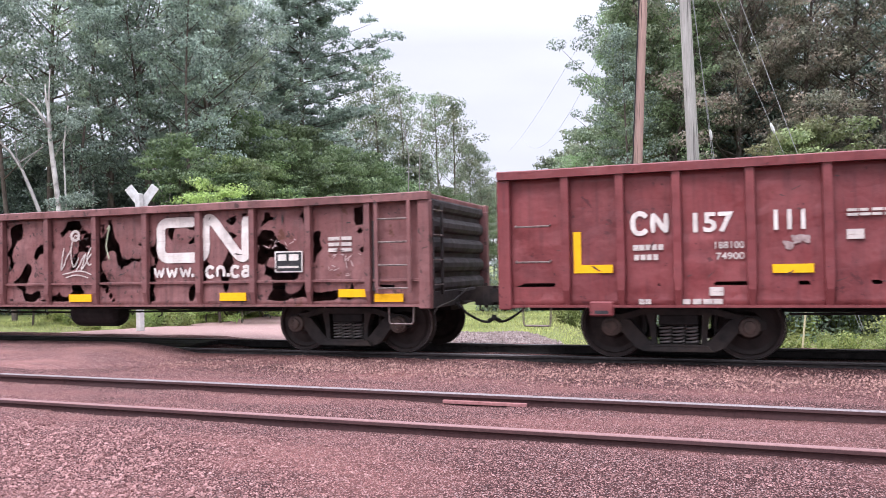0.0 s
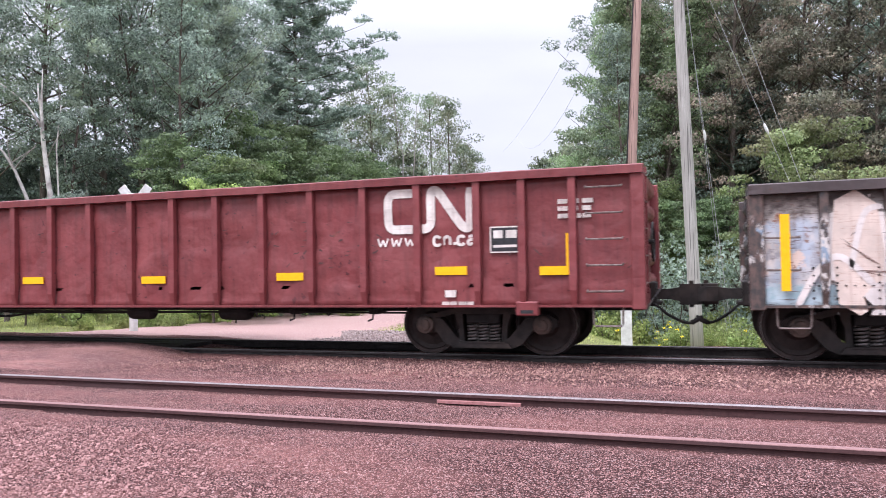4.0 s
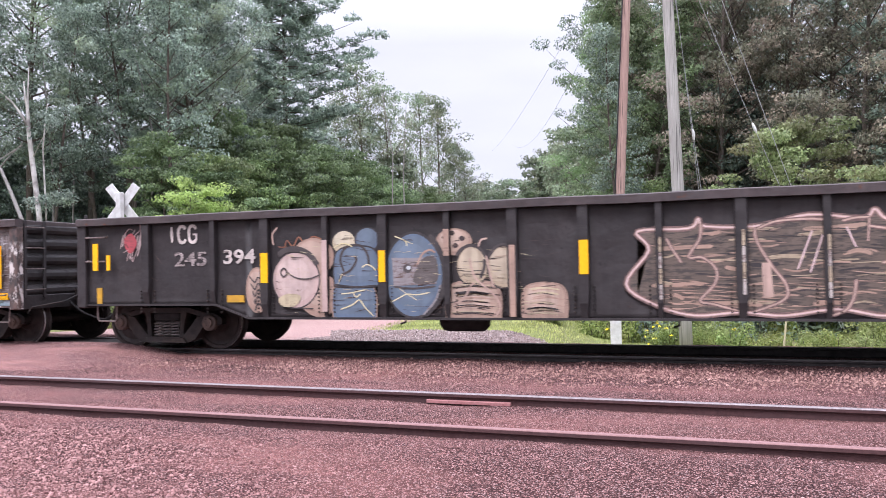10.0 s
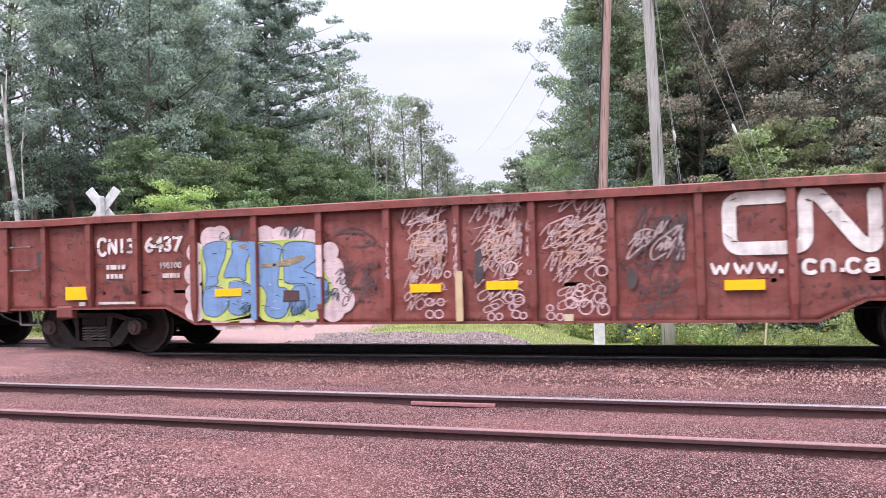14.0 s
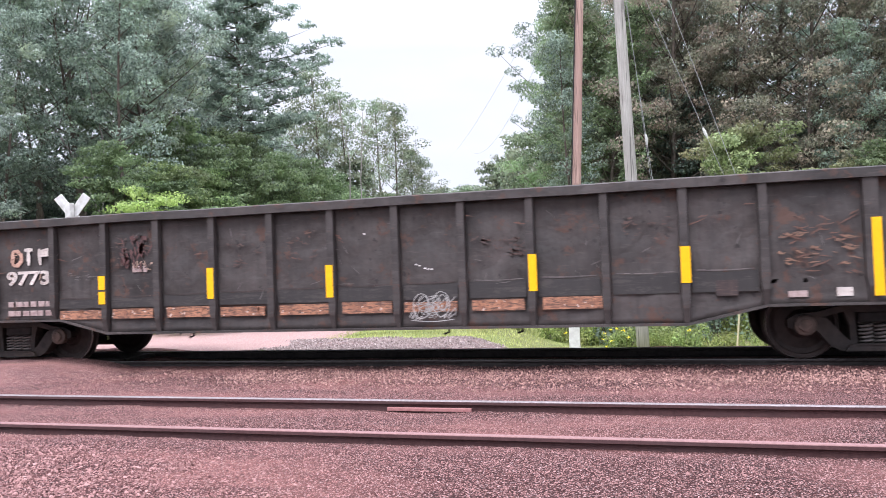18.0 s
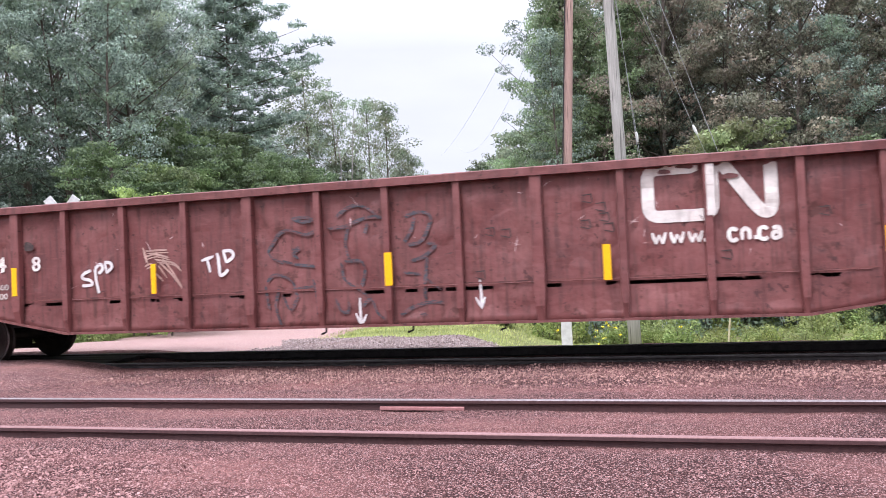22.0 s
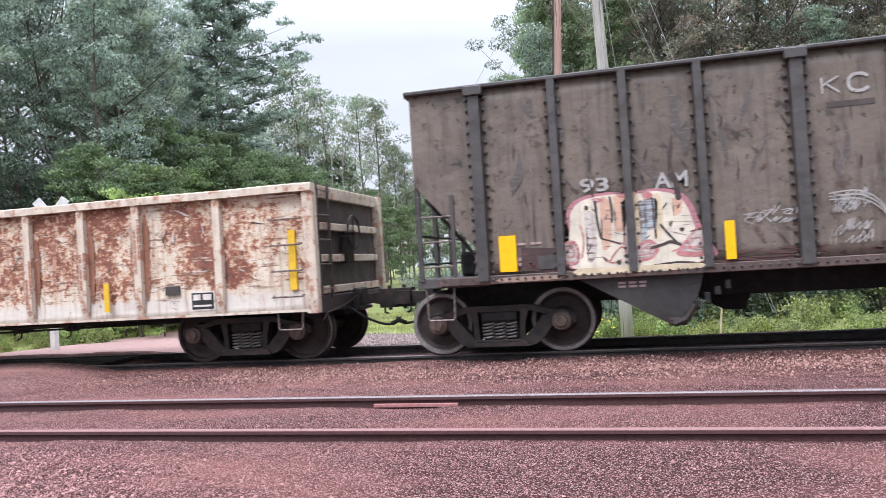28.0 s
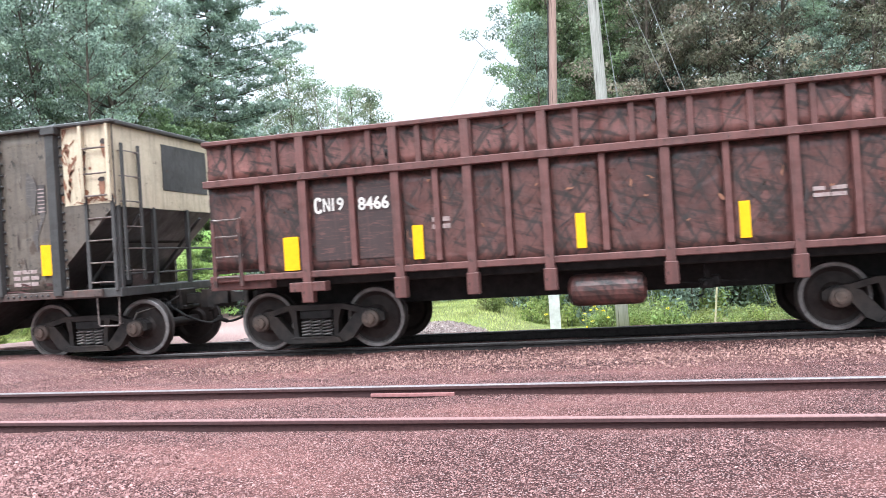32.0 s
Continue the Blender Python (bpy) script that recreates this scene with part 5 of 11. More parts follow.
def decal(car, name, x, z, w, h, mat, y=-FACE, lift=0.006, label=""):
    bm = bmesh.new()
    box(bm, x, x + w, y - lift, y + 0.012, z, z + h)
    return part(name, bm, mat, car, label)


def lettering(car, text, x, z, w, h, mat, y=-FACE, bold=0.012, lift=0.012, lean=0.0):
    """Stencilled characters of a given width and height."""
    cu = bpy.data.curves.new("lettering", "FONT")
    cu.body, cu.size, cu.extrude, cu.offset, cu.resolution_u = text, 1.0, 0.004, bold, 3
    tmp = bpy.data.objects.new("lettering", cu)
    scene.collection.objects.link(tmp)
    me = bpy.data.meshes.new_from_object(tmp.evaluated_get(bpy.context.evaluated_depsgraph_get()))
    bpy.data.objects.remove(tmp)
    co = np.zeros(len(me.vertices) * 3)
    me.vertices.foreach_get("co", co)
    co = co.reshape(-1, 3)
    lo, hi = co.min(0), co.max(0)
    out = np.zeros_like(co)
    out[:, 0] = x + (co[:, 0] - lo[0]) / (hi[0] - lo[0]) * w
    out[:, 2] = z + (co[:, 1] - lo[1]) / (hi[1] - lo[1]) * h + lean * (out[:, 0] - x)
    out[:, 1] = y - lift - np.where(co[:, 2] > 0, 0.002, -0.002)
    sink = DENTS.get(car.name)
    if sink and lift < 0.015:
        out[:, 1] += [0.72 * sink(p[0], p[2]) for p in out]
    me.vertices.foreach_set("co", out.ravel())
    me.update()
    return link("lettering", me, mat, car)


def ribbon(bm, p, width, y, sink=None):
    """A flat stroke along points (x, z), its ends a little narrower."""
    if sink:
        fine = [p[0]]
        for a, b in zip(p, p[1:]):
            k = max(1, int(math.hypot(b[0] - a[0], b[1] - a[1]) / 0.07))
            fine += [(a[0] + (b[0] - a[0]) * j / k, a[1] + (b[1] - a[1]) * j / k) for j in range(1, k)] + [b]
        p = fine
    sides = []
    n = len(p)
    closed = p[0] == p[-1]
    for i in range(n):
        a, b = p[max(i - 1, 0)], p[min(i + 1, n - 1)]
        if closed and i in (0, n - 1):
            a, b = p[-2], p[1]
        d = math.hypot(b[0] - a[0], b[1] - a[1]) or 1
        w = width * (0.6 if i in (0, n - 1) and not closed else 1.0) / 2
        nx, nz = -(b[1] - a[1]) / d * w, (b[0] - a[0]) / d * w
        d_in = 0.72 * sink(*p[i]) if sink else 0.0
        sides.append((bm.verts.new((p[i][0] + nx, y + d_in, p[i][1] + nz)), bm.verts.new((p[i][0] - nx, y + d_in, p[i][1] - nz))))
    for s, q in zip(sides, sides[1:]):
        bm.faces.new((s[0], s[1], q[1], q[0]))


def strokes(car, name, lines, x, z, w, h, width, mat, y=-FACE, lift=0.012, label="", smooth=True, closed=False):
    """Painted strokes: each line is points in 0..1, laid flat on the panel. Loose strokes are parts of their own."""
    single = name in ("graffiti_tag", "graffiti_outline", "rust_scar", "scrape")
    bm = bmesh.new()
    for k, ln in enumerate(lines):
        p = smooth_path(ln, closed, 5) if smooth and len(ln) > 2 else list(ln)
        if closed:
            p.append(p[0])
        ribbon(bm, [(x + u * w, z + v * h) for u, v in p], width, y - lift - 0.0006 * (k % 5), DENTS.get(car.name) if lift < 0.015 else None)
        if single:
            part(name, bm, mat, car, label)
            bm = bmesh.new()
    if single:
        bm.free()
        return None
    return part(name, bm, mat, car, label)


def blob(car, name, pts, x, z, w, h, mat, y=-FACE, lift=0.009, label="", sub=5):
    """A flat painted patch with a rounded outline, points in 0..1."""
    bm = bmesh.new()
    bm.faces.new([bm.verts.new((x + u * w, y - lift, z + v * h)) for u, v in smooth_path(pts, True, sub)])
    bmesh.ops.triangulate(bm, faces=bm.faces)
    return part(name, bm, mat, car, label)


def small_bars(car, x, z, w, h, mat, rows=1, words=3, y=-FACE):
    """Writing too small to read: rows of little bars."""
    bm = bmesh.new()
    for r in range(rows):
        zz = z + h * r / rows
        u = x
        for k in range(words):
            ww = w / words * (0.62 + 0.3 * random.random())
            box(bm, u, u + ww, y - 0.006, y + 0.01, zz, zz + h / rows * 0.62)
            u += w / words
    part("stencil_block", bm, mat, car)["kind"] = "stuff"


def plate(car, x, z, w, h, mat_in=None, y=-FACE):
    """A black consolidated stencil with a white border and white bars."""
    decal(car, "stencil_panel", x, z, w, h, WHITE, y, lift=0.005)
    decal(car, "stencil_panel", x + 0.02, z + 0.02, w - 0.04, h - 0.04, mat_in or STENCIL_BLACK, y, lift=0.008)
    bm = bmesh.new()
    for u, v, a, b in ((0.12, 0.55, 0.3, 0.3), (0.52, 0.55, 0.34, 0.3), (0.12, 0.2, 0.74, 0.1)):
        box(bm, x + u * w, x + (u + a) * w, y - 0.011, y, z + v * h, z + (v + b) * h)
    part("stencil_block", bm, WHITE, car)["kind"] = "stuff"


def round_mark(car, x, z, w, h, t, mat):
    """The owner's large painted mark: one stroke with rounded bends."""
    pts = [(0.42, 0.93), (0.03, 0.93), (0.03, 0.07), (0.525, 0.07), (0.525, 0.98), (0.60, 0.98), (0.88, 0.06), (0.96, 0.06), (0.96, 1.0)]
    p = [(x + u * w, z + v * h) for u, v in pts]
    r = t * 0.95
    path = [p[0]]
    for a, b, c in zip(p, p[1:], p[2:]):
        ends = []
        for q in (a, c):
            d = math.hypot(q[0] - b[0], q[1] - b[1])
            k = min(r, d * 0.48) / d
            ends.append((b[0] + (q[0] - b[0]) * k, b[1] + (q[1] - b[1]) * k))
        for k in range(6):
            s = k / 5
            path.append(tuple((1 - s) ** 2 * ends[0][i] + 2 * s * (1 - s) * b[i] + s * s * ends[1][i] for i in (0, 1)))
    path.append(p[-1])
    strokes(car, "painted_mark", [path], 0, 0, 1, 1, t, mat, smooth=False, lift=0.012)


# ---------------------------------------------------------------- train: gondolas
def gondola(label, x0, x1, top, low, mid, belly, posts, trucks, paint, rim_paint=None, post_w=0.12, post_paint=None, wide=(), rim_h=0.12, ribs=5, end_paint=None, dents=0.02, rib_boxes=False, rib_paint=None):
    """An open steel car. belly: where the lower edge starts and ends its slopes; all x along the train."""
    cx = (x0 + x1) / 2
    car = tagged(new("gondola_car"), label, "rail car", "cars of the freight train")
    car["centre"] = cx
    car.location = (cx, TRACK_Y, 0)
    MOVERS.append((car, cx))
    half = (x1 - x0) / 2
    rim_paint, post_paint, end_paint = rim_paint or paint, post_paint or paint, end_paint or paint
    b = [v - cx for v in belly] if belly else None

    def zlo(x):
        if not b:
            return low
        if x < b[0] or x > b[3]:
            return low
        if x < b[1]:
            return low + (mid - low) * (x - b[0]) / (b[1] - b[0])
        if x > b[2]:
            return mid + (low - mid) * (x - b[2]) / (b[3] - b[2])
        return mid

    ps = [p - cx for p in posts]
    seed = cx * 0.37

    def dent(x, z):
        v = 1 - 2.2 * abs(noise.noise(Vector((x * 1.3 + seed, z * 1.1, seed)))) + 0.55 * (1 - 3 * abs(noise.noise(Vector((x * 3.1, z * 3.4 + seed, 2.0)))))
        return dents * min(1.5, max(0.0, v))
    DENTS[car.name] = dent
    # side panels, one a bay
    edges = [-half] + ps + [half]
    for a, c in zip(edges, edges[1:]):
        if c - a < 0.05:
            continue
        n = max(4, int((c - a) / 0.075))
        xs = sorted({a + (c - a) * k / n for k in range(n + 1)} | ({v for v in b if a < v < c} if b else set()))
        bm = bmesh.new()
        slab(bm, xs, zlo, top - rim_h + 0.01, 18, -FACE, 0.03, dent)
        part("side_panel", bm, paint, car)
    bm = bmesh.new()
    xs = [-half, *b, half] if b else [-half, half]
    slab(bm, xs, zlo, top - rim_h + 0.01, 1, FACE - 0.03, 0.03, lambda x, z: 0)
    part("side_wall", bm, paint, car)
    # posts
    kinds = {}
    for p in ps:
        w = post_w * (1.6 if any(abs(p + cx - v) < 0.12 for v in wide) else 1.0)
        lo = zlo(p)
        key = (round(w, 3), round(lo, 3))
        if key not in kinds:
            def b_post(bm, w=w, lo=lo):
                h = w / 2
                rings = []
                for z, k, d in ((lo + 0.005, 0.62, 0.03), (lo + 0.22, 0.8, POST), (lo + 0.34, 1.0, POST), (top - rim_h + 0.005, 1.0, POST)):
                    rings.append([bm.verts.new(q) for q in ((-h * k, 0, z), (-h * k * 0.86, -d, z), (h * k * 0.86, -d, z), (h * k, 0, z))])
                for r, q in zip(rings, rings[1:]):
                    for i in range(4):
                        bm.faces.new((r[i], r[(i + 1) % 4], q[(i + 1) % 4], q[i]))
                bm.faces.new(rings[0]), bm.faces.new(rings[-1][::-1])
            kinds[key] = mesh_of("side_post", b_post)
        for s in (-1, 1):
            o = link("side_post", kinds[key], post_paint, car)
            o.location, o.rotation_euler = (p, s * (FACE - 0.004), 0), (0, 0, 0 if s < 0 else math.pi)
    for x in (-half, half):
        for s in (-1, 1):
            bm = bmesh.new()
            box(bm, x - 0.09, x + 0.09, s * FACE - 0.07, s * FACE + 0.07, low - 0.04, top - rim_h, 0.012)
            part("corner_post", bm, post_paint, car)
    # top chord
    for s in (-1, 1):
        bm = bmesh.new()
        n = 40
        rings = []
        for k in range(n + 1):
            x = -half - 0.08 + (2 * half + 0.16) * k / n
            w = 0.012 * noise.noise(Vector((x * 0.8 + seed, s, 0.3)))
            y = s * (FACE + 0.02) + w
            rings.append([bm.verts.new(q) for q in ((x, y - 0.085, top - rim_h + w), (x, y - 0.085, top - 0.015 + w), (x, y - 0.07, top + w), (x, y + 0.07, top + w), (x, y + 0.085, top - 0.015 + w), (x, y + 0.085, top - rim_h + w))])
        for r, q in zip(rings, rings[1:]):
            for i in range(6):
                bm.faces.new((r[i], r[(i + 1) % 6], q[(i + 1) % 6], q[i]))
        bm.faces.new(rings[0]), bm.faces.new(rings[-1][::-1])
        part("top_chord", bm, rim_paint, car)
    # lower flange of the side sill
    for s in (-1, 1):
        bm = bmesh.new()
        xs = [-half, *(b or []), half]
        rings = [[bm.verts.new((x, s * FACE + dy, zlo(x) + dz)) for dy, dz in ((-0.035, -0.012), (-0.035, 0.022), (0.035, 0.022), (0.035, -0.012))] for x in xs]
        for r, q in zip(rings, rings[1:]):
            for i in range(4):
                bm.faces.new((r[i], r[(i + 1) % 4], q[(i + 1) % 4], q[i]))
        bm.faces.new(rings[0]), bm.faces.new(rings[-1][::-1])
        part("side_sill", bm, post_paint, car)
    # ends
    for s in (-1, 1):
        x = s * (half - 0.05)
        bm = bmesh.new()
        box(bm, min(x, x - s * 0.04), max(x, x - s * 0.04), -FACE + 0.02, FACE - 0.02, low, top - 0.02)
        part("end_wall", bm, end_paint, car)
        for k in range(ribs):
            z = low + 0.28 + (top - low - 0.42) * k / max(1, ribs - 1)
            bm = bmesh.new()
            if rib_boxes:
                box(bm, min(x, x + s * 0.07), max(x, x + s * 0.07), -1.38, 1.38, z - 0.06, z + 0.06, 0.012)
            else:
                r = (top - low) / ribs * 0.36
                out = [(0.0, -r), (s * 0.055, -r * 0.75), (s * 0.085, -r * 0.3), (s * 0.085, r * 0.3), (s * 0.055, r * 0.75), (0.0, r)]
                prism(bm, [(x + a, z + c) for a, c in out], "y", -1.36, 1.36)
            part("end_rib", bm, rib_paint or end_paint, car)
        bm = bmesh.new()
        box(bm, x - 0.07, x + 0.07, -FACE - 0.02, FACE + 0.02, top - rim_h + 0.02, top - 0.004, 0.012)
        part("end_chord", bm, rim_paint, car)
        bm = bmesh.new()
        box(bm, min(x, x + s * 0.10), max(x, x + s * 0.10), -FACE + 0.03, FACE - 0.03, low - 0.05, low + 0.20, 0.01)
        part("end_sill", bm, end_paint, car)
        end_gear(car, s * half, s)
        end_ladder(car, x + s * 0.05, s, [low + 0.3 + 0.37 * k for k in range(int((top - low - 0.3) / 0.37) + 1)], end_paint)
        sill_step(car, s * (half - 0.42), RUNG, low)
    # floor and underframe
    bm = bmesh.new()
    box(bm, -half + 0.1, half - 0.1, -FACE + 0.03, FACE - 0.03, 1.02, 1.07)
    part("floor", bm, GRIMY_SHADED, car)
    bm = bmesh.new()
    box(bm, -half + 0.05, half - 0.05, -0.24, 0.24, 0.62, 1.02, 0.01)
    part("centre_sill", bm, BLACK, car)
    for k in range(6):
        x = -half + 2.6 + (2 * half - 5.2) * k / 5
        bm = bmesh.new()
        prism(bm, [(-1.44, 1.02), (1.44, 1.02), (1.44, 0.86), (0.3, 0.66), (-0.3, 0.66), (-1.44, 0.86)], "x", x - 0.06, x + 0.06)
        part("cross_bearer", bm, BLACK, car)
    for p in trucks:
        x = p - cx
        bm = bmesh.new()
        prism(bm, [(-1.44, 1.02), (1.44, 1.02), (1.44, 0.84), (0.5, 0.68), (-0.5, 0.68), (-1.44, 0.84)], "x", x - 0.18, x + 0.18)
        part("body_bolster", bm, BLACK, car)
        truck(car, x)
    bm = bmesh.new()
    tube(bm, [(trucks[0] - cx + 1.0, -0.75, 0.66), (-0.8, -0.72, 0.60), (1.0, -0.72, 0.60), (trucks[1] - cx - 1.0, -0.75, 0.66)], 0.018, 6)
    part("brake_rod", bm, BLACK, car)
    for k in range(5):
        x = -half * 0.5 + half * 0.25 * k
        bm = bmesh.new()
        tube(bm, [(x, -0.74, 1.0), (x + 0.01, -0.74, 0.62), (x + 0.05, -0.74, 0.56), (x + 0.09, -0.74, 0.6)], 0.014, 5)
        part("rod_hanger", bm, BLACK, car)
    bm = bmesh.new()
    tube(bm, smooth_3d([(-half * 0.6, -1.1, 0.72), (-half * 0.2, -1.12, 0.69), (half * 0.25, -1.1, 0.7), (half * 0.6, -1.1, 0.73)]), 0.016, 5)
    part("train_pipe", bm, GRIMY_SHADED, car)
    return car


def tank(car, x, z, length, r, mat, y=-0.85):
    bm = bmesh.new()
    lathe(bm, [(x, r * 0.55), (x + 0.05, r * 0.9), (x + 0.12, r), (x + length - 0.12, r), (x + length - 0.05, r * 0.9), (x + length, r * 0.55)], "x", 20, y, z)
    for u in (x + 0.25, x + length - 0.25):
        box(bm, u - 0.02, u + 0.02, y - 0.03, y + 0.03, z, 0.95)
    part("air_tank", bm, mat, car, smooth=False)


def valve(car, x, z, mat, y=-0.9):
    """A brake valve on its bracket, with a small reservoir and pipes."""
    bm = bmesh.new()
    box(bm, x - 0.10, x + 0.08, y - 0.09, y + 0.09, z + 0.10, z + 0.24, 0.02)
    box(bm, x + 0.05, x + 0.17, y - 0.05, y + 0.07, z + 0.13, z + 0.28, 0.02)
    lathe(bm, [(y - 0.15, 0.03), (y - 0.13, 0.05), (y - 0.08, 0.05)], "y", 10, x - 0.03, z + 0.17)
    tube(bm, [(x - 0.05, y, z + 0.13), (x - 0.06, y, z + 0.02), (x - 0.14, y, z - 0.01)], 0.016, 6)
    tube(bm, [(x + 0.12, y, z + 0.2), (x + 0.34, y, z + 0.18), (x + 0.5, y, 0.75)], 0.014, 6)
    tube(bm, [(x - 0.1, y, z + 0.18), (x - 0.3, y, z + 0.2), (x - 0.55, y + 0.1, z + 0.22)], 0.014, 6)
    box(bm, x - 0.03, x + 0.03, y - 0.03, y + 0.03, z + 0.2, 0.98)
    part("brake_valve", bm, mat, car)


P_MAROON = painted("maroon_paint", (0.175, 0.034, 0.036), rusty=0.14, grimy=0.5, grime=(0.05, 0.014, 0.015), fade=(0.240, 0.064, 0.062), chips=0.55, scuff=0.3, rough=0.48)
P_BROWN = painted("brown_paint", (0.160, 0.058, 0.054), rusty=0.24, grimy=0.5, fade=(0.26, 0.122, 0.114), chips=0.95, scuff=0.3)
P_RED = painted("oxide_red_paint", (0.190, 0.045, 0.034), rusty=0.2, grimy=0.45, rust=(0.045, 0.016, 0.013), fade=(0.240, 0.076, 0.060), chips=0.95, scuff=0.3, rough=0.5)
P_OX = painted("dusty_oxide_paint", (0.150, 0.043, 0.040), rusty=0.3, grimy=0.75, grime=(0.045, 0.018, 0.016), rust=(0.085, 0.028, 0.022), fade=(0.240, 0.094, 0.084), chips=0.75, scuff=0.5)
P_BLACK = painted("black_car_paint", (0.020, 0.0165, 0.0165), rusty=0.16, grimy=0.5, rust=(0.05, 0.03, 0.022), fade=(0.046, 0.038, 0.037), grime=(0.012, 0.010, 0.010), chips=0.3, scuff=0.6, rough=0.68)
P_CHAR = painted("charcoal_car_paint", (0.030, 0.0255, 0.0245), rusty=0.36, grimy=0.5, rust=(0.088, 0.046, 0.033), fade=(0.085, 0.069, 0.064), chips=0.6, scuff=0.75, rough=0.66)
P_ORE = painted("rust_brown_ore_paint", (0.070, 0.029, 0.026), rusty=0.2, grimy=0.7, rust=(0.036, 0.016, 0.014), fade=(0.19, 0.080, 0.068), chips=0.5, tangle=0.7, scuff=0.65, rough=0.44)
P_ORE_BEAM = painted("ore_beam_paint", (0.120, 0.048, 0.042), rusty=0.25, grimy=0.5, rust=(0.055, 0.024, 0.019), fade=(0.170, 0.070, 0.061), chips=0.6)
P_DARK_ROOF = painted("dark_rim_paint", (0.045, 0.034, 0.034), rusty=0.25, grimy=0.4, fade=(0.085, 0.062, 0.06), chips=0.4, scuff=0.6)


def rusted_white():
    """White paint rusted through in level smears on the upper panels, with a repainted band below."""
    m, nt, b = material("rusted_white_paint")
    tc = nt.nodes.new("ShaderNodeTexCoord")
    sep = nt.nodes.new("ShaderNodeSeparateXYZ")
    nt.links.new(tc.outputs["Object"], sep.inputs[0])
    smear = noise_out(nt, stretched(nt, "Object", 1.25, 1, 0.95), 3.4, 9, 0.76)
    wide = noise_out(nt, stretched(nt, "Object", 0.9, 1, 0.8), 1.15, 4, 0.55)
    small = noise_out(nt, stretched(nt, "Object", 1, 1, 1.5), 9, 6, 0.7)
    flake = noise_out(nt, stretched(nt, "Object", 1, 1, 1.5), 16, 5, 0.65)
    col = mixer(nt, ramp(nt, small, 0.4, 0.68, 0, 0.75), (0.60, 0.54, 0.44), (0.50, 0.37, 0.25))
    def plus(p, q):
        n = nt.nodes.new("ShaderNodeMath")
        nt.links.new(p, n.inputs[0]), nt.links.new(q, n.inputs[1])
        return n.outputs[0]
    f = plus(plus(plus(smear, ramp(nt, flake, 0.3, 0.7, -0.12, 0.12)), ramp(nt, wide, 0.3, 0.7, -0.17, 0.13)), ramp(nt, sep.outputs[2], 0.98, 1.3, -0.22, 0.05))
    col = mixer(nt, ramp(nt, f, 0.45, 0.55), col, (0.40, 0.185, 0.095))
    col = mixer(nt, ramp(nt, f, 0.525, 0.60), col, (0.175, 0.060, 0.038))
    col = mixer(nt, ramp(nt, plus(f, ramp(nt, small, 0.3, 0.7, -0.1, 0.1)), 0.66, 0.74, 0, 0.8), col, (0.11, 0.05, 0.038))
    tear = noise_out(nt, stretched(nt, "Object", 0.7, 1, 5.5), 3.2, 8, 0.7)
    col = mixer(nt, ramp(nt, tear, 0.55, 0.62, 0, 0.85), col, (0.14, 0.055, 0.036))
    col = mixer(nt, ramp(nt, tear, 0.36, 0.41, 0.7, 0), col, (0.60, 0.52, 0.41))
    low = plus(sep.outputs[2], ramp(nt, smear, 0.3, 0.7, -0.08, 0.08))
    col = mixer(nt, ramp(nt, low, 1.04, 1.08, 0.9, 0.0), col, mixer(nt, ramp(nt, small, 0.35, 0.7, 0, 0.5), (0.59, 0.555, 0.50), (0.46, 0.39, 0.33)))
    drip = noise_out(nt, stretched(nt, "Object", 9, 9, 0.5), 1.6, 5, 0.6)
    col = mixer(nt, ramp(nt, drip, 0.50, 0.72, 0, 0.7), col, (0.24, 0.105, 0.058))
    nick = noise_out(nt, turned(nt, 20, 3.0, 1.2), 6, 2, 0.5)
    col = mixer(nt, ramp(nt, nick, 0.69, 0.71, 0, 0.9), col, (0.06, 0.035, 0.03))
    nt.links.new(col, b.inputs["Base Color"])
    b.inputs["Roughness"].default_value = 0.7
    bump(nt, b, smear, 0.4, 0.012)
    return m


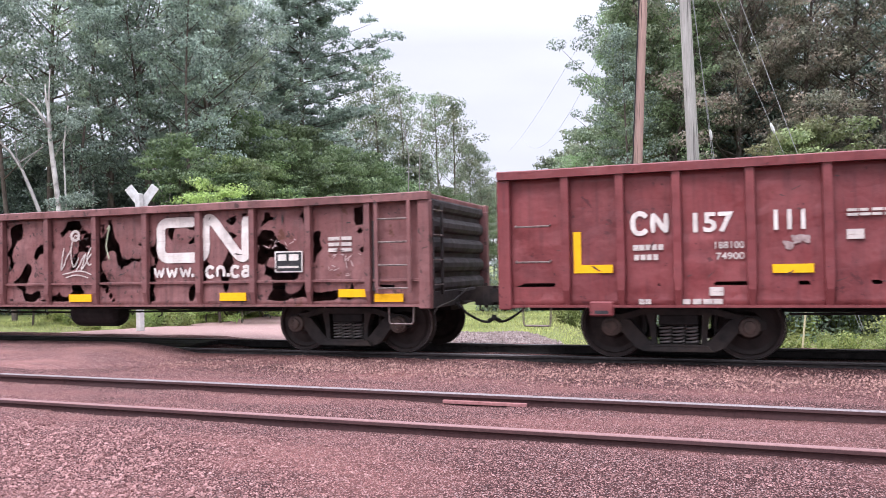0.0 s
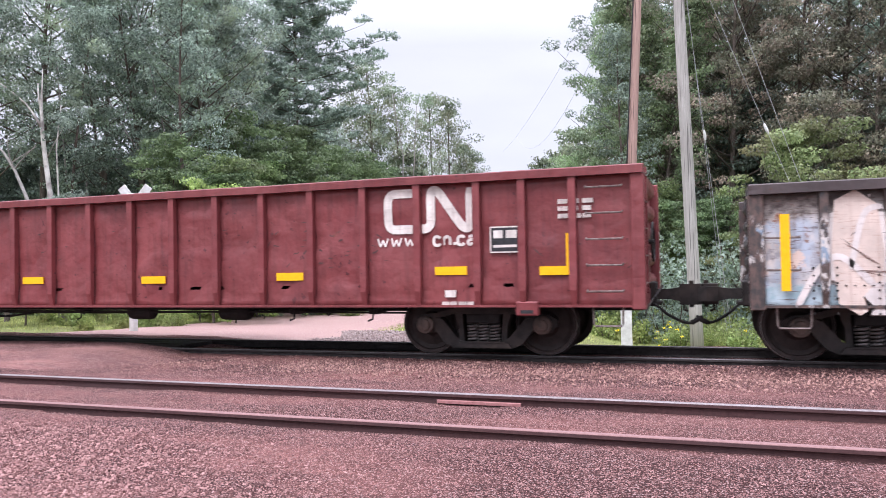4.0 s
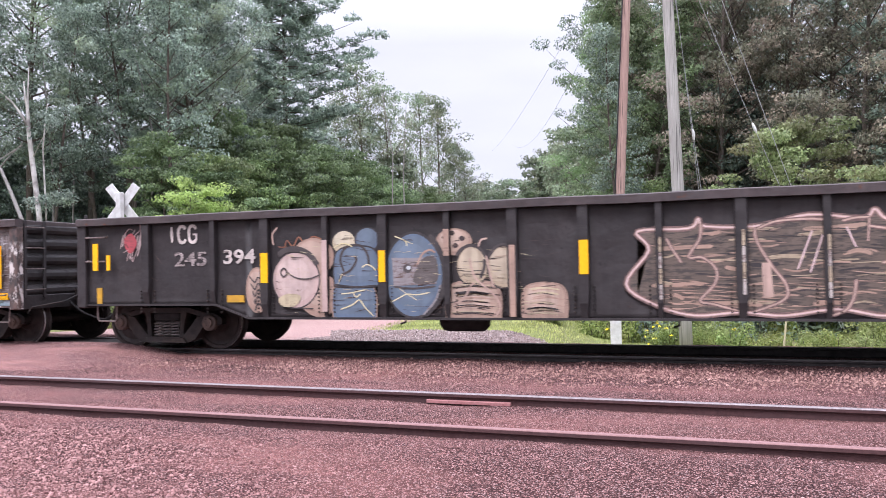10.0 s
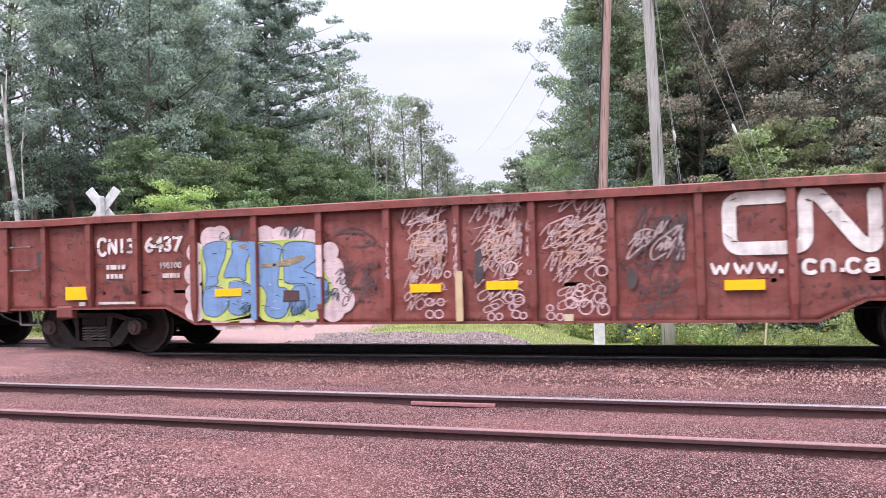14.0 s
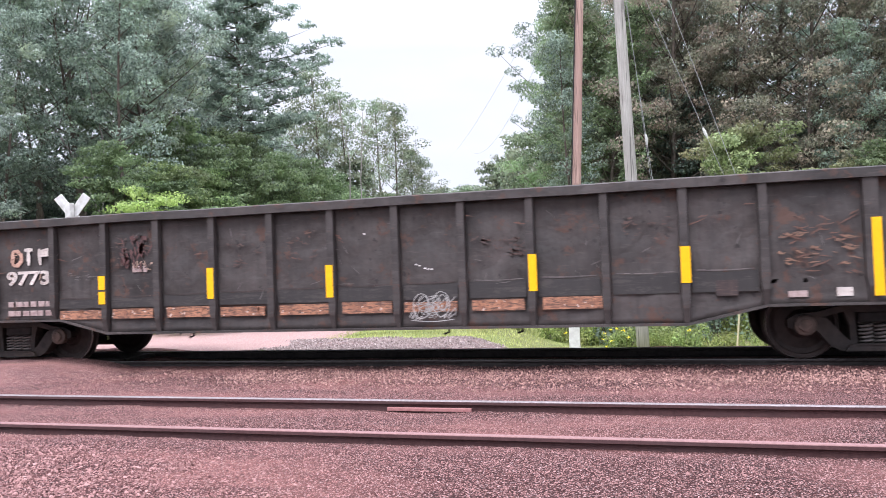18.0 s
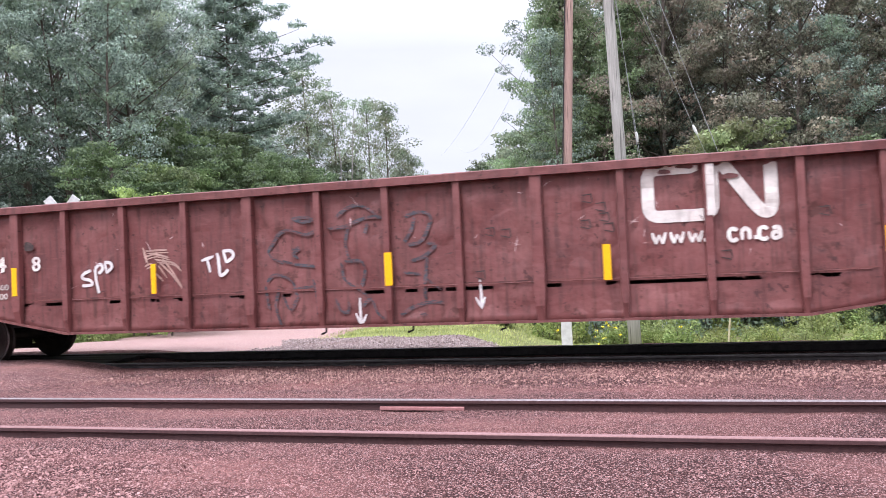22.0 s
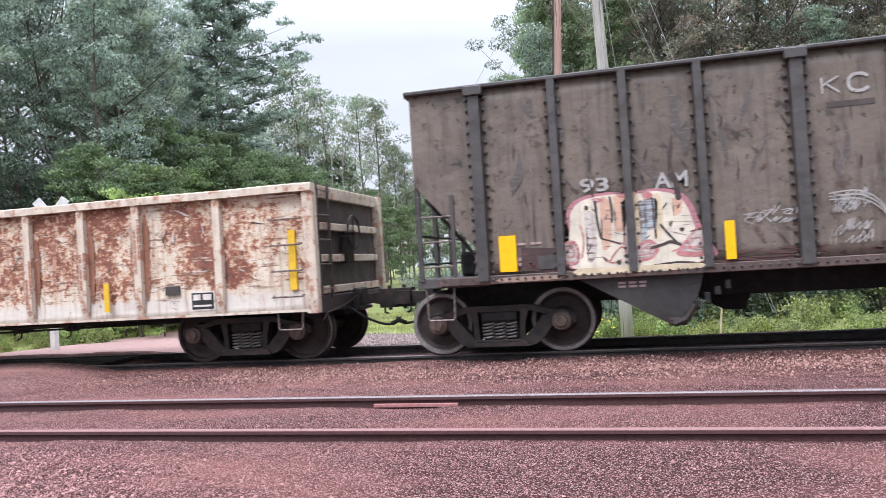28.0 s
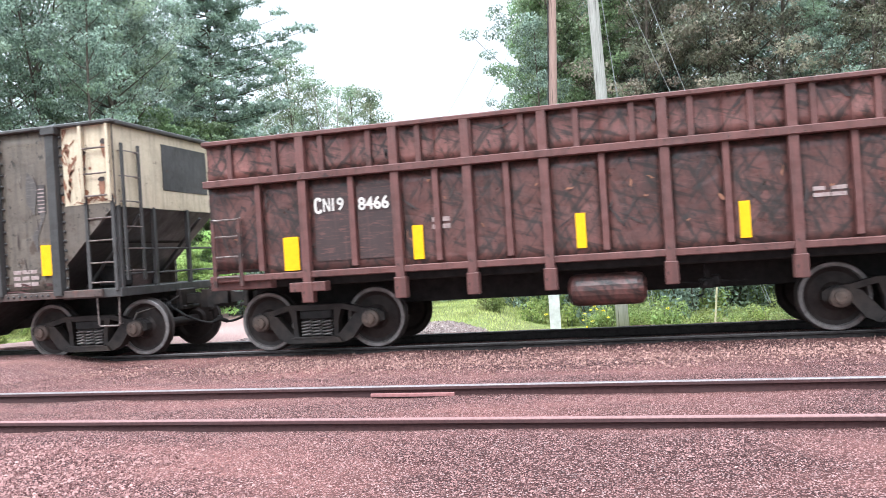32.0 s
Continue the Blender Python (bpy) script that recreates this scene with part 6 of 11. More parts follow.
def mural_paint():
    """Layer on layer of spray: pale blue below, chalky whites and lilacs across the middle, soot-dark towards the top, scratched and rusted through."""
    m, nt, b = material("mural_paint")
    tc = nt.nodes.new("ShaderNodeTexCoord")
    sep = nt.nodes.new("ShaderNodeSeparateXYZ")
    nt.links.new(tc.outputs["Object"], sep.inputs[0])

    def plus(p, q):
        n = nt.nodes.new("ShaderNodeMath")
        nt.links.new(p, n.inputs[0]), nt.links.new(q, n.inputs[1])
        return n.outputs[0]
    wide = noise_out(nt, stretched(nt, "Object", 1.0, 1, 0.7), 1.9, 4, 0.55)
    patch = noise_out(nt, stretched(nt, "Object", 1.3, 1, 1.0), 3.3, 5, 0.6)
    mid = noise_out(nt, stretched(nt, "Object", 1, 1, 1.6), 6.0, 8, 0.72)
    col = mixer(nt, ramp(nt, wide, 0.42, 0.54), (0.58, 0.515, 0.475), (0.39, 0.43, 0.50))
    col = mixer(nt, ramp(nt, patch, 0.55, 0.60, 0, 0.85), col, (0.66, 0.49, 0.40))
    col = mixer(nt, ramp(nt, patch, 0.36, 0.42, 0.8, 0), col, (0.30, 0.29, 0.31))
    low = plus(sep.outputs[2], ramp(nt, mid, 0.3, 0.7, -0.05, 0.05))
    aqua = mixer(nt, ramp(nt, patch, 0.42, 0.58), (0.27, 0.37, 0.405), (0.41, 0.49, 0.53))
    col = mixer(nt, ramp(nt, low, 0.99, 1.03, 1, 0), col, aqua)
    high = plus(sep.outputs[2], ramp(nt, wide, 0.3, 0.7, -0.14, 0.14))
    soot = mixer(nt, ramp(nt, mid, 0.40, 0.62), (0.085, 0.066, 0.060), (0.33, 0.29, 0.265))
    col = mixer(nt, ramp(nt, high, 1.80, 1.88), col, soot)
    col = mixer(nt, ramp(nt, high, 1.98, 2.14, 0, 0.8), col, (0.060, 0.046, 0.043))
    scratch = noise_out(nt, stretched(nt, "Object", 0.8, 1, 6), 5.5, 6, 0.7)
    col = mixer(nt, ramp(nt, scratch, 0.56, 0.64, 0, 0.85), col, (0.10, 0.058, 0.048))
    rust = plus(mid, ramp(nt, noise_out(nt, stretched(nt, "Object", 1.6, 1, 0.6), 1.3, 4, 0.6), 0.35, 0.7, -0.16, 0.14))
    col = mixer(nt, ramp(nt, rust, 0.60, 0.65, 0, 0.9), col, (0.24, 0.105, 0.066))
    col = mixer(nt, ramp(nt, rust, 0.66, 0.72, 0, 0.9), col, (0.075, 0.045, 0.038))
    drip = noise_out(nt, stretched(nt, "Object", 11, 9, 0.5), 1.6, 5, 0.6)
    col = mixer(nt, ramp(nt, drip, 0.56, 0.76, 0, 0.55), col, (0.13, 0.075, 0.055))
    nt.links.new(col, b.inputs["Base Color"])
    b.inputs["Roughness"].default_value = 0.62
    b.inputs["Specular IOR Level"].default_value = 0.3
    bump(nt, b, mid, 0.35, 0.012)
    return m


def mural_post_paint():
    """Dark rusty posts that keep rags of white and blue spray."""
    m, nt, b = material("mural_post_paint")
    rag = noise_out(nt, stretched(nt, "Object", 3, 3, 1.5), 2.3, 5, 0.65)
    rag2 = noise_out(nt, stretched(nt, "Object", 2, 2, 1.2), 3.1, 5, 0.65)
    info = nt.nodes.new("ShaderNodeObjectInfo")
    shift = nt.nodes.new("ShaderNodeMath")
    nt.links.new(rag, shift.inputs[0]), nt.links.new(ramp(nt, info.outputs["Random"], 0, 1, -0.10, 0.10), shift.inputs[1])
    tc = nt.nodes.new("ShaderNodeTexCoord")
    sep = nt.nodes.new("ShaderNodeSeparateXYZ")
    nt.links.new(tc.outputs["Object"], sep.inputs[0])
    fine = noise_out(nt, stretched(nt, "Object", 1, 1, 0.5), 14, 5, 0.65)
    col = mixer(nt, ramp(nt, fine, 0.38, 0.62), (0.034, 0.029, 0.028), (0.115, 0.070, 0.056))
    rags = mixer(nt, ramp(nt, rag2, 0.54, 0.60), (0.58, 0.53, 0.49), (0.22, 0.285, 0.36))
    keep = nt.nodes.new("ShaderNodeMath")
    keep.operation = "MULTIPLY"
    nt.links.new(ramp(nt, shift.outputs[0], 0.50, 0.56), keep.inputs[0]), nt.links.new(ramp(nt, sep.outputs[2], 1.78, 1.9, 0.92, 0), keep.inputs[1])
    col = mixer(nt, keep.outputs[0], col, rags)
    nt.links.new(col, b.inputs["Base Color"])
    b.inputs["Roughness"].default_value = 0.6
    bump(nt, b, fine, 0.3, 0.01)
    return m


P_MURAL, P_MURAL_POST = mural_paint(), mural_post_paint()
P_WHITE_RUST = rusted_white()
P_WHITE_POST = painted("worn_white_paint", (0.56, 0.50, 0.41), rusty=0.45, grimy=0.55, grime=(0.17, 0.085, 0.055), rust=(0.33, 0.145, 0.085), rough=0.6, scale=1.6, fade=(0.55, 0.46, 0.36), chips=0.8, scuff=0.5)
P_ORE_TOP = painted("rubbed_ore_paint", (0.150, 0.062, 0.055), rusty=0.22, grimy=0.65, rust=(0.045, 0.020, 0.017), fade=(0.27, 0.115, 0.098), chips=0.5, tangle=0.75, scuff=0.6, rough=0.44)
P_GREY = painted("grey_brown_hopper_paint", (0.122, 0.097, 0.080), rusty=0.30, grimy=0.55, rust=(0.066, 0.040, 0.030), fade=(0.180, 0.142, 0.112), chips=0.9, scuff=0.35)
P_GREY_POST = painted("dark_hopper_steel", (0.050, 0.046, 0.045), rusty=0.15, grimy=0.4, fade=(0.082, 0.074, 0.071))
P_SILL = painted("rusty_riveted_sill_paint", (0.075, 0.050, 0.044), rusty=0.4, grimy=0.5, rust=(0.13, 0.062, 0.05), fade=(0.12, 0.083, 0.072), chips=0.9)
# pocket colour is darkened for the shade below the hopper's sill
P_POCKET = painted("shade_dark_pocket_steel", (0.026, 0.024, 0.024), rusty=0.2, grimy=0.5, rust=(0.04, 0.028, 0.024), fade=(0.045, 0.040, 0.038))
P_CREAM = painted("cream_paint", (0.56, 0.45, 0.32), rusty=0.16, grimy=0.45, grime=(0.10, 0.075, 0.055), rust=(0.14, 0.07, 0.045), fade=(0.60, 0.49, 0.36), chips=0.5)


# ---------------------------------------------------------------- the cars, in the order of the train
def yellow(car, items, mat=None, lift=0.006):
    for x, z, w, h in items:
        decal(car, "reflector", x, z, w, h, mat or YELLOW, lift=lift, y=-FACE - (POST if w < 0.2 else 0) + (0.004 if w < 0.2 else 0))


def glyphs(car, pattern, x, z, w, h, t, mat, lift=0.014):
    """Owner's initials as plain painted shapes: bar, hook, angle and so on."""
    shapes = {"bar": [[(0.5, 0), (0.5, 1)]], "hook": [[(0.95, 0.82), (0.7, 1), (0.3, 1), (0.05, 0.75), (0.05, 0.25), (0.3, 0), (0.7, 0), (0.95, 0.18)]],
              "zig": [[(0.05, 0), (0.05, 1)], [(0.05, 1), (0.95, 0)], [(0.95, 0), (0.95, 1)]], "fork": [[(0, 1), (0.25, 0)], [(0.25, 0), (0.5, 0.8)], [(0.5, 0.8), (0.75, 0)], [(0.75, 0), (1, 1)]],
              "tee": [[(0, 0.95), (1, 0.95)], [(0.5, 0), (0.5, 0.95)]], "bow": [[(0.1, 0), (0.1, 1)], [(0.1, 0.97), (0.55, 0.97), (0.9, 0.7), (0.9, 0.3), (0.55, 0.03), (0.1, 0.03)]],
              "flag": [[(0.1, 0), (0.1, 1)], [(0.1, 0.96), (0.7, 0.96), (0.9, 0.75), (0.7, 0.5), (0.1, 0.48)]], "ell": [[(0.1, 1), (0.1, 0)], [(0.1, 0.05), (0.9, 0.05)]],
              "arch": [[(0.1, 0), (0.1, 1)], [(0.1, 0.75), (0.4, 1), (0.7, 0.95), (0.9, 0.7), (0.9, 0)]], "loop": [[(0.15, 0.9), (0.7, 1), (0.9, 0.75), (0.9, 0)], [(0.9, 0.55), (0.3, 0.55), (0.1, 0.25), (0.35, 0.02), (0.9, 0.15)]],
              "bee": [[(0.1, 0), (0.1, 1)], [(0.1, 1), (0.7, 1), (0.8, 0.75), (0.6, 0.52), (0.1, 0.52)], [(0.6, 0.52), (0.9, 0.3), (0.7, 0), (0.1, 0)]], "comb": [[(0.1, 0), (0.1, 1)], [(0.1, 1), (0.9, 1)], [(0.1, 0.5), (0.8, 0.5)], [(0.1, 0.03), (0.9, 0.03)]],
              "kick": [[(0.1, 0), (0.1, 1)], [(0.9, 1), (0.12, 0.5)], [(0.3, 0.6), (0.92, 0)]]}
    n = len(pattern)
    for k, kind in enumerate(pattern):
        strokes(car, "painted_mark", shapes[kind], x + w * k / n, z, w / n * 0.74, h, t, mat, lift=lift, smooth=kind in ("hook", "arch", "loop", "bee"))


def scrawl(seed, n, span=1.0, loops=3):
    """Loose hand-drawn zigzags, points in 0..1."""
    r = random.Random(seed)
    out = []
    for k in range(n):
        u = (k + 0.5) / n
        pts, a = [], r.uniform(0, 6.3)
        v0 = r.uniform(0.1, 0.9)
        for j in range(loops * 3):
            pts.append((min(1, max(0, u + 0.16 * span * math.sin(a + j * 2.1) + 0.02 * j)), min(1, max(0, v0 + 0.22 * math.cos(a * 1.7 + j * 1.7) * r.uniform(0.4, 1)))))
        out.append(pts)
    return out


def scribbles(seed, rows, cols):
    """Quick slanted hand-drawn marks: slashes, hooks, loops and zigzags that no one can read, points in 0..1."""
    r = random.Random(seed)
    kinds = ([(0, 1), (0.1, 0)], [(0.1, 1), (0.0, 0.1), (0.5, 0.6), (0.9, 1)], [(0, 0), (0.35, 0.9), (0.5, 0.1), (0.9, 0.95)], [(0.8, 0.85), (0.3, 1), (0.05, 0.5), (0.4, 0.0), (0.9, 0.3)],
             [(0.5, 1), (0.05, 0.6), (0.4, 0.05), (0.9, 0.5), (0.5, 1)], [(0.0, 0.9), (0.9, 1.0), (0.2, 0.45), (0.95, 0.05)], [(0, 0.2), (0.25, 0.9), (0.5, 0.1), (0.75, 1.0), (1.0, 0.1), (1.3, 1.0)], [(0, 0.5), (1.5, 0.8)])
    out = []
    for i in range(rows):
        u, v = r.uniform(0.0, 0.2), 1 - (i + 1) / rows
        while u < 0.92:
            round_row = rows > 5 and i >= rows - 2
            k = kinds[4] if round_row and r.random() < 0.6 else kinds[r.choice((0, 1, 2, 2, 3, 5, 6, 6, 7))]
            w, h = r.uniform(0.6, 1.7) / cols, r.uniform(0.7, 1.9) / rows
            if round_row:
                h = r.uniform(0.7, 1.0) / rows
            slant, up = r.uniform(0.2, 0.7) * w, r.uniform(-0.25, 0.25) / rows
            out.append([(min(1.05, max(-0.02, u + a * w + slant * b)), v + up + b * h + 0.08 * u) for a, b in k])
            u += w * r.uniform(0.55, 1.1)
    return out


def ring(x0, x1, z0, z1, n=9, seed=1, bumpy=0.05):
    """A rounded outline in car metres."""
    r = random.Random(seed)
    return [((x0 + x1) / 2 + (x1 - x0) / 2 * (1 - bumpy * r.random()) * math.cos(2 * math.pi * k / n), (z0 + z1) / 2 + (z1 - z0) / 2 * (1 - bumpy * r.random()) * math.sin(2 * math.pi * k / n)) for k in range(n)]


def fill(car, pts, mat, lift, sub=5):
    return blob(car, "graffiti_patch", pts, 0, 0, 1, 1, mat, lift=lift, sub=sub)


def line(car, pts, width, mat, lift, smooth=True, closed=False, name="graffiti_outline"):
    return strokes(car, name, [pts], 0, 0, 1, 1, width, mat, lift=lift, smooth=smooth, closed=closed)


def scars(car, seed, count, x0, x1, z0, z1, mat, length=0.25, width=0.03, lift=0.012, steep=1.2, avoid=(), lean=math.pi / 2):
    """Short dark gouges in the paint, each a part."""
    r = random.Random(seed)
    for k in range(count):
        x, z, a, n = r.uniform(x0, x1), r.uniform(z0, z1), r.gauss(lean, steep), length * r.uniform(0.4, 1.4)
        if any(p <= x <= q for p, q in avoid):
            continue
        dx, dz = n * math.cos(a), n * math.sin(a)
        w = width * r.uniform(0.4, 1.2)
        px, pz = -math.sin(a) * w, math.cos(a) * w
        pts = [(x, z), (x + dx * 0.3 + px * r.uniform(0.2, 0.7), z + dz * 0.3 + pz * 0.5), (x + dx * 0.6 + px * r.uniform(-0.3, 0.6), z + dz * 0.6), (x + dx, z + dz), (x + dx * 0.7 - px * r.uniform(0.2, 0.9), z + dz * 0.7 - pz * 0.4), (x + dx * 0.35 - px * r.uniform(0.0, 0.6), z + dz * 0.35 - pz * 0.3)]
        blob(car, "scrape", [(p, min(z1, max(z0, q))) for p, q in pts], 0, 0, 1, 1, mat, lift=lift, sub=1)


def rounded(seed, n=9, bumpy=0.12):
    r = random.Random(seed)
    return [(0.5 + 0.5 * (1 - bumpy * r.random()) * math.cos(2 * math.pi * k / n), 0.5 + 0.5 * (1 - bumpy * r.random()) * math.sin(2 * math.pi * k / n)) for k in range(n)]


def spray(name, c1, c2, scale=4.0):
    return mottled(name, c1, c2, scale, 0.6, 0, 0.0, 0.01)


S_BLUE = spray("blue_spray", (0.10, 0.19, 0.33), (0.22, 0.33, 0.50))
S_PINK = spray("pale_pink_spray", (0.55, 0.40, 0.38), (0.66, 0.50, 0.48))
S_CREAM = spray("cream_spray", (0.55, 0.48, 0.26), (0.62, 0.56, 0.36), 3)
S_TEAL = spray("dark_teal_spray", (0.03, 0.055, 0.065), (0.055, 0.085, 0.095))
S_SILVER = spray("silver_spray", (0.36, 0.38, 0.39), (0.55, 0.57, 0.57), 3)
S_RUST = spray("rust_scab", (0.16, 0.062, 0.036), (0.26, 0.12, 0.07), 5)
S_WHITE = spray("white_spray", (0.50, 0.46, 0.44), (0.70, 0.66, 0.64), 6)
W_SKY = worn_spray("worn_pale_blue", (0.415, 0.475, 0.52), (0.13, 0.09, 0.08), 0.58, 4)
W_LILAC = worn_spray("worn_lilac", (0.44, 0.465, 0.535), (0.14, 0.095, 0.082), 0.58, 4)
W_LIME = worn_spray("worn_lime", (0.50, 0.58, 0.13), (0.34, 0.27, 0.16), 0.3, 6)
W_INKY = worn_spray("thin_dark_outline", (0.07, 0.10, 0.14), (0.20, 0.28, 0.36), 0.4, 9)
W_SMEAR = worn_spray("rusty_smear", (0.26, 0.19, 0.11), (0.45, 0.42, 0.24), 0.45, 9)
W_DEEP = worn_spray("worn_deep_teal", (0.10, 0.15, 0.18), (0.05, 0.042, 0.04), 0.45, 6)
W_BROWN_RUN = worn_spray("brown_rust_run", (0.115, 0.062, 0.048), (0.26, 0.18, 0.15), 0.5, 9)
W_AQUA = worn_spray("worn_aqua", (0.34, 0.43, 0.46), (0.13, 0.11, 0.10), 0.44, 4)
W_GREY = worn_spray("worn_grey", (0.30, 0.27, 0.27), (0.10, 0.055, 0.04), 0.5)
W_WHITE = worn_spray("worn_white", (0.74, 0.66, 0.62), (0.24, 0.13, 0.10), 0.30, 5)
W_CREAMY = worn_spray("worn_warm_white", (0.72, 0.58, 0.50), (0.30, 0.145, 0.10), 0.38, 4)
W_FLESH = worn_spray("worn_salmon", (0.58, 0.36, 0.27), (0.20, 0.085, 0.06), 0.42, 5)
W_DARK = worn_spray("worn_black", (0.035, 0.03, 0.03), (0.12, 0.09, 0.08), 0.3)
W_RUST = worn_spray("flaking_rust", (0.15, 0.068, 0.048), (0.30, 0.24, 0.22), 0.5, 9)
W_PEACH = worn_spray("worn_peach", (0.52, 0.36, 0.29), (0.10, 0.065, 0.055), 0.3)
W_PINK = worn_spray("worn_pink", (0.50, 0.36, 0.32), (0.20, 0.14, 0.12), 0.24)
W_STEEL = worn_spray("worn_steel_blue", (0.115, 0.16, 0.225), (0.055, 0.062, 0.075), 0.26)
W_CREAM = worn_spray("worn_cream", (0.56, 0.47, 0.30), (0.19, 0.13, 0.09), 0.32, 5)
W_TAN = worn_spray("worn_tan", (0.36, 0.24, 0.18), (0.10, 0.065, 0.05), 0.36)
W_BLUE = worn_spray("worn_blue", (0.18, 0.30, 0.50), (0.10, 0.10, 0.10), 0.28, 4)
W_HALO = worn_spray("worn_pink_halo", (0.60, 0.42, 0.40), (0.20, 0.07, 0.06), 0.5, 5)
W_SILVER = worn_spray("worn_silver", (0.46, 0.465, 0.45), (0.15, 0.12, 0.105), 0.46, 5)
W_FLAKE = worn_spray("flaking_white", (0.56, 0.50, 0.45), (0.14, 0.09, 0.08), 0.52, 5)
W_UMBER = worn_spray("dark_rusted_mural", (0.105, 0.07, 0.06), (0.40, 0.39, 0.40), 0.42, 5)
W_BARE = worn_spray("bare_rust_scrape", (0.30, 0.13, 0.075), (0.11, 0.055, 0.042), 0.4, 6)
W_DING = worn_spray("dark_red_ding", (0.085, 0.036, 0.034), (0.17, 0.065, 0.06), 0.35, 8)
W_SCAB = worn_spray("dark_scab", (0.045, 0.03, 0.028), (0.10, 0.06, 0.05), 0.4, 7)
W_SCRIBBLE = worn_spray("worn_pinkish_white", (0.54, 0.39, 0.365), (0.22, 0.08, 0.07), 0.46, 9)
W_LOOP = worn_spray("worn_rose_white", (0.66, 0.45, 0.44), (0.28, 0.11, 0.10), 0.32, 9)
W_INK = worn_spray("faded_dark_spray", (0.065, 0.05, 0.05), (0.19, 0.075, 0.065), 0.42, 8)
W_TEAL = worn_spray("faded_teal_spray", (0.056, 0.058, 0.068), (0.14, 0.052, 0.050), 0.58, 9)
W_PIECE = worn_spray("worn_brown_piece", (0.150, 0.112, 0.085), (0.045, 0.036, 0.032), 0.58, 4)
W_GLOW = worn_spray("soft_overspray", (0.22, 0.13, 0.115), (0.03, 0.025, 0.025), 0.5, 12)
W_LINES = worn_spray("streaked_cream", (0.44, 0.35, 0.235), (0.12, 0.08, 0.055), 0.5, 6)
W_SAND = worn_spray("streaked_tan", (0.42, 0.275, 0.205), (0.13, 0.085, 0.065), 0.34, 5)
W_GHOST = worn_spray("ghost_of_old_letter", (0.19, 0.085, 0.055), (0.42, 0.24, 0.16), 0.62, 4)
S_DARK = spray("dark_overpaint", (0.045, 0.038, 0.037), (0.08, 0.066, 0.063), 4)


W_ROSE = worn_spray("worn_rose", (0.46, 0.16, 0.16), (0.45, 0.36, 0.33), 0.5, 7)
W_PLATE = worn_spray("worn_dark_number_patch", (0.050, 0.028, 0.026), (0.12, 0.05, 0.043), 0.45, 4)
DIM = worn_spray("dim_stencil", (0.16, 0.13, 0.125), (0.03, 0.026, 0.026), 0.5, 8)
H_DULL = worn_spray("faded_overpaint", (0.088, 0.074, 0.068), (0.13, 0.108, 0.098), 0.5, 4)
H_EDGE = worn_spray("pale_scraped_edge", (0.22, 0.18, 0.155), (0.12, 0.10, 0.09), 0.4, 9)
H_PINK = worn_spray("washed_pink_shadow", (0.50, 0.20, 0.24), (0.13, 0.09, 0.085), 0.5, 7)
H_CREAM = worn_spray("flaking_ivory", (0.72, 0.65, 0.52), (0.30, 0.17, 0.13), 0.30, 6)
H_CREAM2 = worn_spray("worn_ivory", (0.66, 0.54, 0.36), (0.22, 0.12, 0.10), 0.32, 8)
H_PEACH = worn_spray("worn_apricot", (0.66, 0.42, 0.30), (0.38, 0.22, 0.17), 0.35, 6)
BAND_DARK = worn_spray("dark_lower_band", (0.030, 0.026, 0.025), (0.048, 0.040, 0.037), 0.5, 3)
W_RUBBED = worn_spray("rubbed_red_primer", (0.105, 0.058, 0.047), (0.046, 0.038, 0.036), 0.6, 8)
LIME_CHALK = spray("greenish_chalk", (0.30, 0.34, 0.22), (0.42, 0.45, 0.32), 8)
WHITE_ON = spray("white_number_paint", (0.62, 0.62, 0.60), (0.75, 0.75, 0.73), 10)
ORANGE_BRIGHT = spray("amber_reflector", (0.55, 0.33, 0.02), (0.66, 0.42, 0.03), 9)


FAINT_GREY = spray("pale_scuff", (0.09, 0.08, 0.076), (0.15, 0.13, 0.125), 9)
PEACH_CHALK = worn_spray("peach_chalk", (0.50, 0.32, 0.26), (0.2, 0.09, 0.08), 0.4, 9)
FADED_WHITE = worn_spray("faded_white_stencil", (0.42, 0.40, 0.38), (0.15, 0.125, 0.118), 0.4, 8)


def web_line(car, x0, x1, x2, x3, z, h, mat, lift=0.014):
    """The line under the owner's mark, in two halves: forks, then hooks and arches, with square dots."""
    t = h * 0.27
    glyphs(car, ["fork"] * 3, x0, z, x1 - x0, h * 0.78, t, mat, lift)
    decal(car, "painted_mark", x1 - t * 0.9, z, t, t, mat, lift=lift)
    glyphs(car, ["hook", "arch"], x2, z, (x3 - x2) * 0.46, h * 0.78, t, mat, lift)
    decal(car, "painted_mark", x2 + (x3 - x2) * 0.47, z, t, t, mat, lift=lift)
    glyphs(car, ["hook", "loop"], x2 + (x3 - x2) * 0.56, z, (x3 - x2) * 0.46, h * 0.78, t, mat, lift)


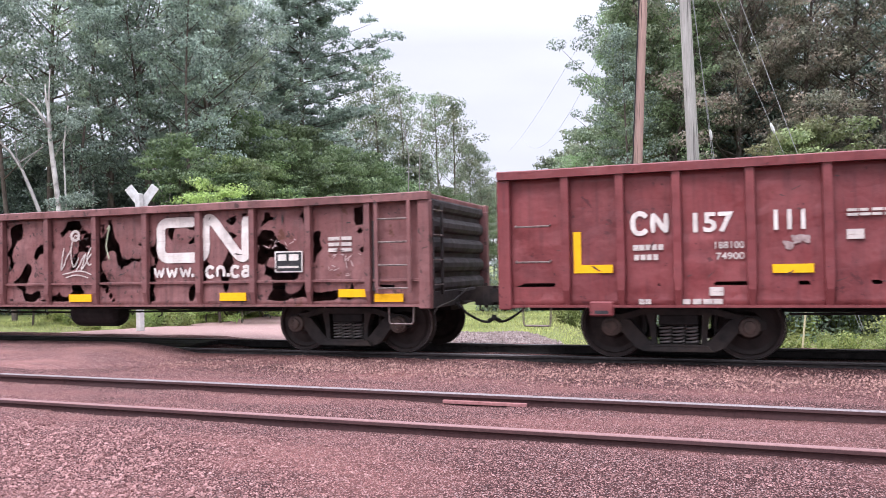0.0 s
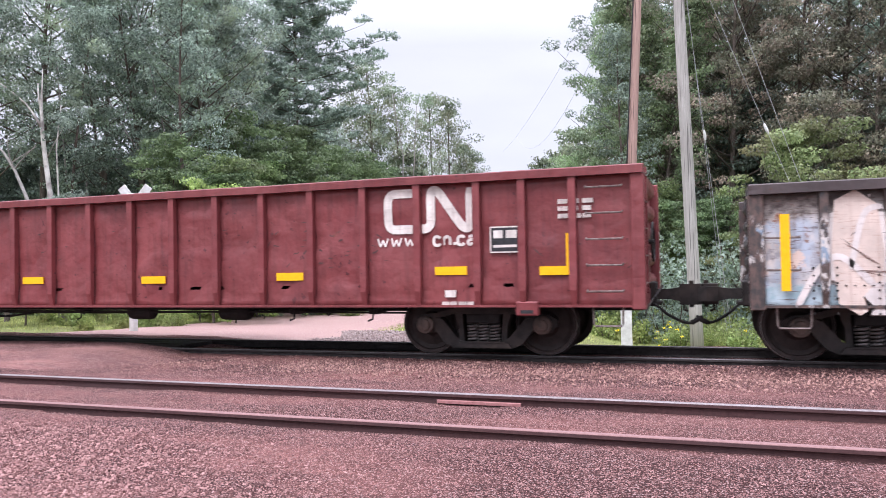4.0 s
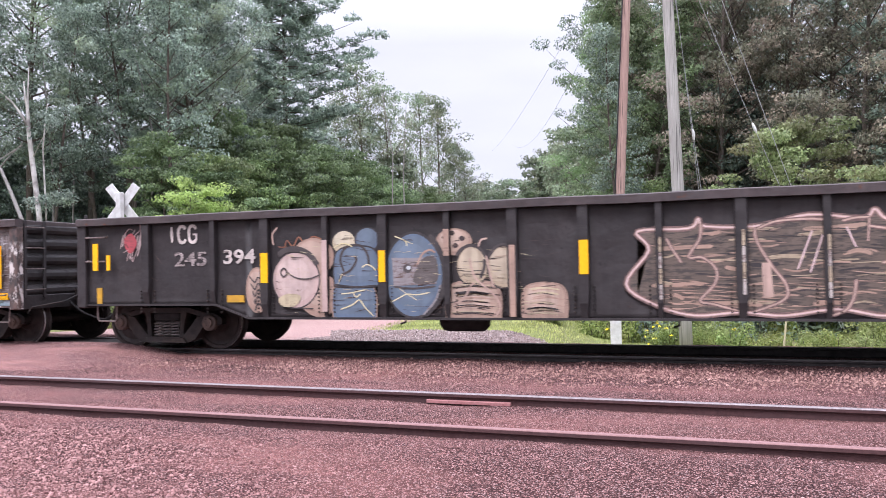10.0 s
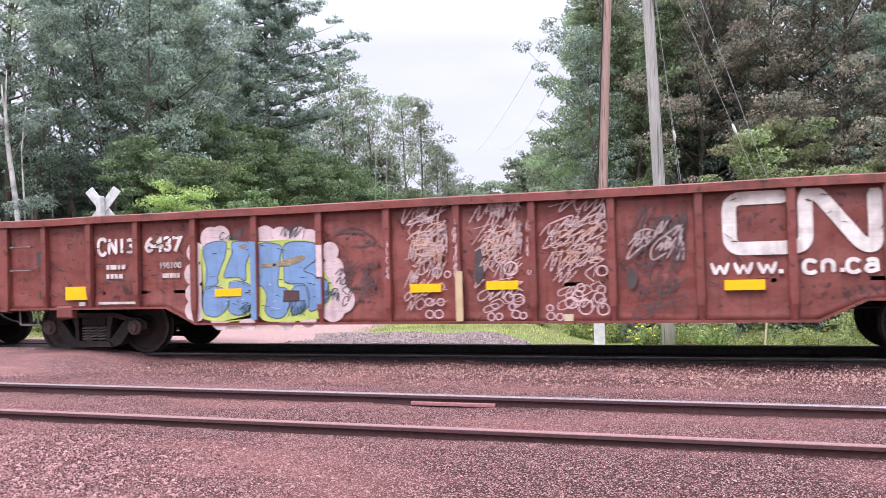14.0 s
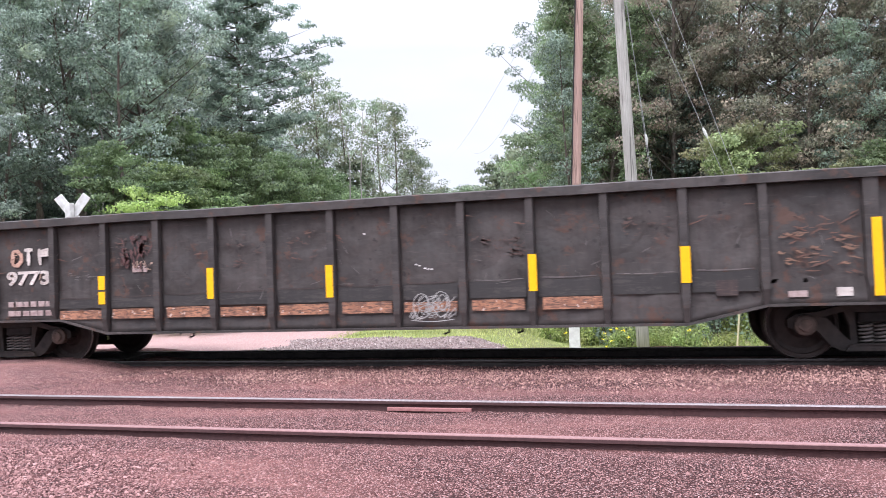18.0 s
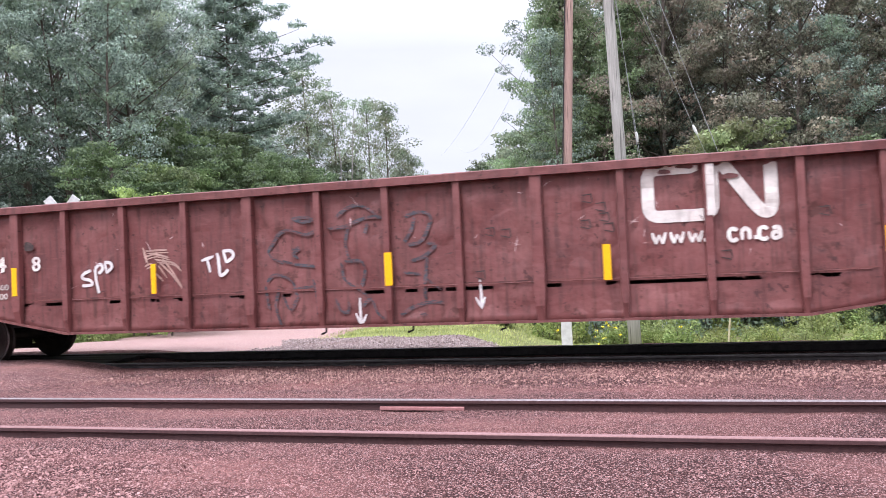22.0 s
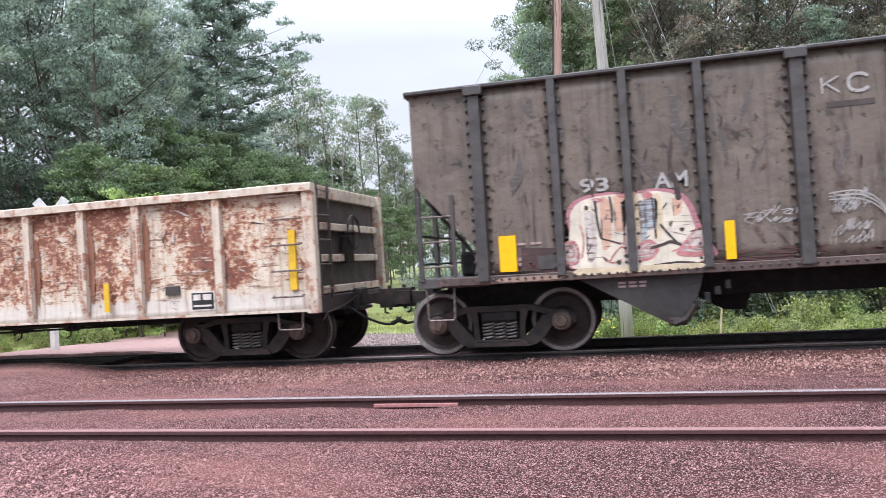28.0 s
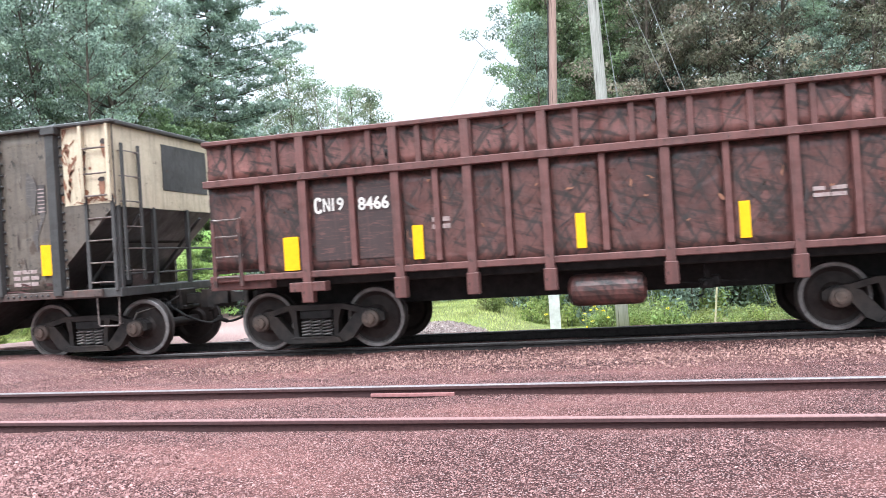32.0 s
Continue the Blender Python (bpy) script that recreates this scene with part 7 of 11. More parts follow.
def car_brown():
    c = gondola("brown low-sided gondola car with white owner's mark and chipped paint", -94.7, -78.66, 2.42, 0.76, 0.76, None,
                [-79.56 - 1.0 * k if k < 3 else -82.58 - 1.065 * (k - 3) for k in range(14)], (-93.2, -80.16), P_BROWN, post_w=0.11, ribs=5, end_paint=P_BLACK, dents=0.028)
    d = -86.7 - -86.68
    yellow(c, [(1.37 + d, 0.83, 0.49, 0.13), (4.49 + d, 0.84, 0.49, 0.13), (6.62 + d, 0.89, 0.46, 0.12), (7.22 + d, 0.82, 0.46, 0.12)])
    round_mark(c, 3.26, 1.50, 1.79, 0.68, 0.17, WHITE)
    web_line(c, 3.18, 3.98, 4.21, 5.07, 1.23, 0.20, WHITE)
    plate(c, 5.50, 1.28, 0.49, 0.33)
    small_bars(c, 6.44, 1.58, 0.44, 0.26, BONE, 3, 2)
    strokes(c, "graffiti_tag", scribbles(4, 1, 5), 1.13, 1.42, 0.75, 0.34, 0.024, BONE)
    strokes(c, "graffiti_tag", scribbles(5, 1, 1), 1.92, 1.45, 0.3, 0.33, 0.024, LIME_CHALK)
    strokes(c, "graffiti_tag", [[(0, 0.5), (0.6, 0.9), (1, 0.4)], [(0.1, 0.1), (0.5, 0.4), (0.9, 0.0)]], 1.2, 1.24, 0.65, 0.14, 0.02, BONE)
    line(c, ring(1.4, 1.57, 1.9, 2.06), 0.05, BONE, 0.012, closed=True)
    scars(c, 11, 55, -7.8, 7.0, 1.2, 2.2, W_SCAB, 0.15, 0.03)
    scars(c, 12, 16, 6.45, 7.0, 1.2, 1.55, W_SCRIBBLE, 0.12, 0.03, 0.012, 1.4)
    scars(c, 13, 10, 5.4, 5.95, 1.64, 1.8, W_SCRIBBLE, 0.12, 0.03, 0.012, 1.4)
    decal(c, "dark_patch", 7.08, 0.98, 0.18, 1.05, S_DARK)
    bm = bmesh.new()
    box(bm, -8.0, 7.98, -FACE - 0.03, -FACE, 1.12, 1.16, 0.004)
    part("side_rail", bm, P_BROWN, c)
    ladder(c, 7.28, 7.80, [1.02, 1.36, 1.70, 2.04], -FACE - 0.03, P_BROWN, True, 2.3, 0.95)
    tank(c, 0.9, 0.60, 1.05, 0.24, BLACK)
    valve(c, 2.9, 0.55, BLACK)
    return c


def car_maroon_long():
    ps = [-76.6, -75.87, -75.15, -74.26, -73.38, -72.48, -71.6, -70.75, -69.88, -69.02, -68.15, -67.3, -66.45, -65.58, -64.74, -63.9, -63.05, -62.19, -61.31, -60.45, -59.55, -58.9, -58.2]
    c = gondola("long maroon gondola car with high sides and yellow reflectors", -77.46, -57.34, 2.63, 0.75, 0.75, None, ps, (-75.18, -59.62), P_MAROON, post_w=0.12, ribs=5, dents=0.027)
    yellow(c, [(-6.62, 1.17, 0.47, 0.11), (-4.08, 1.16, 0.49, 0.11), (-0.59, 1.15, 0.47, 0.12), (2.0, 1.13, 0.48, 0.12), (4.58, 1.15, 0.47, 0.12), (7.2, 1.2, 0.48, 0.12), (-9.1, 1.2, 0.52, 0.11), (8.73, 1.18, 0.45, 0.12)])
    decal(c, "reflector", -9.1, 1.21, 0.10, 0.55, YELLOW)
    decal(c, "reflector", 9.1, 1.18, 0.09, 0.57, YELLOW)
    glyphs(c, ["hook", "zig"], -8.31, 1.72, 0.50, 0.25, 0.065, WHITE)
    lettering(c, "157", -7.55, 1.70, 0.49, 0.26, WHITE, bold=0.03)
    lettering(c, "111", -6.59, 1.71, 0.36, 0.25, WHITE, bold=0.03)
    small_bars(c, -8.31, 1.49, 0.40, 0.12, BONE, 1, 5)
    small_bars(c, -8.30, 1.36, 0.33, 0.12, BONE, 1, 4)
    lettering(c, "188100", -7.29, 1.49, 0.35, 0.09, BONE)
    lettering(c, "74900", -7.28, 1.35, 0.34, 0.09, BONE)
    decal(c, "stencil_patch", -7.37, 0.89, 0.17, 0.11, BONE)
    decal(c, "stencil_patch", 7.35, 0.88, 0.16, 0.10, WHITE)
    decal(c, "stencil_patch", -5.78, 1.57, 0.19, 0.12, BONE)
    strokes(c, "stencil_frame", [[(0, 0), (1, 0), (1, 1), (0, 1)]], -3.09, 1.78, 0.34, 0.17, 0.025, BONE, smooth=False, closed=True)
    small_bars(c, -3.05, 1.84, 0.26, 0.07, BONE, 1, 1)
    for x, z, w in ((-2.24, 1.82, 0.37), (-5.77, 1.85, 0.54), (7.3, 0.75, 0.5), (-7.7, 0.78, 0.5), (-8.25, 0.78, 0.16)):
        small_bars(c, x, z, w, 0.11, BONE, 2 if z > 1 else 1, 4)
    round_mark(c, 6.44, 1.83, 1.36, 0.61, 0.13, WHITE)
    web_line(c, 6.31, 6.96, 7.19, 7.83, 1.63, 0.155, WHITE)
    plate(c, 8.03, 1.50, 0.45, 0.37)
    small_bars(c, 9.0, 1.95, 0.5, 0.3, BONE, 3, 3)
    strokes(c, "graffiti_tag", scrawl(9, 3), -6.5, 1.40, 0.3, 0.28, 0.03, FAINT)
    scars(c, 21, 45, -9.4, 9.2, 1.0, 2.4, W_DING, 0.14, 0.03, 0.012, 0.4, (), 0.2)
    scars(c, 22, 24, 4.2, 6.3, 1.3, 2.0, W_DING, 0.12, 0.04, 0.012, 0.5, (), 0.3)
    for x in (-8.74, 8.55):
        bm = bmesh.new()
        box(bm, x - 0.16, x + 0.16, -FACE - 0.05, -FACE + 0.1, 0.62, 0.82, 0.02)
        jack = part("jacking_pad", bm, P_MAROON, c)
        bm = bmesh.new()
        box(bm, x - 0.09, x + 0.09, -FACE - 0.053, -FACE - 0.045, 0.655, 0.70, 0.0)
        part("pad_slot", bm, STENCIL_BLACK, jack)
    ladder(c, -9.9, -9.42, [1.36, 1.85], -FACE, P_MAROON)
    ladder(c, 9.38, 9.86, [0.95, 1.3, 1.65, 2.0, 2.35], -FACE, P_MAROON)
    brake_wheel(c, 10.02, 1, -0.62, 1.62)
    for x, s in ((1.2, 0.55), (3.1, 0.62)):
        tank(c, x, 0.62, s, 0.13, BLACK)
    for x in (-2.6, 0.2, 4.6, 6.0):
        valve(c, x, 0.5, BLACK)
    bm = bmesh.new()
    tube(bm, [(-6.4, -0.9, 0.62), (-3.0, -0.95, 0.645), (1.0, -0.95, 0.64), (6.6, -0.9, 0.62)], 0.016, 6)
    part("brake_rod", bm, BLACK, c)
    bm = bmesh.new()
    tube(bm, [(-2.3, -1.0, 0.74), (-2.3, -1.0, 0.56), (-1.7, -0.8, 0.53), (-1.2, -0.7, 0.60)], 0.02, 6)
    part("brake_lever", bm, BLACK, c)
    return c


def car_mural():
    ps = [-55.13, -54.42, -53.46, -52.49, -51.53, -50.62, -49.73, -48.82, -47.9, -46.98, -46.1, -45.17, -44.25, -43.3, -42.35, -41.4, -40.72]
    c = gondola("gondola car covered in a weathered blue and white spray mural", -55.9, -39.9, 2.28, 0.74, 0.58, (-53.5, -52.5, -43.0, -42.3), ps, (-54.5, -41.28), P_MURAL,
                P_DARK_ROOF, 0.11, P_MURAL_POST, (), 0.13, 5, P_BLACK, 0.02)
    # sky-blue and lilac letters under a black and white skyline
    for k, (x0, x1, z1, m) in enumerate(((-7.2, -6.5, 1.9, W_WHITE), (-6.4, -5.5, 1.6, W_SKY), (-3.45, -2.85, 1.72, W_SKY))):
        d = 0.06 * k
        fill(c, [(x0, 1.08 + d), (x0 + 0.03, z1 - 0.12), (x0 + 0.1, z1), (x1 - 0.08, z1 - 0.02), (x1, z1 - 0.14), (x1 - 0.05, 1.45), (x1 + 0.02, 1.05 - d)], m, 0.020, 2)
    for x0, x1, z0 in ((-6.0, -5.3, 0.98), (-3.3, -2.8, 1.1)):
        fill(c, [(x0, 0.64), (x0 + 0.05, z0 + 0.1), ((x0 + x1) / 2, z0), (x1, z0 + 0.12), (x1 - 0.02, 0.64)], W_AQUA, 0.0195, 2)
    for mat, pts in ((W_SKY, [(-2.67, 1.78), (-1.96, 1.76), (-1.94, 1.44), (-1.96, 1.14), (-2.65, 1.12)]), (W_LILAC, [(-1.69, 1.79), (-1.37, 1.83), (-0.95, 1.82), (-0.99, 1.13), (-1.67, 1.14)]), (W_SKY, [(-0.81, 1.82), (-0.46, 1.8), (-0.08, 1.84), (-0.07, 1.15), (-0.8, 1.13)]), (W_LILAC, [(0.16, 1.85), (0.34, 1.87), (0.42, 1.94), (0.78, 1.93), (0.8, 1.11), (0.22, 1.09)]), (W_LILAC, [(1.03, 1.87), (1.17, 1.87), (1.29, 1.66), (1.44, 1.49), (1.48, 1.38), (1.34, 1.29), (1.06, 1.18)]), (W_SKY, [(1.39, 1.74), (1.76, 1.76), (1.72, 1.17), (1.38, 1.22)]), (W_LILAC, [(1.99, 1.75), (2.64, 1.75), (2.63, 1.11), (2.0, 1.12)]), (W_AQUA, [(-2.47, 1.09), (-1.99, 1.1), (-2.0, 0.59), (-2.24, 0.6), (-2.48, 0.58)]), (W_AQUA, [(-1.56, 1.08), (-1.02, 1.09), (-1.03, 0.59), (-1.29, 0.61), (-1.57, 0.58)]), (W_AQUA, [(-0.63, 1.07), (-0.09, 1.08), (-0.1, 0.59), (-0.37, 0.61), (-0.64, 0.59)]), (W_AQUA, [(0.22, 1.07), (0.79, 1.07), (0.78, 0.6), (0.5, 0.61), (0.21, 0.59)]), (W_AQUA, [(1.14, 1.06), (1.69, 1.06), (1.69, 0.6), (1.41, 0.62), (1.13, 0.59)]), (W_AQUA, [(2.03, 1.05), (2.31, 1.06), (2.3, 0.6), (2.16, 0.62), (2.02, 0.6)]), (W_SKY, [(2.82, 1.79), (3.04, 1.91), (3.15, 1.93), (3.22, 1.73), (3.54, 1.68), (3.56, 1.42), (2.85, 1.39)]), (W_GREY, [(2.83, 1.38), (3.56, 1.41), (3.55, 1.12), (2.98, 1.13)]), (W_LILAC, [(3.72, 1.87), (3.97, 1.88), (4.03, 1.71), (4.19, 1.41), (4.43, 1.38), (4.51, 1.44), (4.53, 1.84), (4.16, 1.89)]), (W_GREY, [(3.73, 1.67), (3.99, 1.62), (4.11, 1.41), (4.47, 1.28), (4.47, 1.15), (3.74, 1.16)]), (W_AQUA, [(3.73, 1.05), (4.51, 1.09), (4.52, 0.65), (3.75, 0.63)]), (W_AQUA, [(4.73, 1.13), (5.38, 1.14), (5.37, 0.77), (5.05, 0.61), (4.74, 0.61)]), (W_UMBER, [(5.86, 1.79), (6.1, 1.86), (6.43, 1.91), (6.41, 1.56), (6.4, 1.43), (6.13, 1.37), (5.87, 1.29)]), (W_SKY, [(6.67, 1.9), (6.92, 1.93), (7.11, 2.0), (7.12, 1.5), (6.7, 1.47)]), (W_AQUA, [(6.64, 1.3), (7.04, 1.4), (7.13, 0.81), (6.63, 0.81)]), (W_AQUA, [(5.86, 0.97), (6.37, 1.2), (6.38, 0.81), (5.86, 0.79)])):
        fill(c, pts, mat, 0.020, 1)
    for mat, pts in ((W_WHITE, [(-2.03, 0.97), (-1.95, 0.98), (-1.87, 0.62), (-1.97, 0.59)]), (W_WHITE, [(-1.62, 0.96), (-1.53, 0.96), (-1.59, 0.62), (-1.68, 0.62)]), (W_WHITE, [(-1.14, 0.97), (-0.91, 0.97), (-0.9, 0.8), (-1.15, 0.81)]), (W_WHITE, [(-0.76, 0.9), (-0.47, 0.92), (-0.42, 1.1), (-0.37, 1.09), (-0.42, 0.84), (-0.75, 0.8)]), (W_WHITE, [(0.15, 1.52), (0.33, 1.47), (0.4, 1.12), (0.37, 0.86), (0.3, 0.88), (0.17, 1.14)]), (W_WHITE, [(1.03, 0.83), (1.43, 0.89), (1.56, 0.97), (1.58, 0.83), (1.13, 0.8)]), (W_WHITE, [(2.33, 1.1), (2.6, 1.09), (2.62, 0.61), (2.3, 0.61)]), (W_WHITE, [(3.08, 1.89), (3.22, 1.88), (3.34, 1.47), (3.45, 1.23), (3.38, 1.23), (3.21, 1.6)]), (W_WHITE, [(3.29, 0.86), (3.44, 1.04), (3.51, 0.99), (3.44, 0.82), (3.35, 0.76)]), (W_WHITE, [(4.01, 1.73), (4.07, 1.75), (4.21, 1.45), (4.41, 1.36), (4.31, 1.3), (4.19, 1.32), (4.07, 1.49)]), (W_WHITE, [(3.84, 0.91), (4.05, 0.95), (4.3, 0.69), (4.23, 0.63), (3.96, 0.63), (3.93, 0.75)]), (W_WHITE, [(4.52, 0.82), (4.56, 0.73), (4.34, 0.61), (4.3, 0.65)]), (W_WHITE, [(5.2, 1.79), (5.35, 1.81), (5.29, 1.57), (5.17, 1.57)]), (W_WHITE, [(4.83, 1.03), (5.04, 1.04), (5.09, 1.12), (5.03, 0.92), (5.13, 0.63), (5.0, 0.82)]), (W_WHITE, [(7.06, 2.04), (7.16, 2.05), (7.16, 1.57), (7.08, 1.46)]), (W_WHITE, [(5.75, 0.77), (5.85, 1.13), (5.88, 1.05), (5.81, 0.77)]), (W_CREAM, [(5.42, 1.34), (5.47, 1.06), (5.43, 0.92), (5.39, 0.98)]), (W_CREAM, [(5.71, 0.85), (5.83, 0.79), (5.8, 0.73), (5.68, 0.75)]), (W_CREAM, [(4.37, 1.15), (4.47, 1.17), (4.53, 1.05), (4.43, 1.03)]), (W_BARE, [(5.81, 1.25), (5.98, 1.31), (6.34, 1.4), (6.54, 1.49), (6.56, 1.43), (6.34, 1.34), (6.09, 1.25), (5.83, 1.19)]), (W_HALO, [(6.19, 1.17), (6.41, 1.26), (6.66, 1.39), (6.91, 1.48), (7.06, 1.46), (6.91, 1.41), (6.7, 1.33), (6.48, 1.24), (6.26, 1.11)]), (W_HALO, [(6.12, 1.07), (6.37, 1.13), (6.39, 0.99), (6.19, 0.97)])):
        fill(c, pts, mat, 0.0255, 1)
    for mat, z, pts in ((W_CREAMY, 1, [(-7.11, 2.04), (-6.65, 1.98), (-6.63, 0.80), (-7.09, 0.78)]), (W_WHITE, 2, [(-6.39, 2.0), (-5.69, 1.98), (-5.68, 1.36), (-6.42, 1.33)]), (W_FLESH, 3, [(-6.6, 1.16), (-6.19, 1.36), (-5.68, 1.48), (-5.73, 1.10), (-6.35, 1.11)]),
                        (W_WHITE, 1, [(-5.42, 1.71), (-4.75, 1.72), (-4.76, 1.34), (-5.42, 1.33)]), (W_CREAMY, 4, [(-2.06, 0.96), (-1.62, 0.96), (-1.69, 0.62), (-2.05, 0.62)]), (W_CREAMY, 3, [(-0.08, 1.04), (0.02, 1.19), (0.29, 1.11), (0.25, 0.82)]),
                        (W_WHITE, 4, [(2.3, 1.1), (2.61, 1.08), (2.6, 0.62), (2.26, 0.62)]), (W_CREAMY, 2, [(-2.73, 1.26), (-2.57, 1.26), (-2.61, 0.62), (-2.77, 0.62)]), (W_WHITE, 3, [(-3.68, 1.44), (-3.55, 1.44), (-3.35, 1.11), (-3.38, 0.9), (-3.5, 0.9), (-3.64, 1.07)])):
        fill(c, pts, mat, 0.0205 + 0.0006 * z, 2)
    for x0, x1, z0, z1 in ((-4.70, -4.62, 0.62, 1.45), (-4.50, -4.40, 0.62, 1.5), (-3.78, -3.66, 0.64, 1.5), (-3.62, -3.52, 0.66, 1.25), (-2.52, -2.44, 1.1, 1.9), (0.86, 0.93, 0.7, 1.8), (2.06, 2.14, 0.7, 1.8), (3.78, 3.9, 0.7, 1.85), (4.62, 4.74, 0.65, 1.6), (5.5, 5.62, 0.8, 1.9), (6.4, 6.5, 0.8, 1.8)):
        scars(c, int(900 + x0 * 40), 7, x0 - 0.03, x1 + 0.03, z0, z1, W_BROWN_RUN, (z1 - z0) * 0.5, 0.035, 0.0274, 0.07)
    skyline = [(-2.64, 1.81), (-1.52, 1.83), (-1.37, 1.9), (-0.51, 1.86), (-0.35, 1.89), (0.24, 1.87), (0.34, 1.99), (0.78, 1.98), (0.85, 1.89), (1.18, 1.9), (1.27, 1.79), (1.44, 1.83), (2.66, 1.78), (2.8, 1.86)]
    line(c, skyline, 0.065, S_DARK, 0.024, False)
    line(c, [(x, z - 0.06) for x, z in skyline], 0.045, W_WHITE, 0.025, False)
    for w, pts in [(0.045, [(-0.64, 0.85), (-0.15, 0.85), (-0.13, 0.62)]), (0.045, [(1.17, 1.87), (1.32, 1.63), (1.48, 1.48), (1.47, 1.38), (1.29, 1.27), (1.09, 1.22)]), (0.045, [(1.28, 1.18), (1.7, 1.18)]), (0.045, [(2.73, 1.77), (2.86, 1.85), (3.13, 1.95)]), (0.045, [(3.48, 1.72), (3.56, 1.79), (3.72, 1.89), (3.97, 1.9), (4.01, 1.84), (4.11, 1.92), (4.32, 1.89), (4.55, 1.86)]), (0.045, [(5.69, 1.74), (5.84, 1.79), (5.99, 1.85), (6.28, 1.93), (6.64, 1.98)]), (0.045, [(5.86, 1.75), (5.91, 1.61), (5.89, 1.51)])]:
        line(c, pts, w, W_WHITE, 0.026, False)
    for k, pts in enumerate([[(-1.56, 1.19), (-1.24, 1.28), (-1.02, 1.38)], [(-1.67, 1.19), (-1.19, 1.26)], [(-0.74, 1.35), (-0.63, 1.25), (-0.36, 1.2), (-0.09, 1.23)], [(-0.79, 1.4), (-0.57, 1.46)], [(0.12, 1.19), (0.44, 1.49), (0.69, 1.63)], [(0.23, 1.38), (0.64, 1.32)], [(0.33, 1.54), (0.53, 1.23)], [(-1.49, 1.76), (-1.38, 1.55), (-1.18, 1.35)], [(1.06, 1.18), (1.39, 1.31)], [(2.08, 1.21), (2.33, 1.34), (2.61, 1.38)], [(2.05, 1.32), (2.56, 1.25)], [(2.1, 1.41), (2.61, 1.44)], [(2.19, 1.16), (2.38, 1.43)], [(2.28, 1.16), (2.61, 1.29)], [(2.15, 1.37), (2.47, 1.34)], [(1.17, 1.54), (1.19, 1.27)], [(0.44, 1.73), (0.75, 1.65)], [(-0.52, 1.54), (-0.41, 1.2)], [(-2.47, 1.38), (-2.05, 1.47)], [(-2.59, 1.58), (-2.22, 1.6)], [(3.75, 1.5), (4.19, 1.53)], [(3.77, 1.29), (4.15, 1.3)], [(4.1, 1.28), (4.43, 1.36)], [(2.9, 1.65), (3.17, 1.69)], [(2.99, 1.43), (3.52, 1.55)], [(5.92, 1.77), (6.2, 1.6)], [(5.95, 1.53), (6.35, 1.68)], [(5.98, 1.41), (6.24, 1.56)], [(6.74, 1.78), (7.02, 1.65)], [(6.77, 1.58), (7.05, 1.73)], [(6.69, 1.24), (7.0, 1.12)], [(6.76, 1.04), (7.04, 1.23)]]):
        line(c, pts, 0.016 + 0.008 * (k % 3), (W_RUST, W_SCAB, W_BROWN_RUN)[k % 3], 0.028)
        line(c, [(x + 0.06, z - 0.03 - 0.02 * (k % 2)) for x, z in pts], 0.013, W_SCAB, 0.0284)
    line(c, [(-3.65, 2.02), (-3.4, 1.80), (-2.97, 1.74), (-2.78, 1.60)], 0.065, S_DARK, 0.0242, False)
    for pts, w in (([(-6.95, 1.2), (-6.8, 1.85), (-6.6, 1.95)], 0.07), ([(-7.55, 0.75), (-7.3, 1.2), (-7.05, 1.35), (-6.7, 1.0)], 0.08), ([(-5.45, 1.3), (-5.2, 0.95), (-5.15, 0.66)], 0.07),
                   ([(-3.3, 1.5), (-3.35, 1.0)], 0.09), ([(-4.1, 0.66), (-3.9, 0.95), (-3.85, 1.3)], 0.06)):
        line(c, pts, w, W_WHITE, 0.026)
    for x0, x1, z0, z1 in ((-5.0, -4.8, 1.1, 1.9), (-6.35, -6.0, 1.3, 1.7)):
        fill(c, [(x0, z1), (x1 - 0.04, z1 + 0.02), (x1, z0 + 0.02), (x0 + 0.03, z0)], W_WHITE, 0.0255, 1)
    line(c, [(2.66, 1.46), (2.86, 1.30), (2.92, 1.08), (2.78, 0.95)], 0.05, S_DARK, 0.027)
    # rust that runs beside the posts, scratches, dark repairs
    for x, z0, z1 in ((-4.58, 0.66, 1.9), (-3.55, 0.62, 1.8), (-2.78, 0.62, 1.3), (-1.7, 1.0, 1.9), (0.1, 1.0, 1.7), (1.0, 1.2, 1.85), (2.0, 0.7, 1.7), (3.0, 1.1, 1.6), (5.1, 1.0, 1.8), (5.9, 0.7, 1.6), (6.7, 0.8, 1.8)):
        scars(c, int(1400 + x * 40), 7, x - 0.05, x + 0.05, z0, z1, W_RUST, (z1 - z0) * 0.45, 0.035, 0.0275, 0.08)
    scars(c, 34, 70, -7.2, 6.8, 1.75, 2.1, W_WHITE, 0.4, 0.03, 0.014, 1.6)
    scars(c, 31, 60, -7.0, 6.6, 1.1, 1.7, W_RUST, 0.45, 0.026, 0.028, 1.5)
    # rags of white and salmon left at the feet and shoulders of the posts, their lower edges dark
    tear = random.Random(52)
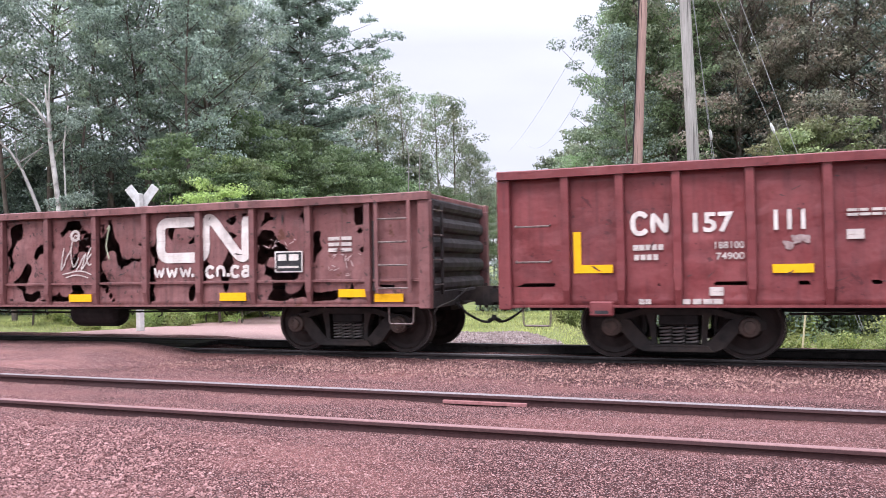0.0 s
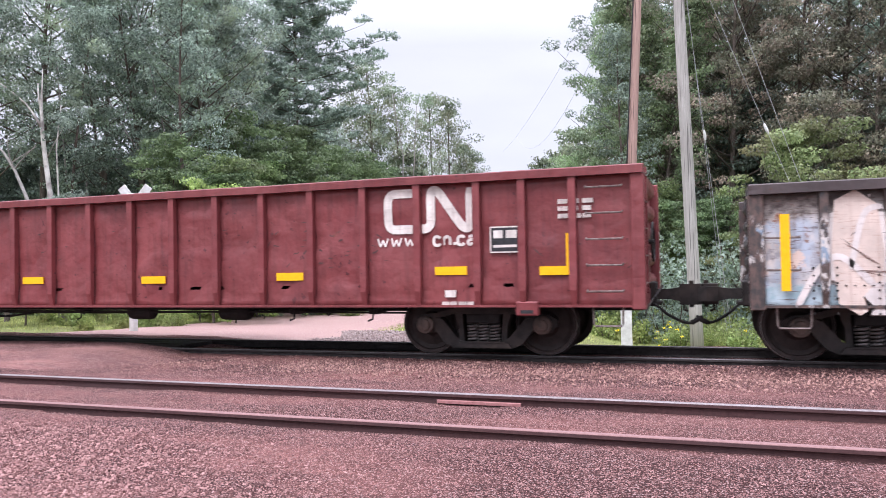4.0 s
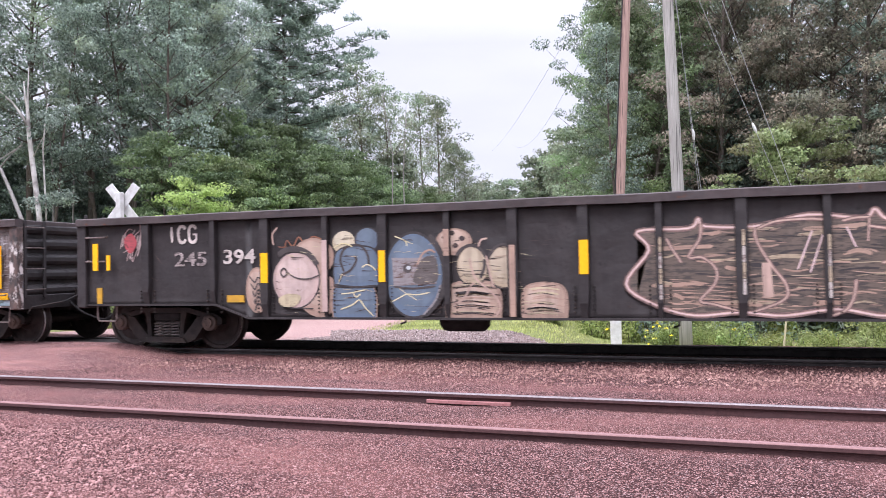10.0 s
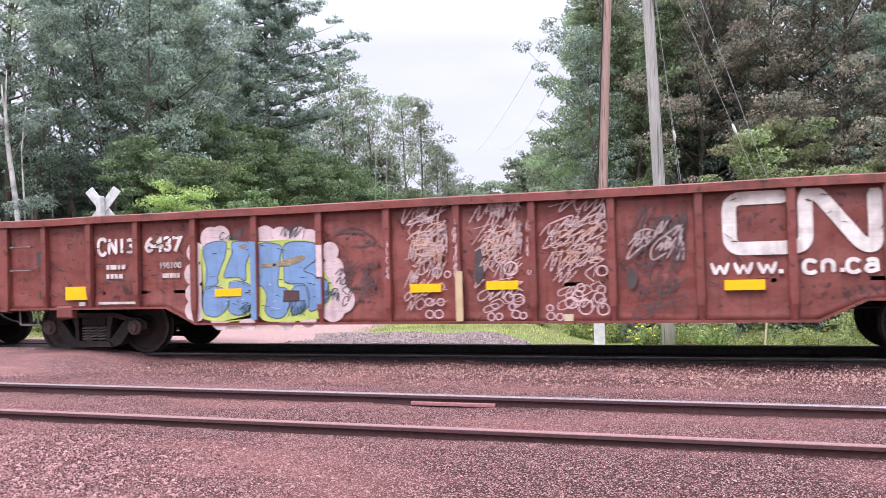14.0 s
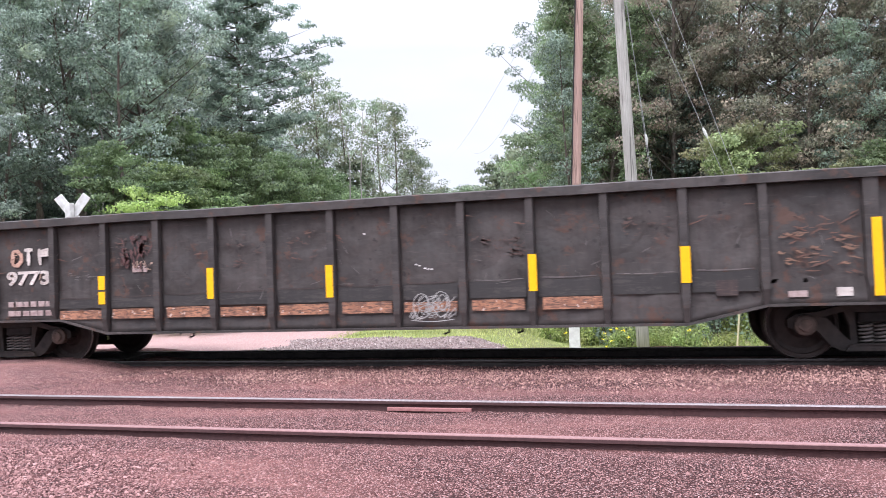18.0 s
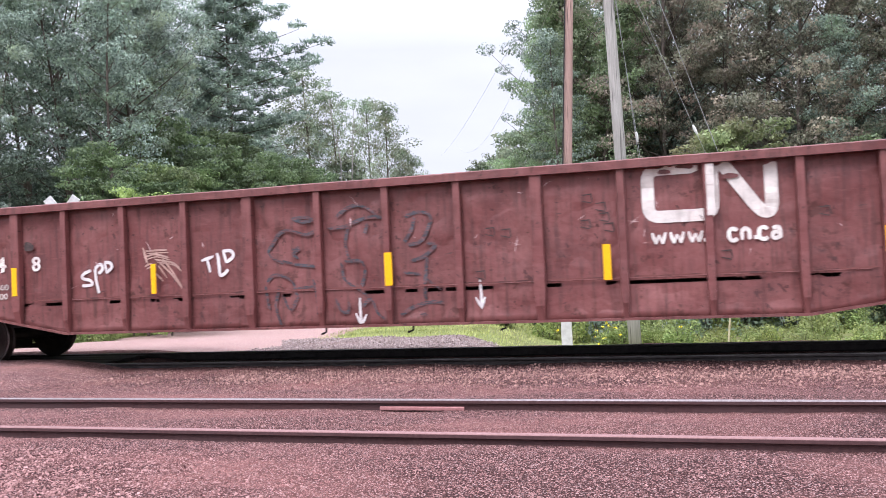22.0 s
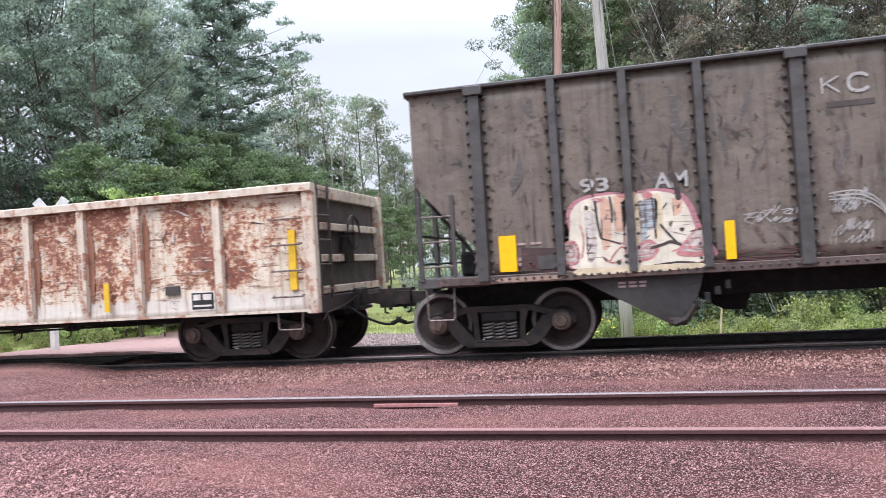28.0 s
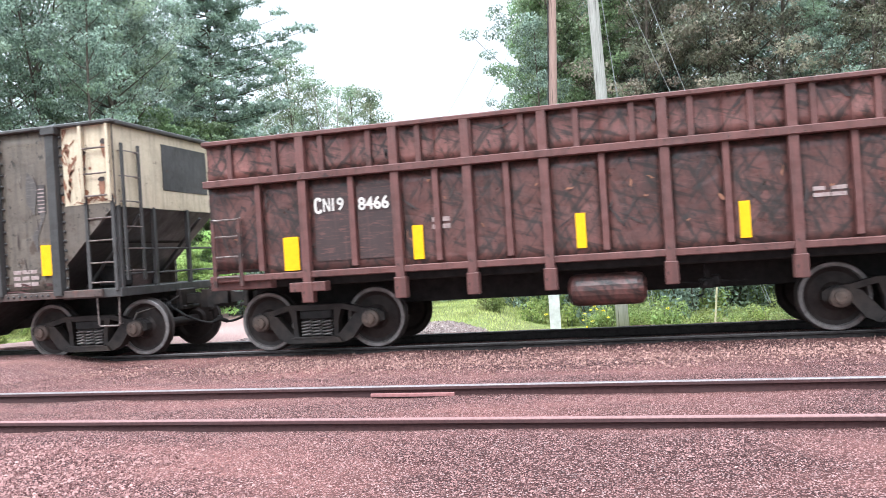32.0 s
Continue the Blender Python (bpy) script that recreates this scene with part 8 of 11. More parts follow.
    for k, p in enumerate(ps[1:-1]):
        for side in (-1, 1):
            if tear.random() < 0.25:
                continue
            a, z0 = p + 47.9 + side * 0.07, tear.choice((0.64, 0.64, 0.9, 1.2))
            w, h = side * tear.uniform(0.10, 0.30), tear.uniform(0.25, 0.5)
            rag = [(a, z0), (a, z0 + h * tear.uniform(0.8, 1.2)), (a + w * 0.4, z0 + h), (a + w * tear.uniform(0.7, 1.1), z0 + h * 0.6), (a + w * tear.uniform(0.4, 1.2), z0 + h * 0.25), (a + w * 0.6, z0)]
            fill(c, rag, (W_WHITE, W_CREAMY, W_FLAKE, W_WHITE)[k % 4], 0.0236 + 0.0001 * side, 1)
            line(c, [rag[0], rag[-1], rag[-2], rag[-3]], 0.016, W_SCAB, 0.0262, False)
    # soot and rust across the last bays
    for k, (a, b, z0, z1) in enumerate(((2.95, 3.6, 1.15, 1.5), (3.9, 4.5, 1.05, 1.45), (5.45, 6.4, 1.35, 1.95), (6.5, 7.1, 1.1, 1.75), (5.5, 6.3, 0.72, 0.95), (3.8, 4.5, 1.72, 2.02), (2.75, 3.4, 1.72, 2.0), (6.6, 7.3, 1.75, 2.05), (1.2, 1.9, 1.2, 1.5))):
        for j in range(2):
            fill(c, ring(a + 0.1 * j, b - 0.07 * j, z0 + 0.05 * j, z1 - 0.06 * (1 - j), 12, 11 * k + j, 0.5), W_UMBER, 0.0266 + 0.0004 * j, 2)
    scars(c, 32, 60, -7.0, 6.6, 1.15, 1.65, W_SCAB, 0.35, 0.016, 0.029, 1.6)
    scars(c, 33, 14, 4.8, 6.8, 1.1, 1.8, W_BARE, 0.4, 0.07, 0.028, 1.2)
    fill(c, [(7.2, 0.98), (7.22, 1.95), (7.95, 2.0), (7.93, 1.3), (7.96, 0.9)], W_UMBER, 0.0272, 1)
    scars(c, 35, 40, 4.7, 7.0, 0.9, 1.8, W_BARE, 0.35, 0.03, 0.0285, 1.3)
    scars(c, 36, 26, 2.6, 5.0, 0.9, 1.7, W_SCAB, 0.4, 0.02, 0.0278, 1.4)
    strokes(c, "graffiti_tag", scribbles(36, 1, 5), -5.36, 1.17, 0.62, 0.22, 0.03, S_BLUE, lift=0.030)
    strokes(c, "graffiti_tag", scribbles(37, 1, 3), -3.38, 1.17, 0.42, 0.27, 0.03, S_BLUE, lift=0.030)
    strokes(c, "graffiti_tag", [[(0, 1), (0.6, 0.3)], [(0.5, 1), (0.2, 0.0)], [(0, 0.4), (0.9, 0.7)]], -2.48, 1.42, 0.2, 0.2, 0.025, S_BLUE, lift=0.030)
    strokes(c, "graffiti_tag", [[(0.1, 0.5), (0.5, 0.95), (0.9, 0.5), (0.5, 0.05), (0.1, 0.5)], [(0.3, 0.7), (0.7, 0.3)], [(0.7, 0.7), (0.3, 0.25)]], -2.41, 0.95, 0.3, 0.4, 0.025, S_BLUE, lift=0.03)
    strokes(c, "graffiti_tag", scribbles(38, 1, 2), -6.32, 1.0, 0.17, 0.11, 0.02, S_BLUE, lift=0.030)
    strokes(c, "graffiti_tag", scribbles(39, 3, 4), 6.75, 1.0, 0.5, 0.75, 0.02, S_WHITE, lift=0.030)
    decal(c, "dark_patch", -4.44, 1.44, 0.65, 0.62, S_DARK, lift=0.03)
    decal(c, "dark_patch", 4.75, 1.16, 0.66, 0.84, W_PLATE, lift=0.024)
    decal(c, "stencil_line", -3.15 - 0.95, 0.96, 0.26, 0.05, W_CREAM, lift=0.031)
    decal(c, "stencil_line", 3.15, 0.98, 0.24, 0.08, W_CREAM, lift=0.031)
    yellow(c, [(-7.73, 0.94, 0.11, 0.95), (-4.13, 1.09, 0.11, 0.3), (-0.55, 1.10, 0.11, 0.46), (3.12, 1.11, 0.11, 0.45), (7.63, 1.07, 0.11, 0.75)])
    decal(c, "reflector", 7.37, 0.87, 0.46, 0.12, YELLOW, lift=0.03)
    plate(c, 4.93, 1.30, 0.42, 0.29, None, -FACE - 0.026)
    glyphs(c, ["bee", "ell", "comb"], -6.36, 1.74, 0.72, 0.26, 0.05, FADED_WHITE, 0.027)
    rivets(c, [p + 47.9 for p in ps], (0.66, 1.22))
    bm = bmesh.new()
    for k in range(150):
        lathe(bm, [(-FACE - 0.032, 0.010), (-FACE - 0.012, 0.015)], "y", 5, -7.4 + k * 0.098, 1.0)
    part("rivets", bm, GRIMY_SHADED, c)["kind"] = "stuff"
    ladder(c, 7.35, 7.8, [0.95, 1.3, 1.65], -FACE, P_DARK_ROOF)
    ladder(c, -7.9, -7.5, [1.2, 1.6], -FACE, P_DARK_ROOF)
    for x in (-2.4, 2.2):
        valve(c, x, 0.45, BLACK)
    return c


def rivets(car, xs, z_rng):
    """Two rows of rivet heads beside each post."""
    bm = bmesh.new()
    for x in xs:
        for s in (-0.13, 0.13):
            for k in range(7):
                z = z_rng[0] + (z_rng[1] - z_rng[0]) * k / 6
                lathe(bm, [(-FACE - 0.032, 0.012), (-FACE - 0.012, 0.018)], "y", 6, x + s, z)
    part("rivets", bm, GRIMY_SHADED, car)["kind"] = "stuff"


SHADES = {m.name: [worn_spray(m.name + "_core", col, under, 0.2, 5) for col in cols] for m, under, cols in (
    (W_TAN, (0.12, 0.08, 0.06), ((0.44, 0.31, 0.235), (0.50, 0.37, 0.29))), (W_SAND, (0.2, 0.13, 0.1), ((0.46, 0.31, 0.24), (0.50, 0.36, 0.28))), (W_PINK, (0.25, 0.18, 0.15), ((0.56, 0.42, 0.37), (0.60, 0.46, 0.41))),
    (W_CREAM, (0.22, 0.16, 0.11), ((0.60, 0.52, 0.36), (0.62, 0.55, 0.40))), (W_STEEL, (0.07, 0.085, 0.11), ((0.125, 0.165, 0.215), (0.145, 0.19, 0.245))), (W_LINES, (0.14, 0.10, 0.07), ((0.48, 0.39, 0.27), (0.52, 0.43, 0.31))))}


def car_black():
    ps = [-37.1, -35.82, -34.89, -33.85, -32.92, -31.93, -30.98, -30.01, -29.03, -28.03, -27.05, -26.09, -25.17, -23.9]
    c = gondola("black gondola car with peach and blue bubble graffiti", -38.41, -22.31, 2.22, 0.77, 0.56, (-35.8, -35.2, -25.8, -25.1), ps, (-37.1, -23.78), P_BLACK,
                P_DARK_ROOF, 0.10, None, (-37.1, -34.89, -32.92, -30.98, -30.01, -28.03, -26.09, -23.9), 0.12, 4, P_BLACK, 0.016)
    yellow(c, [(-7.79, 1.35, 0.10, 0.45), (-7.51, 1.35, 0.07, 0.25), (-4.58, 1.11, 0.12, 0.46), (-2.61, 1.10, 0.10, 0.46), (0.30, 1.17, 0.12, 0.46), (4.22, 1.17, 0.12, 0.45), (6.88, 0.82, 0.10, 0.91)])
    decal(c, "reflector", -5.24, 0.81, 0.31, 0.11, ORANGE)
    decal(c, "reflector", 7.73, 1.66, 0.06, 0.25, ORANGE)
    decal(c, "reflector", -7.78, 0.78, 0.10, 0.28, ORANGE)
    glyphs(c, ["bar", "hook", "hook"], -6.34, 1.78, 0.60, 0.25, 0.05, BONE)
    line(c, [(-5.86, 1.90), (-5.80, 1.90), (-5.80, 1.81)], 0.045, BONE, 0.0145, False, name="painted_mark")
    lettering(c, "245", -6.22, 1.39, 0.61, 0.23, worn_spray("worn_off_stencil", (0.40, 0.33, 0.31), (0.035, 0.028, 0.027), 0.55, 12), bold=0.015)
    lettering(c, "394", -5.30, 1.41, 0.58, 0.23, BONE, bold=0.02)
    blob(c, "rust_spot", rounded(3, 9, 0.2), -7.23, 1.62, 0.28, 0.34, worn_spray("red_dab", (0.42, 0.07, 0.08), (0.05, 0.03, 0.03), 0.4, 8))
    strokes(c, "graffiti_tag", scribbles(17, 3, 4), -7.3, 1.5, 0.4, 0.5, 0.016, FAINT)
    # bubble shapes, one overlapping the next
    shapes = [("leaf", (-4.88, -4.47, 0.65, 1.35), W_SAND), ("back", (-4.06, -3.36, 1.2, 1.77), W_SAND), ("low", (-3.95, -3.28, 0.59, 1.24), W_SAND), ("face", (-4.41, -3.6, 0.71, 1.58), W_PINK),
              ("lobe", (-3.39, -2.99, 1.51, 1.88), W_CREAM), ("lobe", (-3.01, -2.62, 1.54, 1.91), W_STEEL), ("foot", (-3.39, -2.68, 0.57, 1.12), W_STEEL), ("heart", (-3.36, -2.63, 1.03, 1.64), W_STEEL),
              ("knob", (-1.74, -1.21, 1.47, 1.84), W_TAN), ("ball", (-2.55, -1.63, 0.57, 1.81), W_STEEL), ("skirt", (-1.6, -0.8, 0.57, 1.10), W_TAN), ("lobe", (-1.44, -0.97, 1.02, 1.6), W_LINES), ("lobe", (-0.99, -0.54, 0.98, 1.59), W_LINES), ("skirt", (-0.5, 0.12, 0.58, 1.06), W_TAN)]
    square = [(-1, -0.75), (-0.8, -1), (0.8, -1), (1, -0.75), (1, 0.3), (0.75, 0.85), (0.2, 1), (-0.3, 1), (-0.8, 0.8), (-1, 0.3)]
    for k, (form, (xa, xb, za, zb), m) in enumerate(shapes):
        mx, mz, rx, rz = (xa + xb) / 2, (za + zb) / 2, (xb - xa) / 2, (zb - za) / 2
        pts = [(mx + u * rx, mz + v * rz) for u, v in square] if form in ("skirt", "foot", "heart") else ring(xa, xb, za, zb, 13, k + 1, 0.03)
        lift = 0.018 + 0.0007 * k
        fill(c, pts, m, lift)
        for j, size in enumerate((0.86, 0.66)):
            fill(c, [(mx - 0.03 * j + (u - mx) * size, mz + 0.03 + 0.03 * j + (v - mz) * size) for u, v in pts], SHADES[m.name][j], lift + 0.00012 * (j + 1))
        edge = W_DARK if form in ("heart", "face", "ball", "lobe") else W_TAN
        line(c, pts, 0.035 if form == "ball" else 0.022, edge, lift + 0.0004, closed=True)
    for k in range(5):
        line(c, [(-4.82 + 0.03 * k, 1.22 - 0.12 * k), (-4.72, 1.12 - 0.11 * k), (-4.66, 1.2 - 0.1 * k), (-4.56, 1.08 - 0.1 * k)], 0.022, S_DARK, 0.0285)
    fill(c, [(-4.31, 0.86), (-4.13, 0.94), (-3.92, 0.9), (-4.01, 0.76), (-4.22, 0.74)], W_CREAM, 0.0288, 3)
    line(c, [(-3.92, 0.72), (-3.71, 0.71)], 0.03, S_DARK, 0.0292)
    line(c, [(-4.3, 1.53), (-4.18, 1.60), (-3.99, 1.62), (-3.78, 1.54), (-3.63, 1.37)], 0.085, S_DARK, 0.0292)
    line(c, [(-4.17, 1.28), (-4.0, 1.18), (-3.79, 1.16), (-3.62, 1.21)], 0.022, S_DARK, 0.0295)
    line(c, ring(-4.26, -4.16, 1.2, 1.33), 0.025, S_DARK, 0.0295, closed=True)
    # dark double stroke on the heart, pale sparks on the blue
    line(c, [(-3.19, 1.26), (-3.25, 1.44), (-3.18, 1.6), (-3.04, 1.65), (-2.9, 1.63), (-2.81, 1.51), (-2.78, 1.33)], 0.035, S_DARK, 0.0295)
    line(c, [(-3.02, 1.49), (-2.99, 1.42), (-3.09, 1.28), (-3.23, 1.21), (-3.27, 1.11)], 0.035, S_DARK, 0.0295)
    line(c, [(-3.36, 1.07), (-3.0, 1.03), (-2.66, 1.05)], 0.03, W_DARK, 0.0295)
    for pts in ([(-3.24, 0.93), (-3.05, 0.95), (-2.85, 0.99)], [(-3.05, 0.95), (-3.0, 0.88), (-2.93, 0.93)], [(-3.26, 0.7), (-3.06, 0.77), (-2.95, 0.84), (-2.86, 0.73), (-2.72, 0.6)], [(-2.37, 1.76), (-2.21, 1.69), (-2.18, 1.61)], [(-2.25, 1.71), (-2.08, 1.64)], [(-3.36, 1.62), (-3.2, 1.68), (-3.05, 1.63)],
                [(-2.43, 0.81), (-2.27, 0.89), (-2.19, 0.92), (-2.04, 0.91), (-1.85, 0.94)], [(-2.19, 0.92), (-2.31, 1.0)], [(-2.19, 0.92), (-2.04, 0.83)], [(-2.9, 1.32), (-2.82, 1.36), (-2.74, 1.33), (-2.68, 1.27)], [(-3.23, 1.21), (-3.30, 1.08)], [(-2.62, 1.8), (-2.6, 1.6)], [(-2.6, 0.95), (-2.55, 0.75), (-2.6, 0.6)]):
        line(c, pts, 0.016, S_CREAM, 0.0305)
    # the ball: a grey band with an eye, a tan swirl, a broad dark rim
    fill(c, [(-2.42, 1.45), (-2.1, 1.44), (-1.74, 1.45), (-1.75, 1.06), (-2.1, 1.05), (-2.40, 1.04)], W_GREY, 0.0286, 1)
    fill(c, [(-2.1, 1.10), (-2.0, 1.36), (-1.88, 1.46), (-1.74, 1.42), (-1.72, 1.12), (-1.9, 1.07)], H_DULL, 0.0289, 3)
    line(c, [(-2.40, 1.03), (-2.1, 1.0), (-1.76, 1.03)], 0.03, S_DARK, 0.0295)
    fill(c, ring(-2.25, -2.11, 1.22, 1.36, 9, 2), S_DARK, 0.0296)
    fill(c, ring(-2.2, -2.13, 1.27, 1.33, 7, 2), S_SILVER, 0.0299)
    line(c, [(-2.03, 1.34), (-1.95, 1.49), (-1.84, 1.55), (-1.75, 1.51)], 0.028, W_SAND, 0.0298)
    line(c, [(-1.84, 1.76), (-1.76, 1.68), (-1.64, 1.45), (-1.61, 1.15), (-1.69, 0.85), (-1.92, 0.60)], 0.06, W_DARK, 0.0298)
    line(c, [(-1.68, 1.05), (-1.76, 0.83), (-1.95, 0.62)], 0.03, W_GREY, 0.0302)
    # cream lobes over streaked skirts
    for x, z in ((-1.6, 1.72), (-1.45, 1.6), (-1.35, 1.7), (-1.5, 1.78)):
        fill(c, ring(x - 0.05, x + 0.05, z - 0.04, z + 0.04, 8, 3, 0.3), W_SCAB, 0.0284)
    for pts in ([(-1.44, 1.46), (-1.36, 1.55), (-1.22, 1.6), (-1.08, 1.54), (-1.0, 1.43), (-0.97, 1.43), (-0.86, 1.56), (-0.72, 1.59), (-0.59, 1.49)], [(-1.03, 1.4), (-1.03, 1.29), (-1.09, 1.14)]):
        line(c, pts, 0.045, S_DARK, 0.0296)
    for pts in ([(-1.24, 1.42), (-1.22, 1.29), (-1.16, 1.14), (-1.02, 1.01), (-0.88, 0.88), (-0.81, 0.73), (-0.89, 0.59)], [(-1.5, 0.77), (-1.34, 0.85), (-1.23, 1.03), (-1.18, 1.07)], [(-1.11, 1.58), (-1.07, 1.67), (-0.98, 1.69)], [(-4.38, 1.69), (-4.4, 1.84), (-4.31, 1.96)], [(-1.0, 1.45), (-0.95, 1.2), (-0.9, 1.0)]):
        line(c, pts, 0.026, W_PEACH, 0.0304)
    scars(c, 47, 130, -4.4, 0.1, 0.62, 1.8, W_SCAB, 0.22, 0.016, 0.0296, 0.12, (), 0.0)
    scars(c, 48, 60, -4.4, -0.5, 0.62, 1.7, W_CREAM, 0.16, 0.012, 0.0297, 0.12, (), 0.0)
    rng = random.Random(19)
    for k in range(34):
        x0, x1 = (-1.55, -0.85) if k % 2 else (-0.46, 0.08)
        z = 0.62 + 0.43 * rng.random()
        a, e = x0 + 0.15 * rng.random(), x1 - 0.15 * rng.random()
        line(c, [(a, z), ((a + e) / 2, z + 0.02), (e, z - 0.01)], rng.choice((0.010, 0.016, 0.026)), rng.choice((W_LINES, W_CREAM, W_SAND, W_DARK)), 0.0288)
    for k in range(22):
        x, z = rng.uniform(-1.4, -0.62), rng.uniform(1.05, 1.45)
        line(c, [(x, z), (x + rng.uniform(0.08, 0.2), z + rng.uniform(-0.01, 0.01))], 0.014, rng.choice((W_TAN, W_DARK, W_CREAM)), 0.0288)
    for pts in ([(-4.2, 1.62), (-4.15, 1.75), (-4.05, 1.66), (-3.95, 1.8), (-3.85, 1.7), (-3.7, 1.8), (-3.5, 1.72)], [(-4.3, 1.66), (-4.1, 1.64), (-3.9, 1.68)]):
        line(c, pts, 0.022, S_RUST, 0.017)
    for x, z0, z1, mat in ((-3.49, 0.67, 1.74, W_PINK), (-1.57, 1.46, 1.84, W_TAN), (-0.62, 0.60, 1.59, W_SAND)):
        decal(c, "graffiti_patch", x - 0.042, z0, 0.084, z1 - z0, mat, y=-FACE - POST + 0.004)
    # a long streaked piece with a pale glowing outline
    edge = [(1.06, 1.72), (1.2, 1.47), (0.9, 1.03), (1.28, 0.75), (1.75, 0.62), (2.3, 0.66), (2.8, 0.62), (3.4, 0.70), (3.9, 0.62), (4.27, 0.72), (4.29, 1.66), (3.95, 1.78), (3.83, 1.90), (3.7, 1.80), (3.1, 1.86), (2.5, 1.74), (1.9, 1.76), (1.82, 1.86), (1.7, 1.74)]
    fill(c, edge, W_PIECE, 0.019, 2)
    line(c, edge, 0.075, W_GLOW, 0.0203, True, True)
    line(c, edge, 0.034, W_PEACH, 0.0208, True, True)
    line(c, edge, 0.014, S_PINK, 0.022, True, True)
    rng = random.Random(44)
    for k in range(64):
        z = 0.74 + 0.95 * rng.random()
        x = rng.uniform(1.2, 3.7)
        n = rng.uniform(0.2, 0.7)
        line(c, [(x, z), (x + n * 0.5, z + rng.uniform(-0.03, 0.04)), (min(4.22, x + n), z + rng.uniform(-0.02, 0.04))], rng.choice((0.012, 0.022, 0.05)), rng.choice((W_TAN, W_LINES, W_SAND, W_DARK)), 0.0215)
    for pts in ([(1.85, 1.80), (1.83, 1.6), (1.69, 1.37), (1.86, 1.36), (2.02, 1.21), (2.0, 1.02), (1.82, 0.81), (1.99, 0.76), (2.27, 0.68)], [(2.49, 1.72), (2.51, 1.55), (2.68, 1.23), (2.83, 1.01), (2.81, 0.82), (2.44, 0.66)], [(2.53, 1.71), (2.73, 1.79), (3.1, 1.81), (3.29, 1.79)],
                [(3.48, 1.77), (3.6, 1.8), (3.77, 1.81)], [(3.77, 1.8), (3.75, 1.52)], [(3.77, 1.7), (4.0, 1.66), (4.22, 1.66)], [(3.61, 1.06), (3.58, 0.85), (3.49, 0.69), (3.33, 0.62)], [(3.89, 1.25), (4.04, 1.28), (4.2, 1.23)], [(1.42, 1.62), (1.48, 1.5), (1.6, 1.3)]):
        line(c, pts, 0.05, W_GLOW, 0.0226)
        line(c, pts, 0.022, W_PEACH, 0.0232)
    for pts in ([(3.14, 1.66), (2.97, 1.19)], [(3.26, 1.61), (3.11, 1.15)], [(3.52, 1.7), (3.62, 1.45)]):
        line(c, pts, 0.03, S_PINK, 0.0235)
    scars(c, 49, 60, 1.3, 4.2, 0.68, 1.1, W_SAND, 0.35, 0.022, 0.0222, 0.06, (), 0.0)
    scars(c, 50, 50, 1.3, 4.2, 0.9, 1.7, W_DARK, 0.35, 0.03, 0.0218, 0.06, (), 0.0)
    fill(c, [(2.56, 1.28), (2.66, 1.28), (2.69, 0.85), (2.57, 0.84)], W_PEACH, 0.0242, 1)
    for x, z0, z1 in ((1.34, 0.82, 1.65), (2.35, 0.88, 1.71), (3.32, 0.84, 1.62)):
        for k in range(4):
            decal(c, "graffiti_patch", x - 0.015, z0 + (z1 - z0) * k / 4, 0.035, (z1 - z0) * 0.24, (W_FLAKE, W_LINES)[k % 2], y=-FACE - POST + 0.004)
    strokes(c, "graffiti_tag", scribbles(81, 2, 5), 4.46, 0.74, 0.62, 0.30, 0.013, S_WHITE, lift=0.022)
    scars(c, 41, 30, -7.5, 7.2, 0.9, 1.95, W_SCAB, 0.2, 0.03, 0.012, 1.2, ((-4.9, 0.3), (0.9, 4.4)))
    decal(c, "card_holder", 4.62, 1.40, 0.26, 0.54, S_DARK)
    for k in range(6):
        decal(c, "holder_bar", 4.64, 1.46 + k * 0.075, 0.22, 0.02, FAINT, lift=0.012)
    small_bars(c, 6.68, 1.40, 0.48, 0.24, FADED_WHITE, 2, 4)
    strokes(c, "graffiti_tag", scribbles(83, 3, 2), 5.28, 1.1, 0.34, 0.8, 0.014, DIM, lift=0.012)
    small_bars(c, 5.66, 1.40, 0.5, 0.10, DIM, 1, 3)
    decal(c, "stencil_patch", 5.80, 0.92, 0.23, 0.05, W_PINK)
    small_bars(c, 5.6, 0.93, 0.1, 0.09, BONE, 2, 1)
    scars(c, 53, 26, 4.4, 7.2, 0.75, 2.0, W_RUBBED, 0.25, 0.05, 0.011, 0.3, (), 0.0)
    rivets(c, [p + 30.36 for p in ps], (0.66, 1.0))
    ladder(c, 7.27, 7.73, [1.02, 1.38, 1.74, 2.06], -FACE, P_BLACK, True, 2.1, 0.95)
    ladder(c, -7.95, -7.55, [1.5, 1.9], -FACE, P_BLACK)
    tank(c, -1.9, 0.50, 0.75, 0.17, BLACK)
    valve(c, -2.4, 0.45, BLACK)
    valve(c, 1.6, 0.42, BLACK)
    return c


